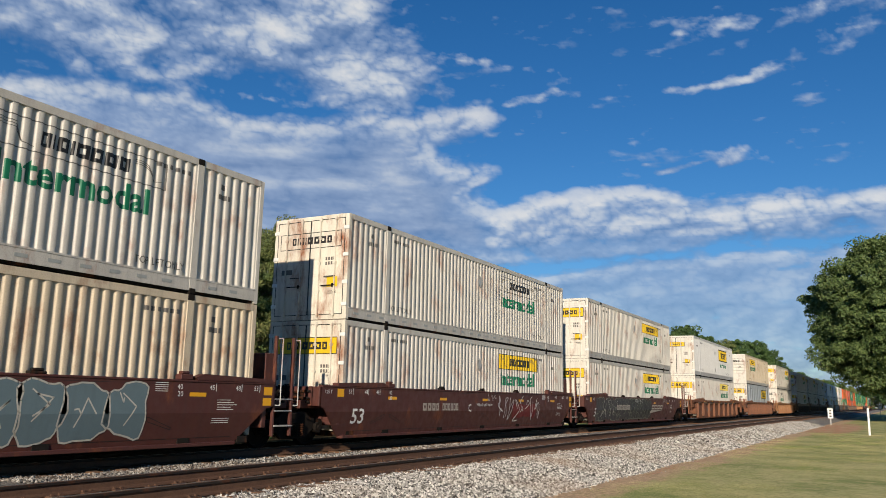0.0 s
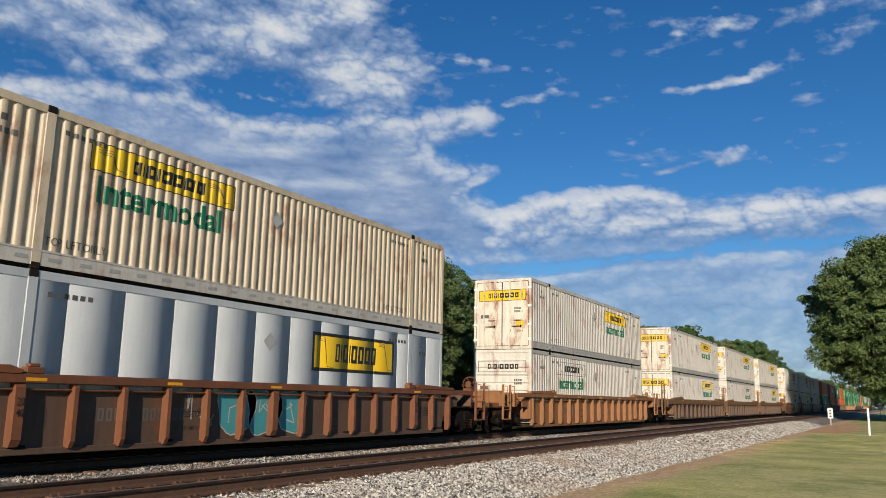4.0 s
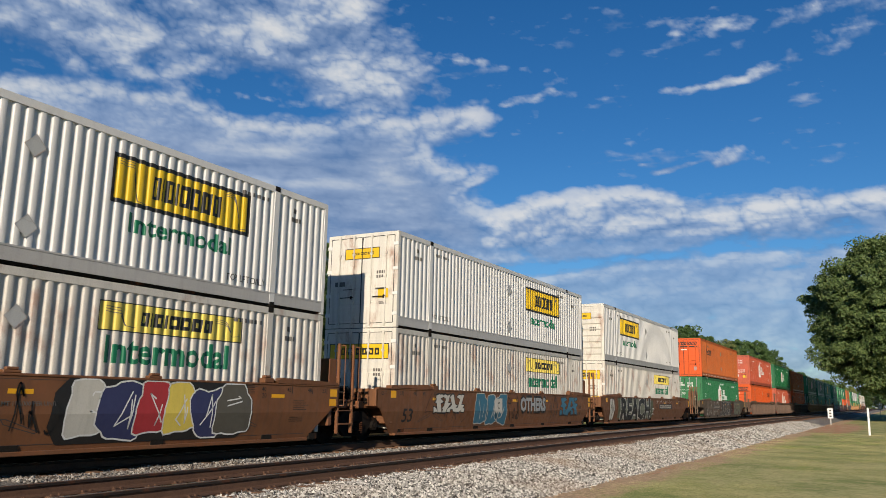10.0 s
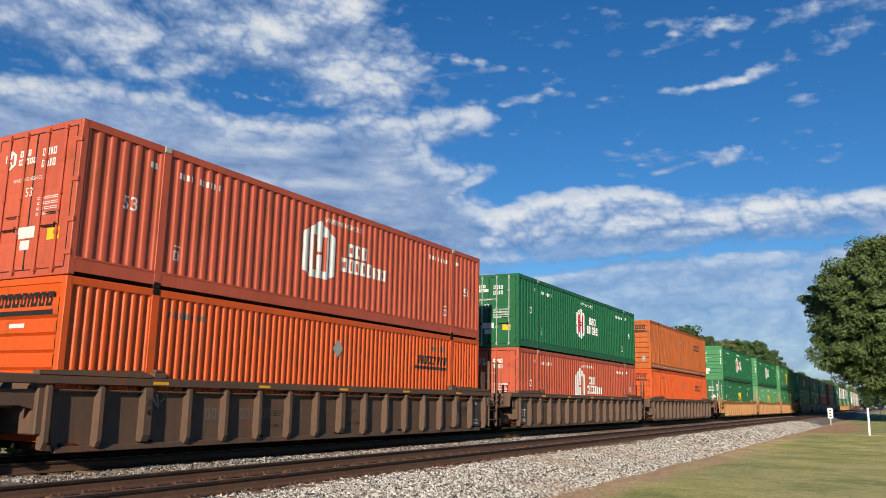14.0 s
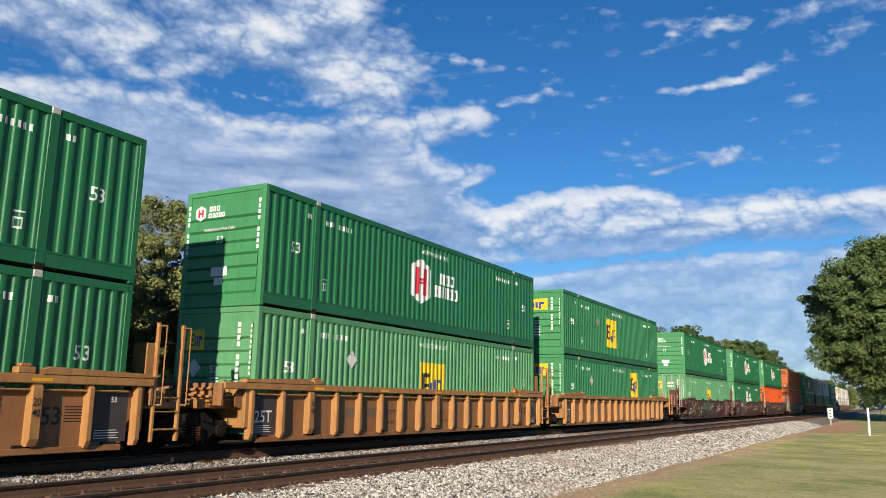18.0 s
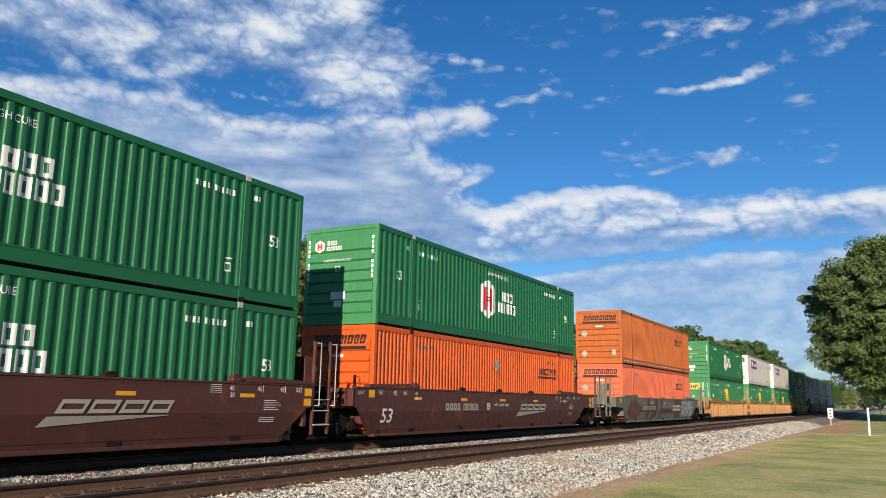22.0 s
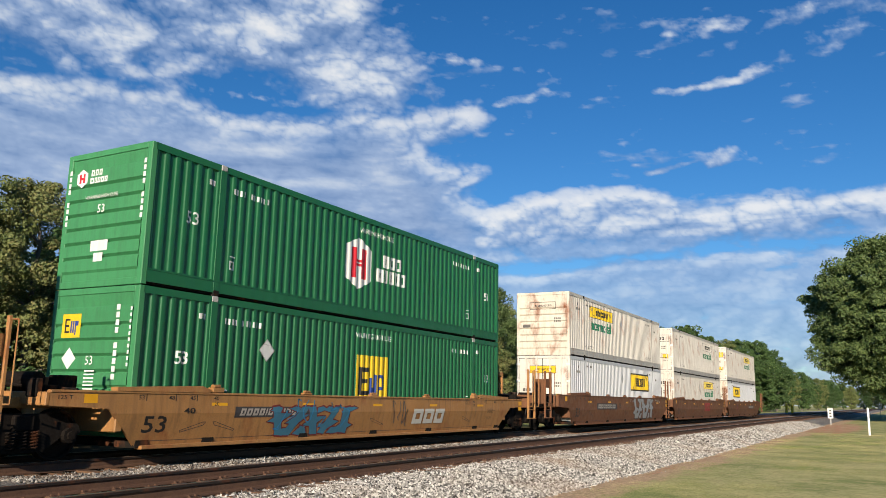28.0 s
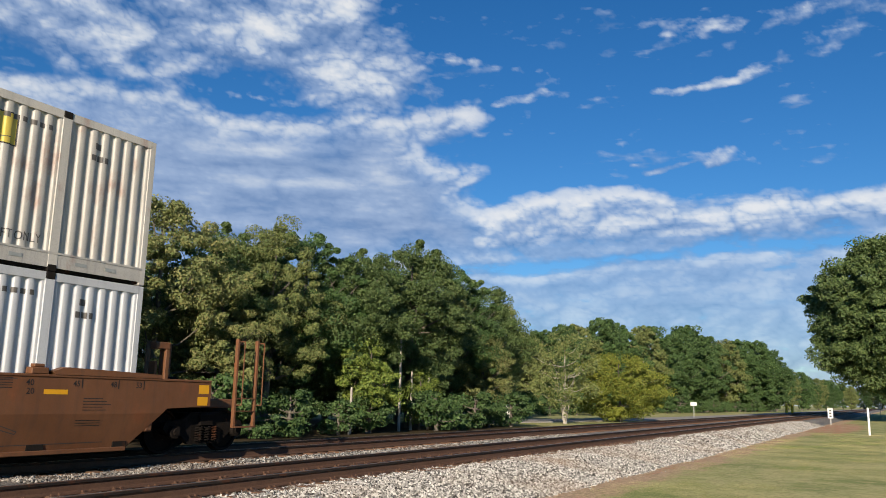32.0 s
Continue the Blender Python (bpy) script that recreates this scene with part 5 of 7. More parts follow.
    for k, (what, a0, a1, mat, *more) in enumerate(art):
        lift = 0.005 + 0.0025 * k
        yy = y if kind == "smooth" else -WY + 0.145
        if what == "piece":
            b0, b1, n, line, slant = more
            back, front = bmesh.new(), bmesh.new()
            for q, pts in enumerate(spray_glyphs(rng, a0, a1, b0, b1, n, slant)):
                art_poly(back, swell(pts, 0.055), 0.00005 * (q % 12))
                art_poly(front, pts, 0.00005 * (q % 12))
            car_art(back, ob, "graffiti_outline", line, yy, lift)["kind"] = "stuff"
            car_art(front, ob, "graffiti_fill", mat, yy, lift + 0.001, "sprayed graffiti shapes")["kind"] = "stuff"
        elif what == "word":
            words, b0, height, line = more
            back, front = bmesh.new(), bmesh.new()
            fit_text(back, words, a0 - 0.06, a1 + 0.06, b0 - 0.05, height + 0.10, 0.075)
            fit_text(front, words, a0, a1, b0, height, 0.048)
            for v in back.verts[:] + front.verts[:]:
                v.co.y = min(1.455, max(0.29, v.co.y))
            car_art(back, ob, "graffiti_outline", line, yy, lift)
            car_art(front, ob, "graffiti_word", mat, yy, lift + 0.001, "large sprayed block letters")
        elif what == "note":
            words, b0, height = more
            bm = bmesh.new()
            fit_text(bm, words, a0, a1, b0, height, 0.008)
            car_art(bm, ob, "lettering", mat, yy, lift)["kind"] = "stuff"
        elif what == "patch":
            bm = bmesh.new()
            art_poly(bm, wobbly(rng, a0, a1, *more))
            car_art(bm, ob, "paint_patch", mat, yy, lift, "uneven sprayed patch")
        elif what == "shape":
            bm = bmesh.new()
            art_poly(bm, rounded(list(more) + [more[0]], 4)[:-1])
            car_art(bm, ob, "paint_shape", mat, yy, lift, "broad brown brush shape")
        elif what == "fuzzy":
            bm = bmesh.new()
            fuzzy_stroke(bm, rng, list(more), 0.16)
            car_art(bm, ob, "spray_stroke", mat, yy, lift, "soft pale yellow spray stroke")["kind"] = "stuff"
        elif what == "blocks":
            b0, b1, slant = more
            bm = bmesh.new()
            w = (a1 - a0) / 3.3
            art_blocks(bm, a0, b0, (w, w, w), b1 - b0, w * 0.15, slant)
            car_art(bm, ob, "side_logo", mat, yy, lift)
        elif what == "bars":
            b0, height = more
            bm = bmesh.new()
            w = (a1 - a0) / 11
            art_blocks(bm, a0, b0, [w * 0.78] * 4 + [w * 0.2] + [w * 0.78] * 6, height, w * 0.22, 0.04)
            car_art(bm, ob, "car_number", mat, yy, lift)["kind"] = "stuff"
        elif what == "flagmark":
            bm = bmesh.new()
            art_blocks(bm, a0, 0.85, (0.56, 0.58, 0.55, 0.52), 0.24, 0.08, 0.15)
            art_poly(bm, [(a0 - 0.29, 0.62), (a0 + 2.48, 0.80), (a0 + 2.48, 0.815), (a0 - 0.12, 0.80)])
            car_art(bm, ob, "side_logo", mat, yy, lift)
        elif what == "bubble":
            f, e = bubble_letters(rng, a0, a1, 0.32, 1.43, max(2, round((a1 - a0) / 0.85)))
            yy = y if kind == "smooth" else -WY + 0.145
            car_art(f, ob, "graffiti_fill", mat, yy, lift, "sprayed graffiti shapes")["kind"] = "stuff"
            car_art(e, ob, "graffiti_outline", "spray_pale" if mat != "spray_pale" else "black", yy, lift + 0.001)
        elif what == "scrawl":
            car_art(tag_scrawl(rng, a0, a1, 0.45, 1.4, max(3, round((a1 - a0) / 0.5)), 0.14 if mat in ("dull_red", "rose") else 0.03), ob, "graffiti_tag", mat, y if kind == "smooth" else -WY + 0.145, lift, "thin sprayed scrawl")["kind"] = "stuff"
        elif what == "multi":
            yy = y if kind == "smooth" else -WY + 0.145
            keys = ("spray_pale", "spray_navy", "spray_red", "lemon", "spray_navy", "spray_grey")
            n = len(keys)
            back = bmesh.new()
            art_poly(back, [(a0 - 0.42, 0.62), (a0 - 0.2, 0.32), (a1 - 0.2, 0.31), (a1 + 0.16, 0.55), (a1 - 0.05, 1.45), (a0 - 0.1, 1.46), (a0 - 0.36, 1.2)])
            car_art(back, ob, "graffiti_shadow", "black", yy, lift)
            for q, mk in enumerate(keys):
                f, e = bubble_letters(rng, a0 + (a1 - a0) * (q - 0.12) / n, a0 + (a1 - a0) * (q + 1.12) / n, 0.34, 1.45, 1)
                car_art(f, ob, "graffiti_fill", mk, yy, lift + 0.001 + 0.0008 * q, "sprayed graffiti shape")["kind"] = "stuff"
                car_art(e, ob, "graffiti_outline", "mark", yy, lift + 0.0014 + 0.0008 * q)
        elif what == "tags":
            n = max(1, round((a1 - a0) / 0.95))
            for q in range(n):
                c = a0 + (a1 - a0) * q / n
                car_art(tag_scrawl(rng, c, c + 0.72, 1.18, 1.42, 4, 0.02), ob, "graffiti_tag", mat, y, lift, "small sprayed tag")["kind"] = "stuff"
        elif what == "plate":
            d = bmesh.new()
            art_rect(d, a0, a1, 0.86, 1.15)
            car_art(d, ob, "number_panel", mat, y, lift, "dark painted panel")
            d = bmesh.new()
            w = (a1 - a0 - 0.3) / 11
            art_blocks(d, a0 + 0.15, 0.91, [w * 0.78] * 4 + [w * 0.2] + [w * 0.78] * 6, 0.19, w * 0.22, 0.05)
            car_art(d, ob, "car_number", "dim_logo", y, lift + 0.002)["kind"] = "stuff"
        elif what == "dots":
            d = bmesh.new()
            for q in range(26):
                a, b = rng.uniform(a0, a1), rng.uniform(0.4, 1.4)
                r = rng.uniform(0.06, 0.12)
                art_poly(d, [(a + r * math.cos(t * 0.7854), b + r * math.sin(t * 0.7854)) for t in range(8)])
            car_art(d, ob, "spray_dots", mat, y, lift, "pale sprayed dots")["kind"] = "stuff"
    return ob


# ---------------------------------------------------------------- the train
TRACK_FAR, TRACK_NEAR = 13.863, 9.405
# place of each container's left end along the line at the start, unit by unit
UNITS = []


def unit(s, kind, paints, left, right, well_label, top, low, art=()):
    UNITS.append((s, kind, paints, left, right, well_label, top, low, art))


JBY = "white corrugated container with a yellow side panel, weathered"
JBO = "off-white corrugated container with an outlined side panel, rust-streaked doors"
JBN = "clean white corrugated container with a black-framed yellow panel"
HUB = "dark green corrugated container with a white hexagon mark"
EMP = "green corrugated container with a yellow square panel"
SCH = "orange corrugated container with black underlined side mark"
MAR = "maroon flat-sided well car with yellow reflectors"
BRN = "brown flat-sided well car with spray graffiti"
RIB = "rusty brown well car with upright side ribs"
OCH = "ochre well car with upright side ribs and dirt"

unit(-2.48, "smooth", ("maroon", "maroon"), True, False, "maroon flat-sided well car with blue-grey graffiti", ("jb_outline", False, JBO, "", None), ("jb_cream", False, "cream corrugated container, plain and dusty", "none", None), [("bubble", -0.9, 5.0, "spray_blue")])
unit(17.06, "smooth", ("maroon", "maroon"), False, False, "maroon flat-sided well car with red and white scrawl", ("jb_outline", False, JBO, "", "rusty_white"), ("jb_yellow", False, JBY, "", "rusty_white"), [("note", -1.26, -1.05, "mark", "C", 0.82, 0.24), ("note", -0.66, 0.56, "mark", "WELL LD LMT 118,500", 1.0, 0.085), ("patch", 2.3, 4.5, "dull_red", 0.55, 1.1), ("tags", 0.2, 0.9, "mark"), ("scrawl", 0.95, 4.8, "mark")])
unit(36.60, "smooth", ("maroon", "maroon"), False, True, "maroon well car covered in black and pale graffiti", ("jb_yellow", False, JBY, "", None), ("jb_yellow", False, JBY, "", None), [("patch", -7.6, 2.4, "slate", 0.30, 1.47), ("piece", -7.3, -2.0, "slate", 0.32, 1.42, 6, "spray_sage", 0.2), ("piece", -1.9, 2.2, "black", 0.36, 1.40, 6, "spray_sage", -0.1), ("bars", -4.35, -1.88, "dim_logo", 0.84, 0.24), ("scrawl", -6.9, -4.2, "spray_pale"), ("tags", -1.0, 0.6, "mark"), ("flagmark", 2.3, 4.5, "dim_logo")])
unit(60.05, "ribbed", ("rustbrown", "rustbrown"), True, True, RIB, ("jb_framed", False, JBN, "", None), ("jb_thin", False, JBY, "", None), [("scrawl", -6.5, -5.4, "spray_pale")])
unit(83.54, "ribbed", ("umber", "rustbrown"), True, True, "rusty brown ribbed well car with teal graffiti", ("jb_cream", True, "cream corrugated container with its ribbed front wall ahead", "yellow", "white"), ("jb_plate", False, "smooth-sided pale grey container with a yellow panel", "", "white"), [("bubble", -1.6, 1.2, "spray_teal"), ("scrawl", -2.6, -1.7, "spray_pale")])
unit(106.98, "ribbed", ("ochre", "ochre"), True, True, OCH, ("jb_yellow", False, JBY, "", "rusty_white"), ("jb_outline", True, "white corrugated container with an outlined panel", "outline", None), [("scrawl", -4.2, -3.3, "spray_pale")])
unit(130.41, "hybrid", ("umber", "tan"), True, False, "dusty brown well car with deep sill and ribs", ("jb_yellow", False, "white corrugated container with rust-stained doors, yellow panel", "", "rusty_white"), ("jb_yellow", False, JBY, "pale", "bright"))
unit(150.03, "hybrid", ("umber", "tan"), False, False, "dusty brown well car with deep sill and ribs", ("jb_yellow", False, JBY, "", "white"), ("jb_outline", False, JBO, "", None))
unit(169.62, "hybrid", ("umber", "tan"), False, True, "dusty brown well car with deep sill and ribs", ("jb_yellow", False, JBY, "", None), ("jb_yellow", False, JBY, "", None), [("scrawl", -3.4, -2.4, "spray_pale")])
unit(193.19, "smooth", ("brown", "brown"), True, False, "brown flat-sided well car with multicoloured graffiti", ("jb_framed", False, JBN, "", None), ("jb_thin", False, JBY, "", None), [("plate", -5.09, -1.84, "slate"), ("note", -1.47, -1.2, "black", "B", 0.92, 0.22), ("multi", 1.0, 5.3, "spray_navy"), ("note", -0.5, 0.7, "faint", "LD LMT 106,000 PER UNIT", 0.98, 0.07), ("scrawl", -0.1, 0.8, "black")])
unit(212.78, "smooth", ("brown", "brown"), False, False, "brown flat-sided well car with white and blue graffiti", ("jb_framed", False, JBN, "", None), ("jb_thin", False, JBY, "", None), [("scrawl", -6.6, -3.9, "clay"), ("piece", -6.0, -4.1, "spray_pale", 0.80, 1.36, 4, "black", 0.1), ("bubble", -3.2, -0.75, "azure"), ("patch", -1.75, -1.12, "spray_pale", 0.72, 1.30), ("note", -1.52, -1.34, "black", "C", 0.90, 0.24), ("scrawl", -0.7, 0.4, "black"), ("word", 0.5, 3.0, "spray_silver", "OTHERS", 0.84, 0.46, "black"), ("scrawl", 3.5, 4.4, "slate"), ("piece", 4.7, 6.7, "azure", 0.64, 1.38, 3, "slate", 0.0)])
unit(232.21, "smooth", ("brown", "brown"), False, True, "brown flat-sided well car with large black graffiti", ("jb_framed", True, "clean white container with ribbed front wall and framed panel", "", "bright"), ("jb_thin", False, JBY, "", None), [("patch", -6.5, 0.4, "spray_moss", 0.32, 1.46), ("patch", -6.2, -0.2, "spray_sage", 0.30, 1.47), ("word", -6.0, -0.25, "black", "REACH", 0.36, 1.04, "spray_pale"), ("bubble", -7.85, -7.2, "spray_pale"), ("note", 1.04, 1.32, "black", "A", 0.94, 0.21), ("plate", 1.73, 4.92, "slate"), ("tags", 1.05, 5.0, "mark"), ("tags", 6.65, 7.6, "mark"), ("note", 0.0, 0.5, "mark", "TIME", 0.84, 0.08), ("note", 0.08, 0.4, "mark", "TO", 0.70, 0.08), ("note", 0.0, 0.55, "mark", "LEAVE!", 0.55, 0.08)])
unit(255.71, "smooth", ("camo", "brown"), True, True, "brown well car with camouflage and pale graffiti", ("amber", False, SCH, "left", "orange"), ("hub_old", False, HUB, "", None), [("piece", -7.7, -2.4, "taupe", 0.32, 1.44, 5, "slate", 0.05), ("dots", -7.4, -2.4, "spray_pale"), ("plate", -5.12, -1.81, "slate"), ("patch", -2.4, -1.8, "clay", 0.32, 1.44), ("piece", -1.85, 2.95, "slate", 0.34, 1.42, 5, "spray_pale", 0.12), ("patch", 3.0, 4.2, "clay", 0.32, 1.42), ("piece", 4.1, 7.4, "spray_sage", 0.36, 1.40, 5, "slate", 0.0), ("scrawl", 2.95, 4.1, "rose")])
unit(279.22, "ribbed", ("umber", "umber"), True, False, "dusty dark brown ribbed well car", ("hub_red", False, "faded red corrugated container with a white house mark", "", None), ("orange", True, SCH, "low", None), [("scrawl", -6.3, -5.6, "spray_pale")])
unit(298.81, "ribbed", ("umber", "umber"), False, False, "dusty dark brown ribbed well car", ("hub", False, HUB, "", None), ("hub_red", False, "faded red corrugated container with a white house mark", "", None))
unit(318.37, "ribbed", ("umber", "umber"), False, True, "dusty dark brown ribbed well car", ("amber", True, SCH, "", None), ("orange", True, SCH, "low", None), [("scrawl", -2.5, -1.5, "spray_pale")])
unit(341.71, "ribbed", ("ochre", "gold"), True, False, OCH, ("hub", True, HUB, "", None), ("emp_dark", False, EMP, "", None))
unit(361.36, "ribbed", ("ochre", "gold"), False, False, OCH, ("hub", True, HUB, "", None), ("emp_mint", True, "pale green corrugated container with a yellow square panel", "", None))
unit(380.91, "ribbed", ("ochre", "gold"), False, True, OCH, ("emp", True, EMP, "tall", None), ("emp", True, EMP, "square", None))
unit(404.57, "smooth", ("maroon", "maroon"), True, False, "maroon flat-sided well car with pink and white graffiti", ("hub", True, HUB, "", None), ("emp_mint", False, "pale green corrugated container with a yellow square panel", "", None), [("fuzzy", -7.1, -6.6, "spray_cream", (-7.0, 1.30), (-6.72, 1.0), (-6.68, 0.75), (-6.95, 0.6)), ("fuzzy", -6.4, -5.7, "spray_cream", (-6.3, 0.7), (-6.35, 1.05), (-6.05, 1.15), (-5.85, 0.95), (-6.0, 0.68), (-5.98, 0.42)), ("fuzzy", -5.5, -4.7, "spray_cream", (-5.4, 1.40), (-5.2, 1.0), (-5.0, 0.82), (-4.8, 0.95)), ("fuzzy", -4.5, -3.7, "spray_cream", (-4.5, 0.35), (-4.35, 0.62), (-4.1, 0.72), (-3.85, 0.6), (-3.8, 0.35)), ("patch", -3.4, -2.9, "spray_green", 0.34, 1.2), ("patch", -2.5, -1.8, "spray_green", 0.5, 1.42), ("patch", -2.9, -0.6, "spray_green", 1.12, 1.36), ("patch", -1.3, -0.5, "spray_green", 0.62, 1.0), ("scrawl", -2.6, 0.8, "dim_logo"), ("scrawl", -5.8, -3.6, "clay"), ("note", -1.16, -0.92, "mark", "A", 0.88, 0.23), ("note", -0.66, 0.56, "mark", "WELL LD LMT 118,500", 1.0, 0.085), ("patch", 1.4, 4.2, "dull_red", 0.84, 1.18), ("flagmark", 1.74, 4.5, "dim_logo"), ("scrawl", 3.2, 4.6, "dull_red"), ("bubble", 5.2, 6.5, "rose")])
unit(424.09, "smooth", ("maroon", "maroon"), False, False, "maroon flat-sided well car with a white scrawl", ("hub", True, HUB, "", None), ("hub", True, HUB, "", None), [("piece", -5.6, -2.8, "maroon", 0.36, 1.42, 4, "spray_pale", 0.15), ("patch", -5.72, -4.9, "spray_pale", 0.98, 1.40), ("note", -1.16, -0.92, "mark", "C", 0.88, 0.23), ("note", -0.66, 0.56, "mark", "WELL LD LMT 118,500", 1.0, 0.085), ("flagmark", 1.66, 4.5, "dim_logo")])
unit(443.60, "smooth", ("maroon", "maroon"), False, True, MAR, ("hub", True, HUB, "", None), ("orange", True, SCH, "low", None), [("note", -1.24, -1.0, "mark", "B", 0.88, 0.23), ("note", -0.66, 0.56, "mark", "WELL LD LMT 118,500", 1.0, 0.085), ("flagmark", 1.58, 4.4, "dim_logo"), ("tags", 6.5, 7.5, "spray_teal")])
unit(467.18, "smooth", ("grey_coat", "brown"), True, True, "brown and grey camouflaged well car with pale graffiti", ("amber", True, "old orange corrugated container with ribbed front wall", "", None), ("salmon", True, "faded salmon-orange corrugated container with ribbed front wall", "low", None), [("shape", -7.9, -5.2, "clay", (-7.9, 0.8), (-7.4, 1.25), (-6.2, 1.32), (-5.4, 1.05), (-5.2, 0.75), (-5.9, 0.42), (-7.2, 0.36)), ("shape", -7.4, -5.6, "rustbrown", (-7.4, 0.7), (-6.8, 0.95), (-6.0, 0.88), (-5.6, 0.66), (-6.3, 0.48), (-7.1, 0.48)), ("shape", -5.3, -1.7, "clay", (-5.3, 1.05), (-3.4, 1.12), (-1.8, 1.10), (-1.8, 0.76), (-3.6, 0.72), (-5.2, 0.76)), ("shape", -4.4, -3.4, "clay", (-4.05, 1.44), (-3.5, 1.44), (-3.45, 0.95), (-3.75, 0.31), (-4.35, 0.31), (-3.9, 0.9)), ("shape", -3.2, -1.5, "clay", (-2.35, 1.44), (-1.55, 1.44), (-1.75, 0.9), (-2.3, 0.31), (-3.1, 0.31), (-2.2, 0.95)), ("shape", -1.4, -0.4, "clay", (-0.9, 1.44), (-0.45, 1.44), (-0.75, 0.9), (-0.9, 0.31), (-1.35, 0.31), (-1.1, 0.9)), ("shape", -0.9, 2.5, "clay", (-0.8, 0.92), (1.0, 0.90), (2.5, 0.86), (2.5, 0.68), (-0.8, 0.62)), ("shape", 2.4, 4.2, "clay", (2.4, 1.44), (4.2, 1.44), (4.1, 0.9), (4.0, 0.31), (2.7, 0.31), (2.55, 0.9)), ("bars", -5.05, -1.95, "dim_logo", 0.82, 0.22), ("blocks", 1.95, 4.05, "spray_pale", 0.76, 1.10, 0.05), ("piece", 4.5, 7.8, "spray_silver", 0.34, 1.42, 6, "spray_navy", 0.1), ("scrawl", 4.6, 7.6, "spray_pale")])
unit(490.58, "ribbed", ("ochre", "gold"), True, False, OCH, ("hub", True, HUB, "", None), ("emp", True, EMP, "tall", None))
unit(510.10, "ribbed", ("ochre", "gold"), False, False, OCH, ("fedex", True, "light grey corrugated container with a purple panel", "", "bright"), ("emp", True, EMP, "tall", None))
unit(529.57, "ribbed", ("ochre", "gold"), False, True, OCH, ("fedex", True, "light grey corrugated container with a purple panel", "", "bright"), ("emp_dark", True, EMP, "", None))
unit(552.94, "smooth", ("gold", "gold"), True, True, "golden low-sided flat well car with bright blue graffiti", ("hub", True, HUB, "", None), ("emp_dark", True, EMP, "", None), [("plate", -5.46, -2.95, "slate"), ("piece", -4.35, -1.1, "azure", 0.32, 1.16, 5, "dull_red", 0.25), ("scrawl", -4.2, -1.2, "spray_sky"), ("note", -6.9, -6.6, "black", "40", 0.98, 0.14), ("blocks", 1.9, 3.75, "spray_pale", 0.54, 1.08, 0.04), ("scrawl", 0.65, 1.6, "faint")])
unit(576.59, "smooth", ("brown", "brown"), True, False, "brown flat-sided well car with silver graffiti", ("jb_yellow", True, "rust-streaked white container with ribbed front wall ahead", "", "rusty_white"), ("jb_cool", False, "cool white corrugated container with a framed yellow panel", "", "bright"), [("plate", -4.91, -1.7, "slate"), ("note", -1.34, -1.05, "black", "B", 0.94, 0.22), ("note", -0.12, 1.2, "faint", "LD LMT 117,900 PER UNIT", 0.98, 0.07), ("tags", 0.5, 1.2, "spray_pale"), ("piece", 1.25, 5.2, "spray_silver", 0.36, 1.44, 5, "black", 0.08), ("tags", 5.4, 6.9, "spray_pale"), ("scrawl", -0.1, 0.9, "tan")])
unit(596.08, "smooth", ("brown", "brown"), False, False, "plain brown flat-sided well car", ("jb_outline", False, JBO, "", "white"), ("jb_outline", False, JBO, "pale", None), [("note", -3.23, -1.74, "black", "LD LMT 117,900 PER UNIT", 0.97, 0.09), ("note", -1.36, -1.12, "black", "C", 0.92, 0.22), ("blocks", 0.62, 2.52, "spray_red", 0.68, 1.28, 0.0), ("patch", -1.6, 1.6, "tan", 1.40, 1.46)])
unit(615.56, "smooth", ("brown", "brown"), False, True, "plain brown flat-sided well car, the last of the train", ("jb_yellow", False, JBY, "pale", "white"), ("jb_cool", False, "cool white corrugated container with a framed yellow panel", "left", "rusty_white"), [("note", -1.34, 0.16, "black", "LD LMT 117,900 PER UNIT", 0.97, 0.09), ("note", 1.08, 1.34, "black", "A", 0.94, 0.21), ("plate", 1.7, 4.88, "slate"), ("scrawl", -4.72, -4.38, "spray_navy"), ("scrawl", -4.72, -4.38, "spray_red")])

# distance that the train has gone, every two seconds
RUN = (0.0, 38.66, 77.34, 116.02, 154.63, 193.22, 231.84, 270.42, 309.01, 347.63, 386.31, 425.13, 464.12, 503.29, 542.56, 581.88, 621.24)
MOVING = []
rng = random.Random(11)
for s, kind, paints, left, right, wl, top, low, art in UNITS:
    x = s + HX
    low_sided = "low-sided" in wl
    car = well_car(kind, paints, left, right, wl, rng, art, low_sided)
    lower = container(low[0], low[1], low[2], style=low[3], end_paint=low[4])
    upper = container(top[0], top[1], top[2], style=top[3], end_paint=top[4])
    ride = 0.04 if low_sided else 0.0
    for ob, z in ((car, 0.0), (lower, 0.352 + ride), (upper, 0.352 + ride + CH + 0.016)):
        MOVING.append((ob, x, z))

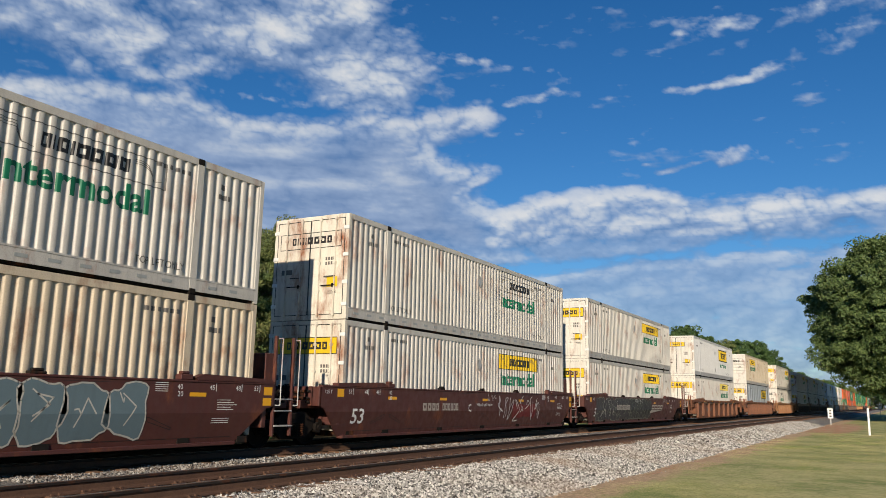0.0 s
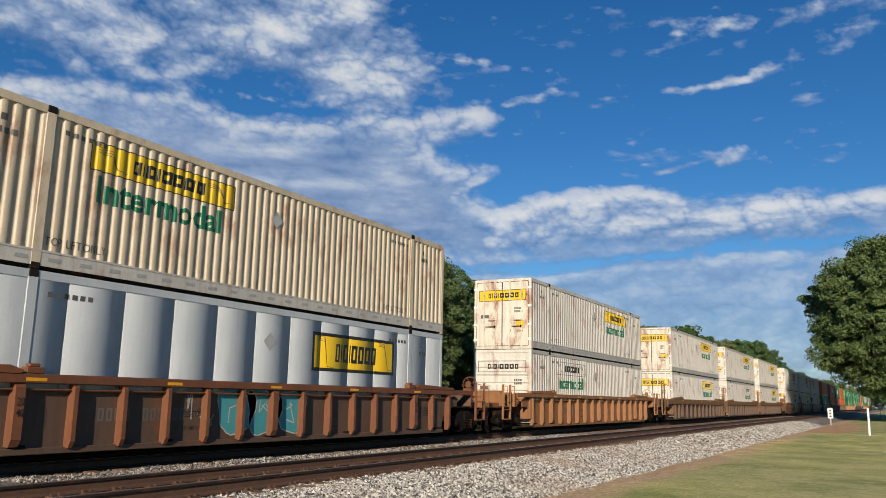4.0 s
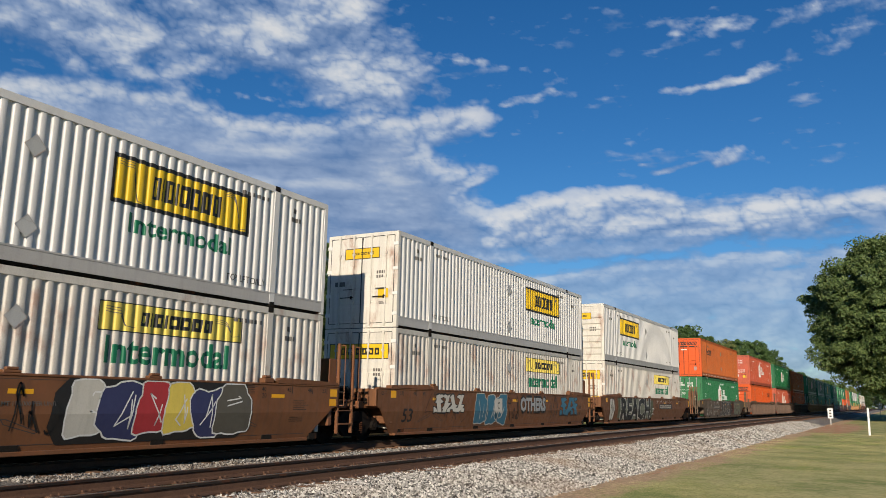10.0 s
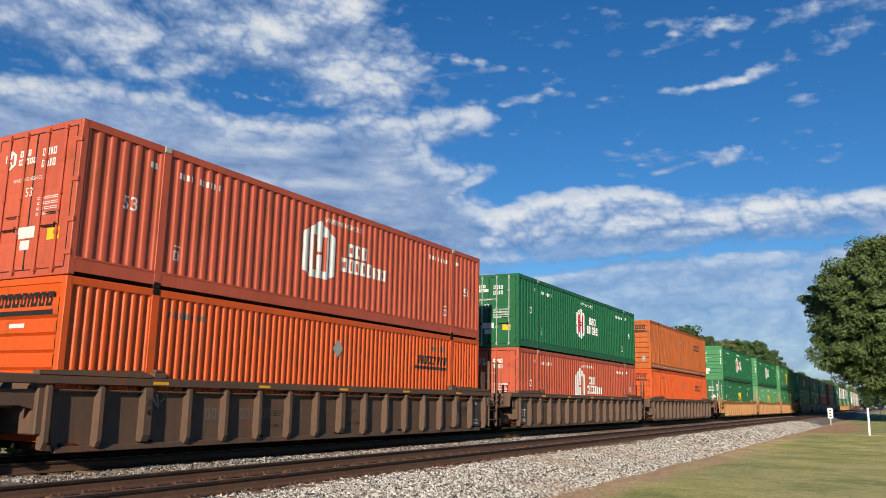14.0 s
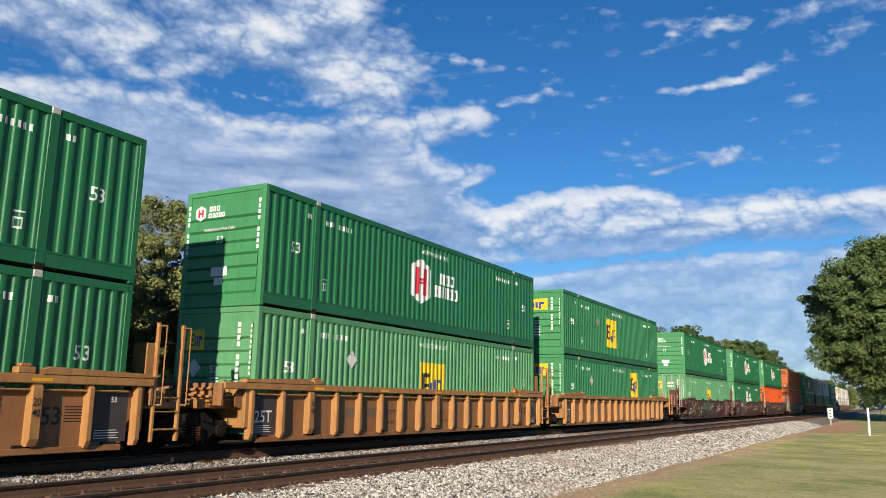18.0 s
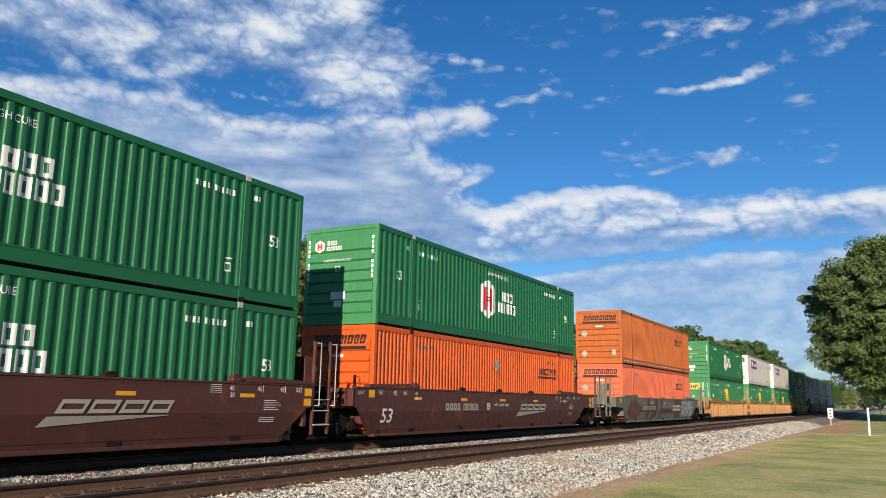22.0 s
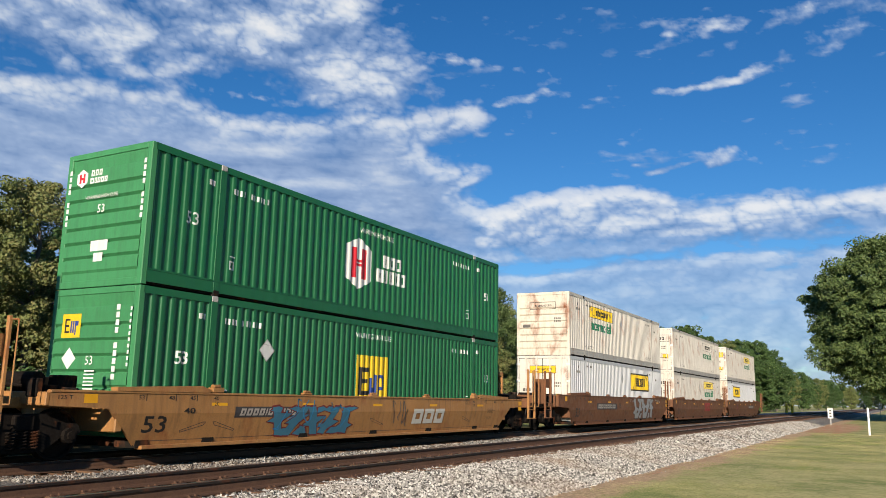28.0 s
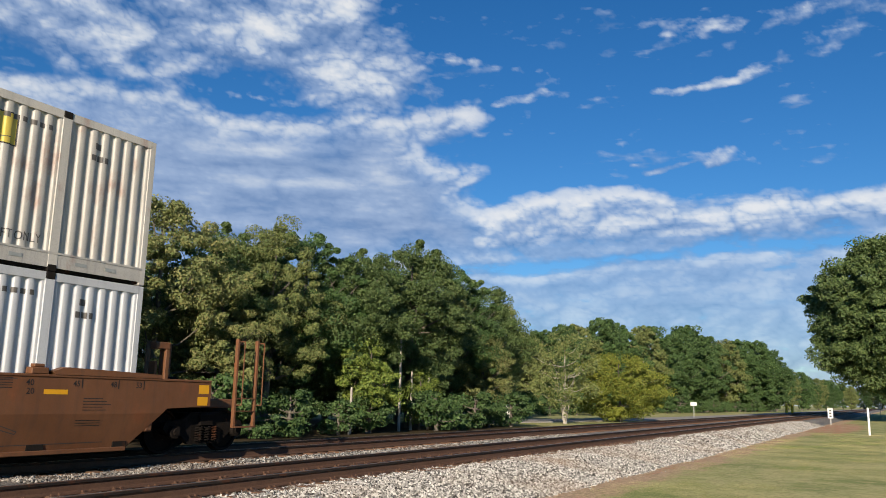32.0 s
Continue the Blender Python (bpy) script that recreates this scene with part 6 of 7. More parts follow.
# ---------------------------------------------------------------- sky with clouds
def lattice_noise(p, seed):
    """Smooth value noise in three dimensions for an array of points."""
    i = np.floor(p).astype(np.int64)
    f = p - i
    f = f * f * (3 - 2 * f)

    def h(dx, dy, dz):
        n = (i[..., 0] + dx) * 374761393 + (i[..., 1] + dy) * 668265263 + (i[..., 2] + dz) * 2147483647 + seed * 1274126177
        n = (n ^ (n >> 13)) * 1274126177
        n = n ^ (n >> 16)
        return (n & 0xFFFF) / 65535.0
    fx, fy, fz = f[..., 0], f[..., 1], f[..., 2]
    def lerp(a, b, t):
        return a + (b - a) * t
    return lerp(lerp(lerp(h(0, 0, 0), h(1, 0, 0), fx), lerp(h(0, 1, 0), h(1, 1, 0), fx), fy), lerp(lerp(h(0, 0, 1), h(1, 0, 1), fx), lerp(h(0, 1, 1), h(1, 1, 1), fx), fy), fz)


def fbm(p, octaves, seed, gain=0.55):
    s, a, t = 0.0, 1.0, 0.0
    c, w = math.cos(0.65), math.sin(0.65)
    for o in range(octaves):
        s = s + a * lattice_noise(p, seed + o)
        t += a
        a *= gain
        p = 2.03 * np.stack([p[..., 0] * c - p[..., 1] * w, p[..., 0] * w + p[..., 1] * c, p[..., 2]], -1) + 1.7
    return s / t


CLOUDS = []


def cloud(az, el, w, h, k, tilt=0.0):
    """A bank of cloud: middle, half sizes and tilt in degrees, weight."""
    CLOUDS.append((az, el, w, h, k, tilt))


# outlines of the great banks, azimuth and elevation in degrees
DECK = [(66, 27), (60, 31), (36.3, 31.5), (35.0, 27.4), (32.6, 25.4), (31.2, 24.0), (32.2, 22.3), (32.4, 20.9), (36.7, 21.5), (40.9, 22.2), (45.0, 22.5), (54.4, 21.4), (60, 21.2), (66, 21.5)]
BANK = [(66, 19.0), (56.1, 19.7), (48.8, 20.2), (45.7, 20.1), (44.4, 19.2), (40.8, 19.3), (36.6, 19.6), (32.4, 20.4), (30.7, 20.8), (26.0, 21.3), (25.8, 20.2), (27.4, 19.5), (30.8, 18.3), (29.7, 17.2), (25.7, 15.9), (26.7, 14.5), (24.4, 13.4), (23.8, 9.5), (40.3, 8.5), (66, 8)]
LINE = [(26, 13.5), (23.8, 13.9), (21.7, 14.7), (19.6, 14.9), (17.6, 14.9), (15.6, 14.6), (12.4, 14.4), (11.9, 13.4), (9.4, 13.5), (6.8, 13.8), (4.3, 13.7), (2.6, 13.4), (0.8, 13.7), (-1.4, 13.7), (-8, 14.2), (-8, 11.4), (-1.2, 11.5), (4.4, 11.8), (11.8, 11.4), (19.7, 11.0), (26, 10.6)]
# thin clouds standing alone
cloud(28.5, 24.1, 4.4, 0.42, 0.7, 5)
cloud(23.5, 23.5, 3, 0.3, 0.6, 6)
cloud(22.6, 21.5, 2, 0.34, 0.86, -11)
cloud(17.5, 21.3, 0.9, 0.2, 0.8)
cloud(9, 21.8, 4.4, 0.34, 0.86, -5)
cloud(6.2, 22.2, 1.8, 0.36, 0.8, -5)
cloud(8.6, 25.3, 2.4, 0.6, 0.8, -3)
cloud(11.9, 25.1, 0.8, 0.24, 0.75)
cloud(2.5, 25.4, 4.6, 0.8, 0.7, -4)
cloud(0, 23.5, 4.8, 0.6, 0.66, -6)
cloud(3, 22.8, 3, 0.4, 0.72, -6)
cloud(-4, 25, 5, 1.2, 0.74, -5)
cloud(12.2, 16.4, 2.3, 0.26, 0.84, -13)
cloud(9.4, 16.8, 1.6, 0.58, 0.92, -4)
cloud(4.8, 17.2, 0.7, 0.3, 0.8)
cloud(14.8, 16.7, 0.6, 0.16, 0.72)
cloud(26.2, 19, 0.8, 0.28, 0.76)
cloud(30.6, 22.4, 2.6, 0.9, 0.66, 20)
cloud(40, 20.6, 8, 0.34, 0.62, 3)
cloud(53, 20.5, 6, 0.36, 0.55, -2)


def inside(A, E, outline):
    """Signed distance to an outline, in degrees of arc, positive inside."""
    best, odd = np.full(A.shape, 1e9), np.zeros(A.shape, bool)
    for (ax, ay), (bx, by) in zip(outline, outline[1:] + outline[:1]):
        dx, dy = bx - ax, by - ay
        t = np.clip(((A - ax) * dx + (E - ay) * dy) / (dx * dx + dy * dy), 0, 1)
        best = np.minimum(best, (A - ax - t * dx) ** 2 * 0.9 + (E - ay - t * dy) ** 2)
        if ay != by:
            odd ^= ((ay > E) != (by > E)) & (A < (E - ay) / dy * dx + ax)
    return np.where(odd, 1, -1) * np.sqrt(best)


def sky_dome():
    az = np.concatenate([np.arange(-10, 68, 0.11), np.arange(68, 350.1, 3.0)])
    el = np.concatenate([np.arange(-1.5, 30, 0.10), np.arange(30.5, 90, 2.5), [90]])
    A, E = np.meshgrid(az, el)
    ra, re = np.radians(A), np.radians(E)
    d = np.stack([np.cos(re) * np.cos(ra), np.cos(re) * np.sin(ra), np.sin(re)], -1)
    P = np.stack([A * 0.9, E * 1.6, A * 0], -1)
    warp = np.stack([fbm(P * 0.22 + 7, 4, 21) - 0.5, fbm(P * 0.22 + 31, 4, 41) - 0.5], -1)
    Aw, Ew = A + warp[..., 0] * 3.0, E + warp[..., 1] * 1.5
    # heaped billows: rounded lumps at three sizes
    puff = 0.0
    for o, (f, w) in enumerate(((0.34, 0.5), (0.8, 0.3), (1.9, 0.2))):
        puff = puff + w * np.sqrt(np.abs(fbm(P * f + 3 + o, 2, 60 + o) - 0.5) * 4.5)
    soft = fbm(P * 0.30 + 11, 5, 3, 0.48) - 0.5
    fine = fbm(P * 1.3 + 2, 4, 17, 0.6) - 0.5
    drawn = fbm(np.stack([(A + E * 0.8) * 0.22, (E - A * 0.10) * 2.6, A * 0], -1), 5, 13, 0.6) - 0.5
    flat = fbm(np.stack([(A + E * 0.5) * 0.22, E * 1.0, A * 0], -1) + 5, 6, 33, 0.6) - 0.5
    deck = np.clip(inside(Aw, Ew, DECK) / 1.6, -1.5, 1) * 0.38 + 0.10 + soft * 1.25 + fine * 0.22 + drawn * 0.2 + (puff - 0.62) * 0.38 + 0.06
    bank = edge = inside(Aw, Ew, BANK)
    deep = np.clip((bank - 0.5) / 2.2, 0, 1)
    calm = 1 - 0.70 * deep
    bank = np.clip(bank / 0.55, -2, 1) * 0.28 + np.clip((bank - 0.4) / 3, 0, 1) * 0.34 + (puff - 0.62) * 0.30 * calm + soft * 0.30 + 0.17 + fine * 0.16 * calm + flat * 0.34 - np.clip((14 - E) / 8, 0, 1) * 0.20
    line = brow = inside(Aw, Ew, LINE)
    line = np.clip(line / 0.40, -2, 1) * 0.30 + (puff - 0.62) * 0.40 + fine * 0.26 + flat * 0.2 + 0.26
    veil = np.minimum(np.clip((12.6 - E) / 2.0, -1, 1), np.clip((E + 1.0) / 1.5, 0, 1)) * 0.36 + flat * 1.2 + fine * 0.45 + 0.16 - 0.55 * np.exp(-((E - 10.4 - np.clip(A - 12, 0, 9) * -0.12) / 0.55) ** 2)
    veil = np.minimum(veil, 0.28 + veil * 0.16)
    dens = np.maximum(np.maximum(deck, bank), np.maximum(line, veil))
    for a0, e0, w, h, k, tilt in CLOUDS:
        c, s = math.cos(radians(tilt)), math.sin(radians(tilt))
        da = (A + warp[..., 0] * 1.2 - a0) * np.cos(re)
        de = E + warp[..., 1] * 0.7 - e0
        x, y = (da * c + de * s) / w, (-da * s + de * c) / h
        dens = np.maximum(dens, k * 0.94 * np.exp(-(x * x + y * y) * 0.5) - 0.46 + fine * 0.80 + drawn * 0.30 + soft * 0.2)
    q = d / (np.maximum(d[..., 2:], 0) + 0.16)
    out = np.clip((np.abs(A - 28) - 38) / 10, 0, 1)
    out = np.maximum(out, np.clip((E - 30) / 4, 0, 1))
    dens = dens * (1 - out) + out * ((fbm(q * 1.3 + 3, 4, 5) - 0.68) * 2.2 + (fbm(q * 5.0, 5, 3, 0.6) - 0.5) * 1.6)
    away = np.degrees(np.arccos(np.clip(d @ np.array(SUN_FROM), -1, 1)))
    dens = np.where(away < 35, -0.6, dens)
    up = np.roll(dens, -7, axis=0)
    up[-7:] = dens[-7:]
    lit = np.clip(0.43 + (dens - up) * 0.70 + ((puff - 0.62) * 0.50 + soft * 0.4) * calm + flat * 0.5 * deep - deep * 0.26, 0, 1)
    rim = np.clip(1 - np.abs(edge - 0.45) / 1.1, 0, 1) * np.clip((39 - A) / 7, 0, 1) + np.clip(1 - np.abs(brow - 0.5) / 0.9, 0, 1) * (E > 12.4)
    lit = np.clip(lit + 0.20 * rim * (0.5 + puff) - 0.07 * np.clip((E - 21) / 1.5, 0, 1), 0, 1)
    nr, nc = A.shape
    idx = np.arange(nr * nc).reshape(nr, nc)
    quads = np.stack([idx[:-1, :-1], idx[:-1, 1:], idx[1:, 1:], idx[1:, :-1]], -1).reshape(-1, 4)
    wrap = np.stack([idx[:-1, -1], idx[:-1, 0], idx[1:, 0], idx[1:, -1]], -1)
    quads = np.concatenate([quads, wrap])
    me = grid_mesh("cloud_dome", (d * 4000.0).reshape(-1, 3), quads)
    for name, val in (("vapour", dens), ("lit", lit)):
        at = me.attributes.new(name, "FLOAT", "POINT")
        at.data.foreach_set("value", val.reshape(-1).astype(np.float32))
    return me


def grid_mesh(name, verts, quads, smooth=True):
    me = bpy.data.meshes.new(name)
    n = quads.shape[1]
    me.vertices.add(len(verts))
    me.vertices.foreach_set("co", np.ascontiguousarray(verts, dtype=np.float32).ravel())
    me.loops.add(quads.size)
    me.loops.foreach_set("vertex_index", np.ascontiguousarray(quads, dtype=np.int32).ravel())
    me.polygons.add(len(quads))
    me.polygons.foreach_set("loop_start", np.arange(0, quads.size, n, dtype=np.int32))
    me.polygons.foreach_set("use_smooth", np.full(len(quads), smooth))
    me.update(calc_edges=True)
    return me


def cloud_mat():
    n = Nodes("cloud_vapour")
    a1, a2 = n.t.nodes.new("ShaderNodeAttribute"), n.t.nodes.new("ShaderNodeAttribute")
    a1.attribute_name, a2.attribute_name = "vapour", "lit"
    fine = n.math("MULTIPLY_ADD", n.noise(0.010, 8, 0.62), 0.15, -0.075)
    dens = n.math("ADD", a1.outputs["Fac"], fine)
    alpha = n.ramp(dens, [(0.0, 0.0), (0.12, 0.26), (0.34, 0.68), (0.75, 0.92)])
    tone = n.math("MULTIPLY_ADD", dens, 0.34, n.math("MULTIPLY", a2.outputs["Fac"], 0.75))
    col = n.ramp(tone, [(0.15, (0.17, 0.29, 0.54)), (0.48, (0.385, 0.51, 0.75)), (0.72, (0.70, 0.78, 0.90)), (0.98, (0.98, 0.99, 1.0))])
    em = n.t.nodes.new("ShaderNodeEmission")
    n.link(col, em.inputs[0])
    em.inputs[1].default_value = CLOUD_GLOW
    tr = n.t.nodes.new("ShaderNodeBsdfTransparent")
    mx = n.t.nodes.new("ShaderNodeMixShader")
    n.link(alpha, mx.inputs[0])
    n.link(tr.outputs[0], mx.inputs[1])
    n.link(em.outputs[0], mx.inputs[2])
    n.link(mx.outputs[0], n.out.inputs[0])
    return n.m


CLOUD_GLOW = 0.59
dome_mesh = sky_dome()
dome_mesh.materials.append(cloud_mat())
dome = tagged(new("backdrop_clouds", dome_mesh), "drifting white and grey clouds in a blue sky", "sky", kind="structure")

# ---------------------------------------------------------------- ground and railway
GROUND = -0.52


def bed_z(y):
    return np.interp(y, (5.5, 7.3, 8.0, 8.25, 10.6, 10.9, 12.4, 12.7, 15.1, 16.0, 17.9), (GROUND - 0.06, -0.215, -0.205, -0.235, -0.235, -0.205, -0.205, -0.235, -0.235, -0.215, GROUND - 0.06))


def ground_sheet():
    xs = np.concatenate([[-3800, -900, -300, -100], np.arange(-40, 140, 2.0), [160, 200, 260, 340, 450, 700, 1200, 2200, 3800]])
    ys = np.concatenate([[-3800, -900, -300, -100, -50], np.arange(-30, 40, 1.0), [44, 50, 60, 80, 120, 200, 400, 1000, 3800]])
    X, Y = np.meshgrid(xs, ys)
    Z = GROUND + (fbm(np.stack([X * 0.11, Y * 0.16, X * 0], -1), 3, 77) - 0.5) * 0.03
    Z = np.where((Y > 6.5) & (Y < 17.5), GROUND - 0.10, Z)
    nr, nc = X.shape
    idx = np.arange(nr * nc).reshape(nr, nc)
    quads = np.stack([idx[:-1, :-1], idx[:-1, 1:], idx[1:, 1:], idx[1:, :-1]], -1).reshape(-1, 4)
    return grid_mesh("ground", np.stack([X, Y, Z], -1).reshape(-1, 3), quads)


me = ground_sheet()
me.materials.append(M["ground"])
tagged(new("ground", me), "mown autumn grass with bare clay beside the railway", "ground", kind="structure")

# ballast bed: one strip with a shoulder on both sides
xs = np.concatenate([[-400, -120, -40, -10], np.arange(0, 80, 0.5), [90, 110, 150, 220, 330, 500, 900, 1500]])
ys = np.array([5.2, 5.6, 6.0, 6.5, 7.0, 7.35, 8.0, 8.6, 9.4, 10.2, 11, 11.7, 12.4, 13, 13.9, 14.7, 15.4, 16.0, 16.6, 17.3, 18.2])
X, Y = np.meshgrid(xs, ys)
Z = bed_z(Y) + (fbm(np.stack([X * 0.9, Y * 1.5, X * 0], -1), 3, 8) - 0.5) * 0.07
nr, nc = X.shape
idx = np.arange(nr * nc).reshape(nr, nc)
me = grid_mesh("ballast_bed", np.stack([X, Y, Z], -1).reshape(-1, 3), np.stack([idx[:-1, :-1], idx[:-1, 1:], idx[1:, 1:], idx[1:, :-1]], -1).reshape(-1, 4))
me.materials.append(M["bed"])
tagged(new("ballast_bed", me), "pale crushed-stone railway ballast", "ballast", kind="structure")


def stones(name, n, x0, x1, y0, y1, size, seed, mat="stone"):
    """Loose crushed stones, each a knocked-about block."""
    r = np.random.RandomState(seed)
    x = x0 + (x1 - x0) * r.rand(n) ** 1.25
    y = y0 + (y1 - y0) * r.rand(n)
    keep = np.ones(n, bool)
    for c in (TRACK_NEAR, TRACK_FAR):
        for g in (-0.7535, 0.7535):
            keep &= np.abs(y - c - g) > 0.12
    keep &= (np.abs(y - TRACK_NEAR) > 0.7) | (r.rand(n) < 0.3)
    edge = 5.55 + 0.6 * fbm(np.stack([x * 0.5, x * 0 + 3, x * 0], -1), 3, 19)
    keep &= y > edge - 0.1 - 0.5 * r.rand(n) ** 3
    x, y = x[keep], y[keep]
    n = len(x)
    z = bed_z(y) + r.rand(n) * 0.02 - np.where(np.abs(y - TRACK_NEAR) < 0.75, 0.03, 0.0) + (fbm(np.stack([x * 0.9, y * 1.5, x * 0], -1), 3, 8) - 0.5) * 0.07
    core = np.array([(-1, 0, 0), (1, 0, 0), (0, -1, 0), (0, 1, 0), (0, 0, -1), (0, 0, 1)], float) * 0.62
    q = np.array([(0, 4, 3), (3, 4, 1), (1, 4, 2), (2, 4, 0), (3, 5, 0), (1, 5, 3), (2, 5, 1), (0, 5, 2)])
    v = core[None] + r.uniform(-0.24, 0.24, (n, 6, 3))
    s = size * r.uniform(0.55, 1.35, (n, 1, 1)) * r.uniform(0.6, 1.2, (n, 1, 3))
    v = v * s
    ang = r.uniform(0, 6.28, (n, 3))
    for k, (i, j) in enumerate(((1, 2), (0, 2), (0, 1))):
        c, sn = np.cos(ang[:, k])[:, None], np.sin(ang[:, k])[:, None]
        a, b = v[..., i].copy(), v[..., j].copy()
        v[..., i], v[..., j] = a * c - b * sn, a * sn + b * c
    v += np.stack([x, y, z], -1)[:, None]
    me = grid_mesh(name, v.reshape(-1, 3), (q[None] + (np.arange(n) * 6)[:, None, None]).reshape(-1, 3), False)
    me.materials.append(M[mat])
    return tagged(new(name, me), "loose crushed grey stones of the track bed", "ballast stones", kind="stuff")


stones("ballast_stones", 82000, 7.5, 30.0, 5.2, 8.75, 0.050, 1)
stones("ballast_stones", 30000, 8.0, 34.0, 8.75, 13.4, 0.052, 2, "dirty_stone")
stones("ballast_stones", 30000, 29.5, 80.0, 5.2, 8.7, 0.07, 3)
stones("ballast_stones", 9000, 16.0, 60.0, 13.3, 17.2, 0.07, 4, "dirty_stone")


def rail_mesh():
    prof = [(-0.075, -0.185), (0.075, -0.185), (0.075, -0.172), (0.02, -0.158), (0.009, -0.14), (0.009, -0.05), (0.036, -0.035), (0.036, -0.006), (0.03, 0.0), (-0.03, 0.0), (-0.036, -0.006), (-0.036, -0.035), (-0.009, -0.05), (-0.009, -0.14), (-0.02, -0.158), (-0.075, -0.172)]
    bm = bmesh.new()
    a = [bm.verts.new((-300, y, z)) for y, z in prof]
    b = [bm.verts.new((1500, y, z)) for y, z in prof]
    for i in range(len(prof)):
        j = (i + 1) % len(prof)
        bm.faces.new((a[j], a[i], b[i], b[j]))
    bmesh.ops.recalc_face_normals(bm, faces=bm.faces)
    return bm


def rail_top():
    n = Nodes("polished_rail_head")
    col = n.mix(n.noise(4, 4, 0.6, n.mapped((0.4, 40, 1))), (0.16, 0.14, 0.125), (0.32, 0.30, 0.28))
    return n.done(col, 0.38, 0.85, 0.5)


M["head"] = rail_top()
rail_me = to_mesh("rail", rail_mesh(), M["rail"])
head_me = to_mesh("running_surface", boxes((-300, 1500, -0.026, 0.026, 0.0, 0.002)), M["head"])
M["flank"] = paint("oiled_rail_head", (0.022, 0.016, 0.013), 0.4, 0.1, 0.6, 0.1, 0.2)
flank_me = to_mesh("rail_head", boxes((-300, 1500, -0.0385, 0.0385, -0.046, -0.003), bev=0.006), M["flank"])
for name, c in (("near_track", TRACK_NEAR), ("far_track", TRACK_FAR)):
    tr = tagged(new(name), "pair of rusty steel rails on timber ties", "railway track", kind="structure")
    tr.location = (0, c, 0)
    for g in (-0.7535, 0.7535):
        r = link_mesh("rail", rail_me, tr)
        r.location = (0, g, 0)
        link_mesh("running_surface", head_me, r, "worn bright top of the rail")
        link_mesh("rail_head", flank_me, r, "dark greasy rail head")

# ---------------------------------------------------------------- trees
def leaf_cloud(r, centres, radii, per, size):
    """Leaves as small folded diamonds scattered in clumps."""
    n = len(centres) * per
    c = np.repeat(centres, per, 0)
    rad = np.repeat(radii, per)[:, None]
    d = r.normal(size=(n, 3))
    d /= np.linalg.norm(d, axis=1)[:, None]
    p = c + d * rad * (0.5 + 0.5 * r.rand(n, 1) ** 0.6) * np.array([1, 1, 0.70])
    nrm = d * 0.85 + r.normal(size=(n, 3)) * 0.48 + np.array([0, 0, 0.28])
    nrm /= np.linalg.norm(nrm, axis=1)[:, None]
    t = np.cross(nrm, r.normal(size=(n, 3)))
    t /= np.linalg.norm(t, axis=1)[:, None]
    b = np.cross(nrm, t)
    s = size * r.uniform(0.6, 1.35, (n, 1))
    v = np.stack([p - t * s, p + b * s * 0.62 + nrm * s * 0.2, p + t * s, p - b * s * 0.62 + nrm * s * 0.2], 1)
    return v.reshape(-1, 3), np.arange(n * 4).reshape(-1, 4)


def tree(name, label, seed, h, w, low, leaf, bark, clumps, per, size, lean=0.0, category="tree", squash=1.0, clump_r=0.13):
    """h, w: height and crown width; low: height of the crown's foot."""
    r = np.random.RandomState(seed)
    ob = tagged(new(name), label, category)
    cents, rads = [], []
    mid = (h + low) / 2
    while len(cents) < clumps:
        d = r.normal(size=3)
        d /= np.linalg.norm(d)
        k = 0.66 + 0.34 * r.rand() ** 0.6 if r.rand() < 0.78 else 0.7 * r.rand() ** 0.4
        round_ = math.atan2(d[1], d[0])
        bulge = 1 + 0.13 * math.sin(3 * round_ + seed) + 0.09 * math.sin(5 * round_ + 4 * d[2] + seed) + 0.08 * math.sin(6 * d[2] + seed * 2)
        p = np.array([d[0] * w / 2 * k * bulge, d[1] * w / 2 * k * bulge, d[2] * (h - low) / 2 * k])
        p[2] += mid
        top = (p[2] - low) / (h - low)
        p[:2] *= min(1.0, 1.25 - 0.55 * max(0.0, top) ** 1.5 * squash)
        p[0] += lean * p[2]
        cents.append(p)
        rads.append(clump_r * w * r.choice((0.55, 0.8, 1.0, 1.5)) * r.uniform(0.85, 1.2))
    v, q = leaf_cloud(r, np.array(cents), np.array(rads), per, size)
    v[:, 2] = np.maximum(v[:, 2], 0.05)
    me = grid_mesh("crown", v, q, False)
    me.materials.append(M[leaf])
    link_mesh("crown", me, ob)
    bm = bmesh.new()
    tr = max(0.10, h * 0.018)
    z, p, rad = 0.0, Vector((0, 0, -0.15)), tr * 1.35
    pts = [p]
    steps = 7
    for i in range(1, steps + 1):
        nz = h * 0.86 * i / steps
        q2 = Vector((lean * nz + r.uniform(-0.03, 0.03) * h * 0.3, r.uniform(-0.03, 0.03) * h * 0.3, nz))
        r2 = tr * (1 - 0.85 * i / steps) + 0.02
        rod(bm, p, q2, rad, 8, r2)
        p, rad = q2, r2
        pts.append(p)
    for i in r.choice(len(cents), min(len(cents), 22), replace=False):
        c = Vector(cents[i])
        base = min(pts, key=lambda a: (a - c).length + abs(a.z - c.z * 0.72))
        m2 = (base + c) / 2 + Vector((0, 0, -0.04 * h))
        rod(bm, base, m2, tr * 0.34, 6, tr * 0.22)
        rod(bm, m2, c, tr * 0.22, 5, tr * 0.06)
    link_mesh("trunk", to_mesh("trunk", bm, M[bark]), ob)
    return ob


def set_tree(proto, x, y, scale, turn, label="", z=GROUND):
    t = copy_thing(proto, pose(x, y, z, 0, 0, turn) @ Matrix.Diagonal((scale, scale, scale, 1)))
    if label:
        t["label"] = label
    return t


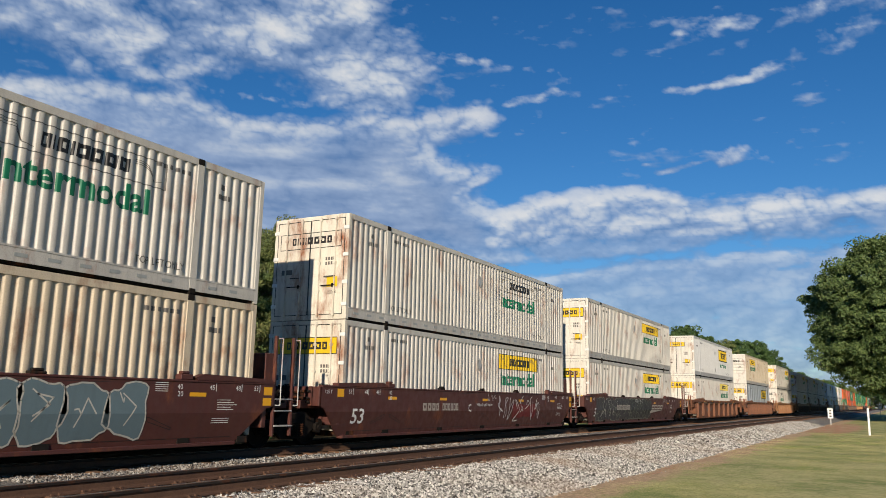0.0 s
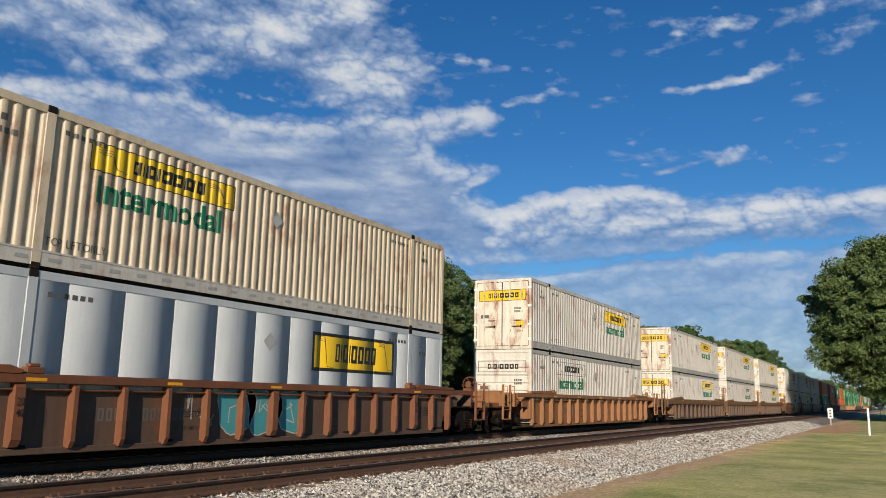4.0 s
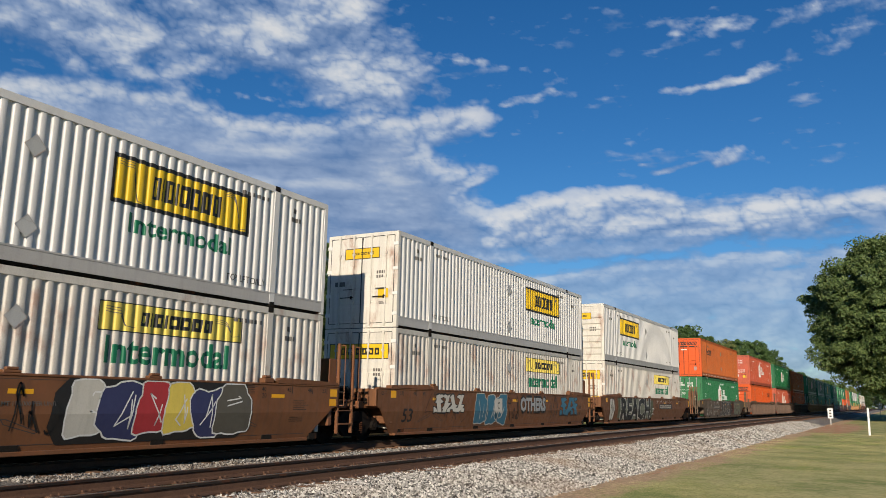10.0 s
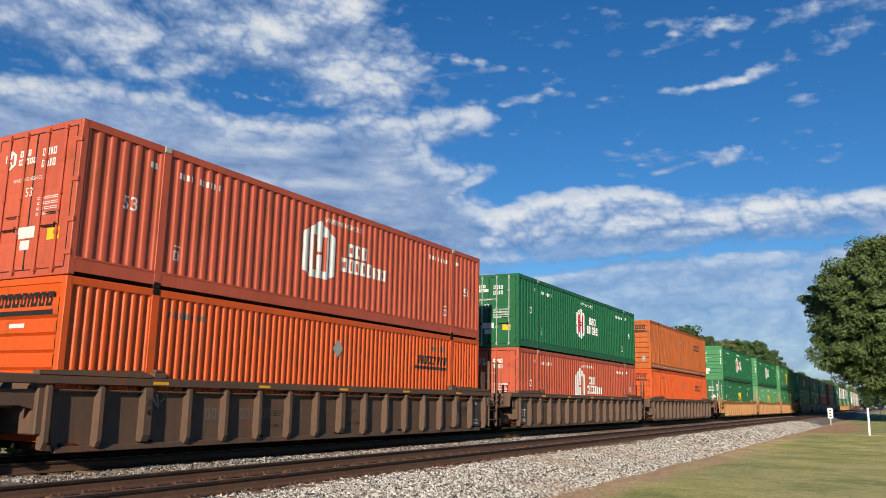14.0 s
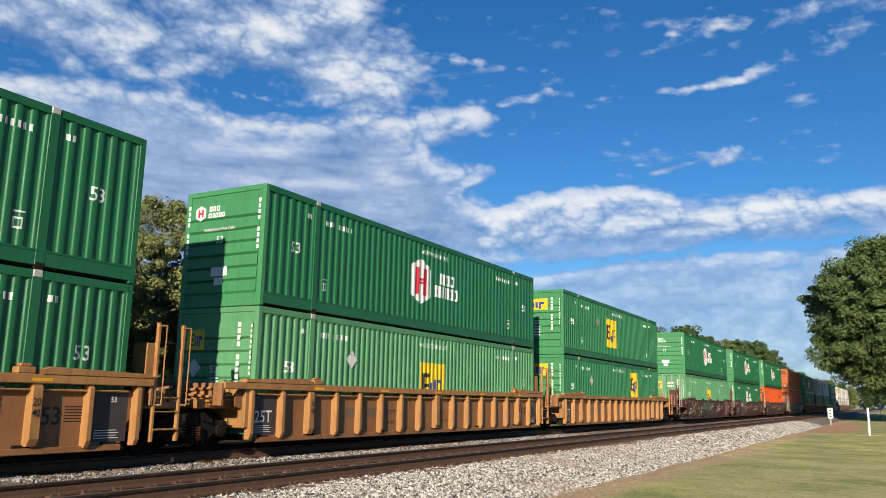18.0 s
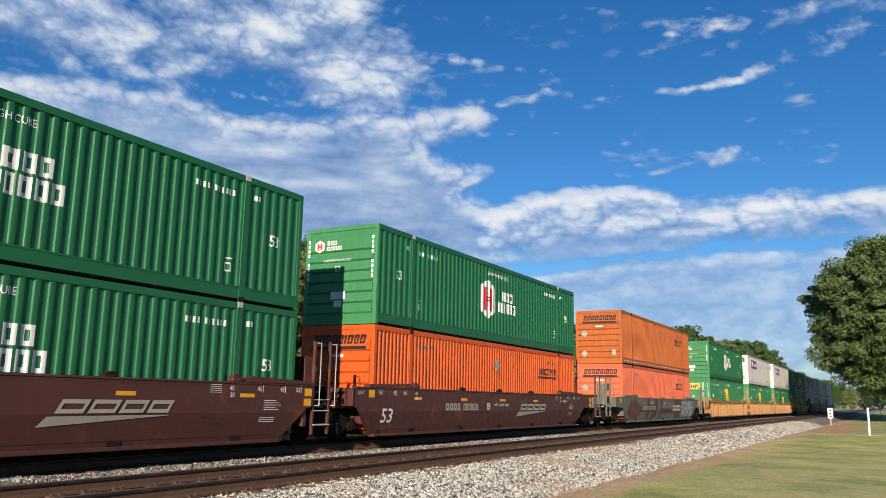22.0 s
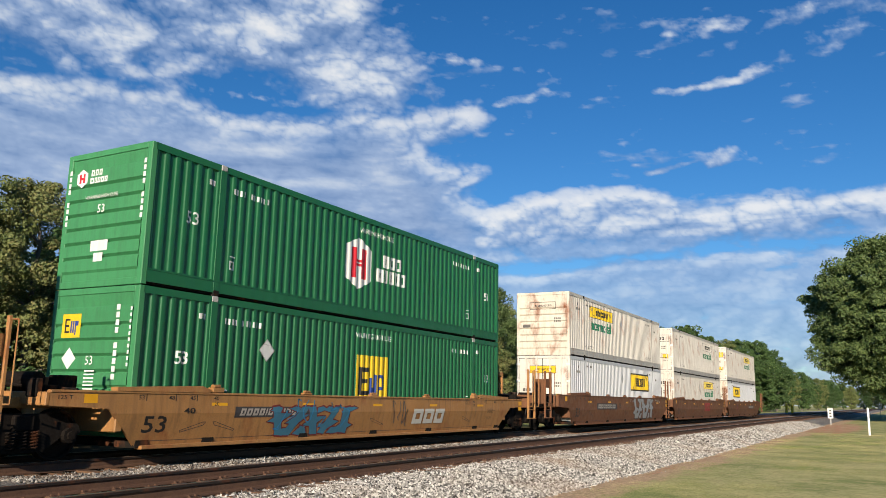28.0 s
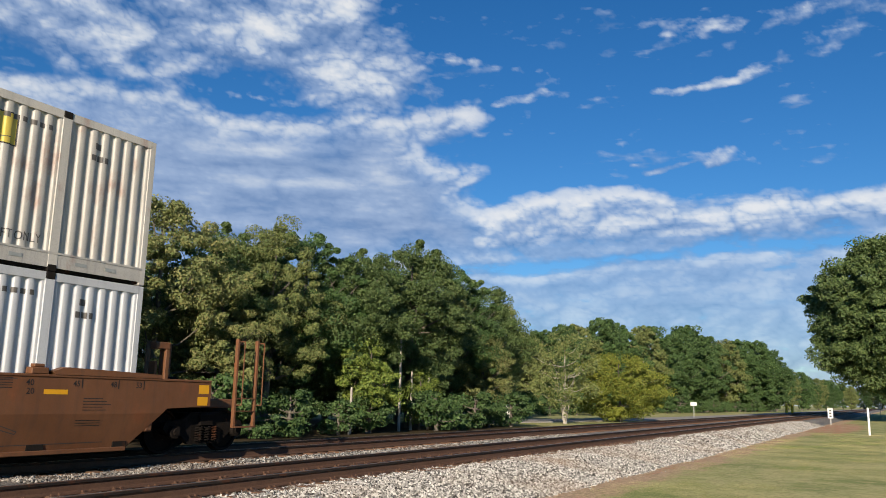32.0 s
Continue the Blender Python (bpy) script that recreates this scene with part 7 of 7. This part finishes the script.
KIND = {
    "oak": tree("oak_tree", "leafy green oak at the edge of the wood", 1, 10.5, 7.0, 1.6, "leaf_oak", "bark", 260, 270, 0.066, clump_r=0.072),
    "dark": tree("broadleaf_tree", "dense dark green broadleaf tree in the wood", 2, 10.5, 6.2, 1.0, "leaf_dark", "bark", 250, 270, 0.065, clump_r=0.074),
    "autumn": tree("turning_tree", "tree with leaves turning rust and olive", 3, 9.5, 6.2, 1.4, "leaf_autumn", "bark", 230, 270, 0.060, clump_r=0.072),
    "olive": tree("olive_green_tree", "tall olive-green broadleaf tree, slightly open crown", 4, 10.5, 6.0, 1.8, "leaf_olive", "bark", 210, 270, 0.060, clump_r=0.072),
    "lime": tree("sapling", "sunlit light green sapling under taller trees", 5, 5.0, 3.6, 0.6, "leaf_lime", "bark", 42, 190, 0.075),
    "shrub": tree("shrub", "low green undergrowth shrub", 6, 2.2, 3.0, 0.1, "leaf_dark", "bark", 30, 110, 0.085, category="shrub"),
    "far": tree("forest_tree", "tall green tree in the far wood", 7, 14.0, 9.0, 0.8, "leaf_dark", "bark", 260, 135, 0.160, clump_r=0.072),
    "farolive": tree("forest_tree", "olive-green tree in the far wood", 8, 14.0, 8.5, 0.8, "leaf_olive", "bark", 240, 135, 0.160, clump_r=0.072),
}
protos = list(KIND.values())
tr_rng = random.Random(5)


def plant(kind, x, y, h, label=""):
    base = {"oak": 10.5, "dark": 10.5, "autumn": 9.5, "olive": 10.5, "lime": 5.0, "shrub": 2.2, "far": 14.0, "farolive": 14.0}[kind]
    set_tree(KIND[kind], x, y, h / base, tr_rng.uniform(0, 360), label)


# edge of the wood beside the line
plant("olive", 13.5, 26.0, 9.6)
plant("autumn", 16.4, 25.2, 9.0)
plant("dark", 19.6, 27.0, 7.0)
plant("autumn", 22.4, 26.0, 9.8)
plant("autumn", 25.0, 25.0, 7.2)
plant("oak", 26.6, 27.2, 9.7)
plant("olive", 28.6, 25.4, 10.0)
plant("dark", 31.9, 26.2, 10.4)
plant("oak", 34.2, 24.8, 9.6)
plant("dark", 37.4, 26.0, 9.8)
plant("oak", 40.8, 25.2, 11.3)
plant("olive", 45.2, 26.8, 11.2)
plant("dark", 49.6, 27.2, 11.2)
plant("oak", 54.4, 27.4, 11.0)
plant("autumn", 50.4, 25.0, 6.4)
plant("lime", 33.0, 22.6, 4.6)
plant("lime", 38.8, 23.2, 3.2)
for k in range(16):
    plant("shrub", 9.5 + k * 2.6 + tr_rng.uniform(-0.8, 0.8), 22.6 + tr_rng.uniform(-0.6, 1.4), tr_rng.uniform(1.2, 2.6))
# rows behind
for k in range(15):
    plant(tr_rng.choice(("dark", "oak", "olive", "dark")), 8 + k * 4.0 + tr_rng.uniform(-1, 1), 31.5 + tr_rng.uniform(-1.5, 1.5), tr_rng.uniform(9.0, 10.6) * (0.84 if 3 <= k <= 5 else 1.0))
for k in range(10):
    plant("far", 6 + k * 7.5 + tr_rng.uniform(-1.5, 1.5), 39.0 + tr_rng.uniform(-2, 2), tr_rng.uniform(9.5, 11.5))
# far wood
for x, y, h, kind in ((80, 40, 9.0, "far"), (89, 38.5, 10.0, "farolive"), (98, 40, 11.0, "far"), (106, 40, 12.4, "far"), (114, 41, 13.4, "farolive"), (123, 40, 15.0, "far"), (133, 41, 15.2, "far"), (142, 39, 15.6, "farolive"),
                      (153, 40, 16.4, "far"), (165, 38, 16.0, "far"), (176, 38, 18.6, "far"), (188, 37, 17.2, "far"), (200, 35, 17.4, "farolive"), (212, 34, 18.0, "far"), (222, 31, 18.4, "far"), (236, 30, 17.0, "far"),
                      (70, 41, 8.0, "farolive"), (260, 31, 15.0, "far"), (290, 31, 14.0, "farolive"), (325, 30, 14.2, "far"), (360, 31, 14.0, "far"), (400, 30, 14.5, "farolive"), (445, 30, 15.0, "far"), (500, 30, 15.5, "far"), (560, 28, 16.0, "far"), (640, 26, 16.0, "farolive")):
    plant(kind, x, y, h)
for k in range(20):
    x = 74 + k * 9.0
    plant("far" if k % 3 else "farolive", x + tr_rng.uniform(-2, 2), 47 - max(0, x - 150) * 0.08 + tr_rng.uniform(-2, 2), 8.5 + (x - 74) * 0.055 + tr_rng.uniform(-0.8, 0.8))
for k in range(26):
    x = 62 + k * 7.0
    plant("shrub", x + tr_rng.uniform(-2, 2), 35.5 - max(0, x - 120) * 0.05 + tr_rng.uniform(-0.8, 0.8), tr_rng.uniform(2.0, 3.6))
for k in range(26):
    plant("far" if k % 3 else "farolive", 520 + tr_rng.uniform(-60, 60), 22 - k * 5.0, tr_rng.uniform(12, 17))
for p in protos:
    for o in p.children_recursive:
        bpy.data.objects.remove(o)
    bpy.data.objects.remove(p)

big = tree("oak_tree", "large spreading oak beside the line, dense green crown", 12, 22.6, 21.0, 3.0, "leaf_oak", "bark", 760, 290, 0.165, squash=0.9, clump_r=0.050)
big.location = (112.0, -0.7, GROUND)
for x, y, turn, k in ((140.0, -4.6, 140, 1.1), (166.0, -5.0, 250, 1.15)):
    set_tree(big, x, y, k, turn, "tall oak standing behind the large oak, shading the line")
bush = tree("yellow_shrub_tree", "broad yellow-green shrubby tree on the far verge", 14, 6.0, 8.6, 0.15, "leaf_yellow", "bark", 300, 150, 0.080, category="tree", squash=0.75, clump_r=0.06)
bush.location = (70.5, 21.4, GROUND - 0.05)
bare = tree("thin_tree", "thin-leaved tree with several pale stems", 15, 7.2, 5.8, 1.0, "leaf_olive", "birch", 90, 70, 0.09, squash=0.5)
bare.location = (60.0, 22.6, GROUND - 0.05)
stems = bmesh.new()
for k in range(7):
    a = k * 0.9
    p = Vector((0.1 * math.cos(a), 0.1 * math.sin(a), 0))
    q = p + Vector((0.35 * math.cos(a), 0.35 * math.sin(a), 2.0))
    rod(stems, p, q, 0.03, 6, 0.022)
    rod(stems, q, q + Vector((0.7 * math.cos(a), 0.7 * math.sin(a), 3.0)), 0.022, 5, 0.008)
part("stem", stems, M["birch"], bare, "pale grey stems")
white = M["birch"]
for x, y, hh in ((36.2, 22.9, 5.0), (38.2, 23.4, 3.2), (39.4, 23.0, 3.0), (31.4, 22.6, 2.2)):
    bm = rod(bmesh.new(), (0, 0, -0.1), (0.1, 0.05, hh), 0.085, 8, 0.05)
    t = tagged(new("tree_trunk", to_mesh("tree_trunk", bm, white)), "pale lichened trunk at the wood's edge", "tree trunk")
    t.location = (x, y, GROUND)

# grass
def blades():
    r = np.random.RandomState(31)
    n = 330000
    x = 10 + 50 * r.rand(n) ** 1.5
    y = -5.0 + 10.6 * r.rand(n)
    g = fbm(np.stack([x * 0.8, y * 0.8, x * 0], -1), 3, 61)
    keep = (r.rand(n) < np.clip((g - 0.3) * 3, 0.1, 1)) & ((y < 4.5 + 1.0 * r.rand(n) ** 2 + (g - 0.5) * 5.0) | (r.rand(n) < 0.10))
    x, y = x[keep], y[keep]
    n = len(x)
    z = np.full(n, GROUND - 0.03)
    a = r.uniform(0, 6.28, n)
    hgt = r.uniform(-0.012, 0.026, n) * np.clip(g[keep] * 2.2, 0.3, 1.5)
    w = 0.0035 + 0.00016 * x
    dx, dy = np.cos(a) * w, np.sin(a) * w
    lx, ly = r.normal(size=n) * 0.03, r.normal(size=n) * 0.03
    v = np.stack([np.stack([x - dx, y - dy, z], -1), np.stack([x + dx, y + dy, z], -1), np.stack([x + lx, y + ly, z + 0.03 + hgt], -1)], 1)
    return grid_mesh("lawn_grass", v.reshape(-1, 3), np.arange(n * 3).reshape(-1, 3), False)


me = blades()
me.materials.append(M["grass"])
tagged(new("lawn_grass", me), "short dry autumn grass blades", "grass", kind="stuff")

# ---------------------------------------------------------------- road, posts and signs
bm = bmesh.new()
rows = []
for x, y, w in ((52, 28.5, 4.5), (66, 26.2, 4.5), (80, 23.6, 4.6), (95, 21.9, 4.6), (120, 20.9, 4.8), (200, 20.4, 5.0), (700, 20.0, 5.0)):
    rows.append([bm.verts.new(c) for c in ((x, y - w / 2, GROUND - 0.3), (x, y - w / 2, GROUND + 0.085), (x, y + w / 2, GROUND + 0.085), (x, y + w / 2, GROUND - 0.3))])
for p, q in zip(rows, rows[1:]):
    for k in range(3):
        bm.faces.new((p[k], p[k + 1], q[k + 1], q[k]))
bmesh.ops.recalc_face_normals(bm, faces=bm.faces)
tagged(new("road", to_mesh("road", bm, M["asphalt"])), "worn pale asphalt road beyond the railway", "road", kind="structure")


def post_sign(name, label, x, y, h, pw, board, face):
    """A square post with a board near its top that looks back along the line."""
    ob = tagged(new(name), label, "sign")
    ob.location = (x, y, GROUND)
    ob.rotation_euler = (0, 0, face)
    part("post", boxes((-pw, pw, -pw, pw, -0.1, h), bev=0.006), M["mark"] if name == "marker_post" else M["zinc"], ob)
    if board:
        w, z0, z1 = board
        part("board", boxes((-pw - 0.02, -pw, -w / 2, w / 2, z0, z1), bev=0.002), M["mark"], ob, "white board")
    return ob


post_sign("marker_post", "plain white marker post in the grass", 57.5, 1.5, 1.68, 0.06, None, 0.0)
wp = post_sign("whistle_post", "white lineside board with dark marks on a short post", 85.0, 5.4, 1.62, 0.05, (0.46, 0.62, 1.55), 0.05)
bm = bmesh.new()
for z in (0.75, 1.02, 1.28):
    box(bm, -0.076, -0.072, -0.09, 0.09, z, z + 0.14)
part("marks", bm, M["black"], wp)
sp = post_sign("speed_sign", "white speed limit sign on a steel post", 49.6, 22.6, 1.46, 0.025, (0.54, 0.74, 1.45), 0.45)
bm = bmesh.new()
art_text(bm, "35", -0.17, 0.79, 0.26, 0.018, 0.92)
art_text(bm, "SPEED", -0.19, 1.31, 0.09, 0.004, 0.92)
art_text(bm, "LIMIT", -0.15, 1.16, 0.09, 0.004, 0.92)
for v in bm.verts:
    v.co = Vector((-0.049, -v.co.x, v.co.y))
part("numerals", bm, M["black"], sp)
post_sign("street_sign", "small white sign on a thin post", 98.5, 20.9, 1.95, 0.04, (0.72, 1.50, 1.90), 0.2)
post_sign("street_sign", "small white sign on a thin post", 150.0, 2.1, 2.0, 0.04, (0.5, 1.5, 1.95), 0.0)
for x, y in ((199.0, 21.6), (201.0, 20.6)):
    b = tagged(new("bollard", to_mesh("bollard", boxes((-0.25, 0.25, -0.25, 0.25, 0, 1.75), (-0.1, 0.1, -0.1, 0.1, 1.75, 1.95), bev=0.04), M["yellow"])), "yellow steel bollard at the crossing", "bollard")
    b.location = (x, y, GROUND)
bm = rod(bmesh.new(), (0, 0, 0), (0, 0, 7.5), 0.14, 8, 0.1)
up = tagged(new("utility_pole", to_mesh("utility_pole", bm, M["birch"])), "grey timber utility pole in front of the wood", "utility pole")
up.location = (112.0, 30.5, GROUND)

# ---------------------------------------------------------------- ties, laid last
tie_me = to_mesh("tie", boxes((-0.115, 0.115, -1.3, 1.3, -0.36, -0.186), bev=0.012), M["wood"])
plate_me = to_mesh("tie_plate", boxes(*[(-0.1, 0.1, s * 0.7535 - 0.18, s * 0.7535 + 0.18, -0.186, -0.172) for s in (-1, 1)], *[(x - 0.018, x + 0.018, s * 0.7535 + e * 0.1 - 0.018, s * 0.7535 + e * 0.1 + 0.018, -0.174, -0.145) for s in (-1, 1) for x in (-0.06, 0.06) for e in (-1, 1)]), M["rail"])
tie_rng = random.Random(3)
for name in ("near_track", "far_track"):
    tr = bpy.data.objects[name]
    for k in range(150):
        t = link_mesh("tie", tie_me, tr)
        t.location = (4.0 + k * 0.535 + tie_rng.uniform(-0.03, 0.03), tie_rng.uniform(-0.05, 0.05), tie_rng.uniform(-0.012, 0.004))
        t.rotation_euler = (0, 0, tie_rng.uniform(-0.02, 0.02))
        if name == "near_track":
            p = link_mesh("tie_plate", plate_me, t)
    rest = bmesh.new()
    for k in range(150, 520):
        x = 4.0 + k * 0.535
        box(rest, x - 0.115, x + 0.115, -1.3, 1.3, -0.36, -0.186)
    tagged(part("ties", rest, M["wood"], tr), kind="stuff")

# ---------------------------------------------------------------- motion
def motions():
    for ob, x, z in MOVING:
        walk(ob, [(2.0 * i, pose(x - d, TRACK_FAR, z)) for i, d in enumerate(RUN)])
    walk(dome, [(0.0, pose(0, 0, 0)), (32.0, pose(0, 0, 0, 0, 0, 0.85))])


motions()
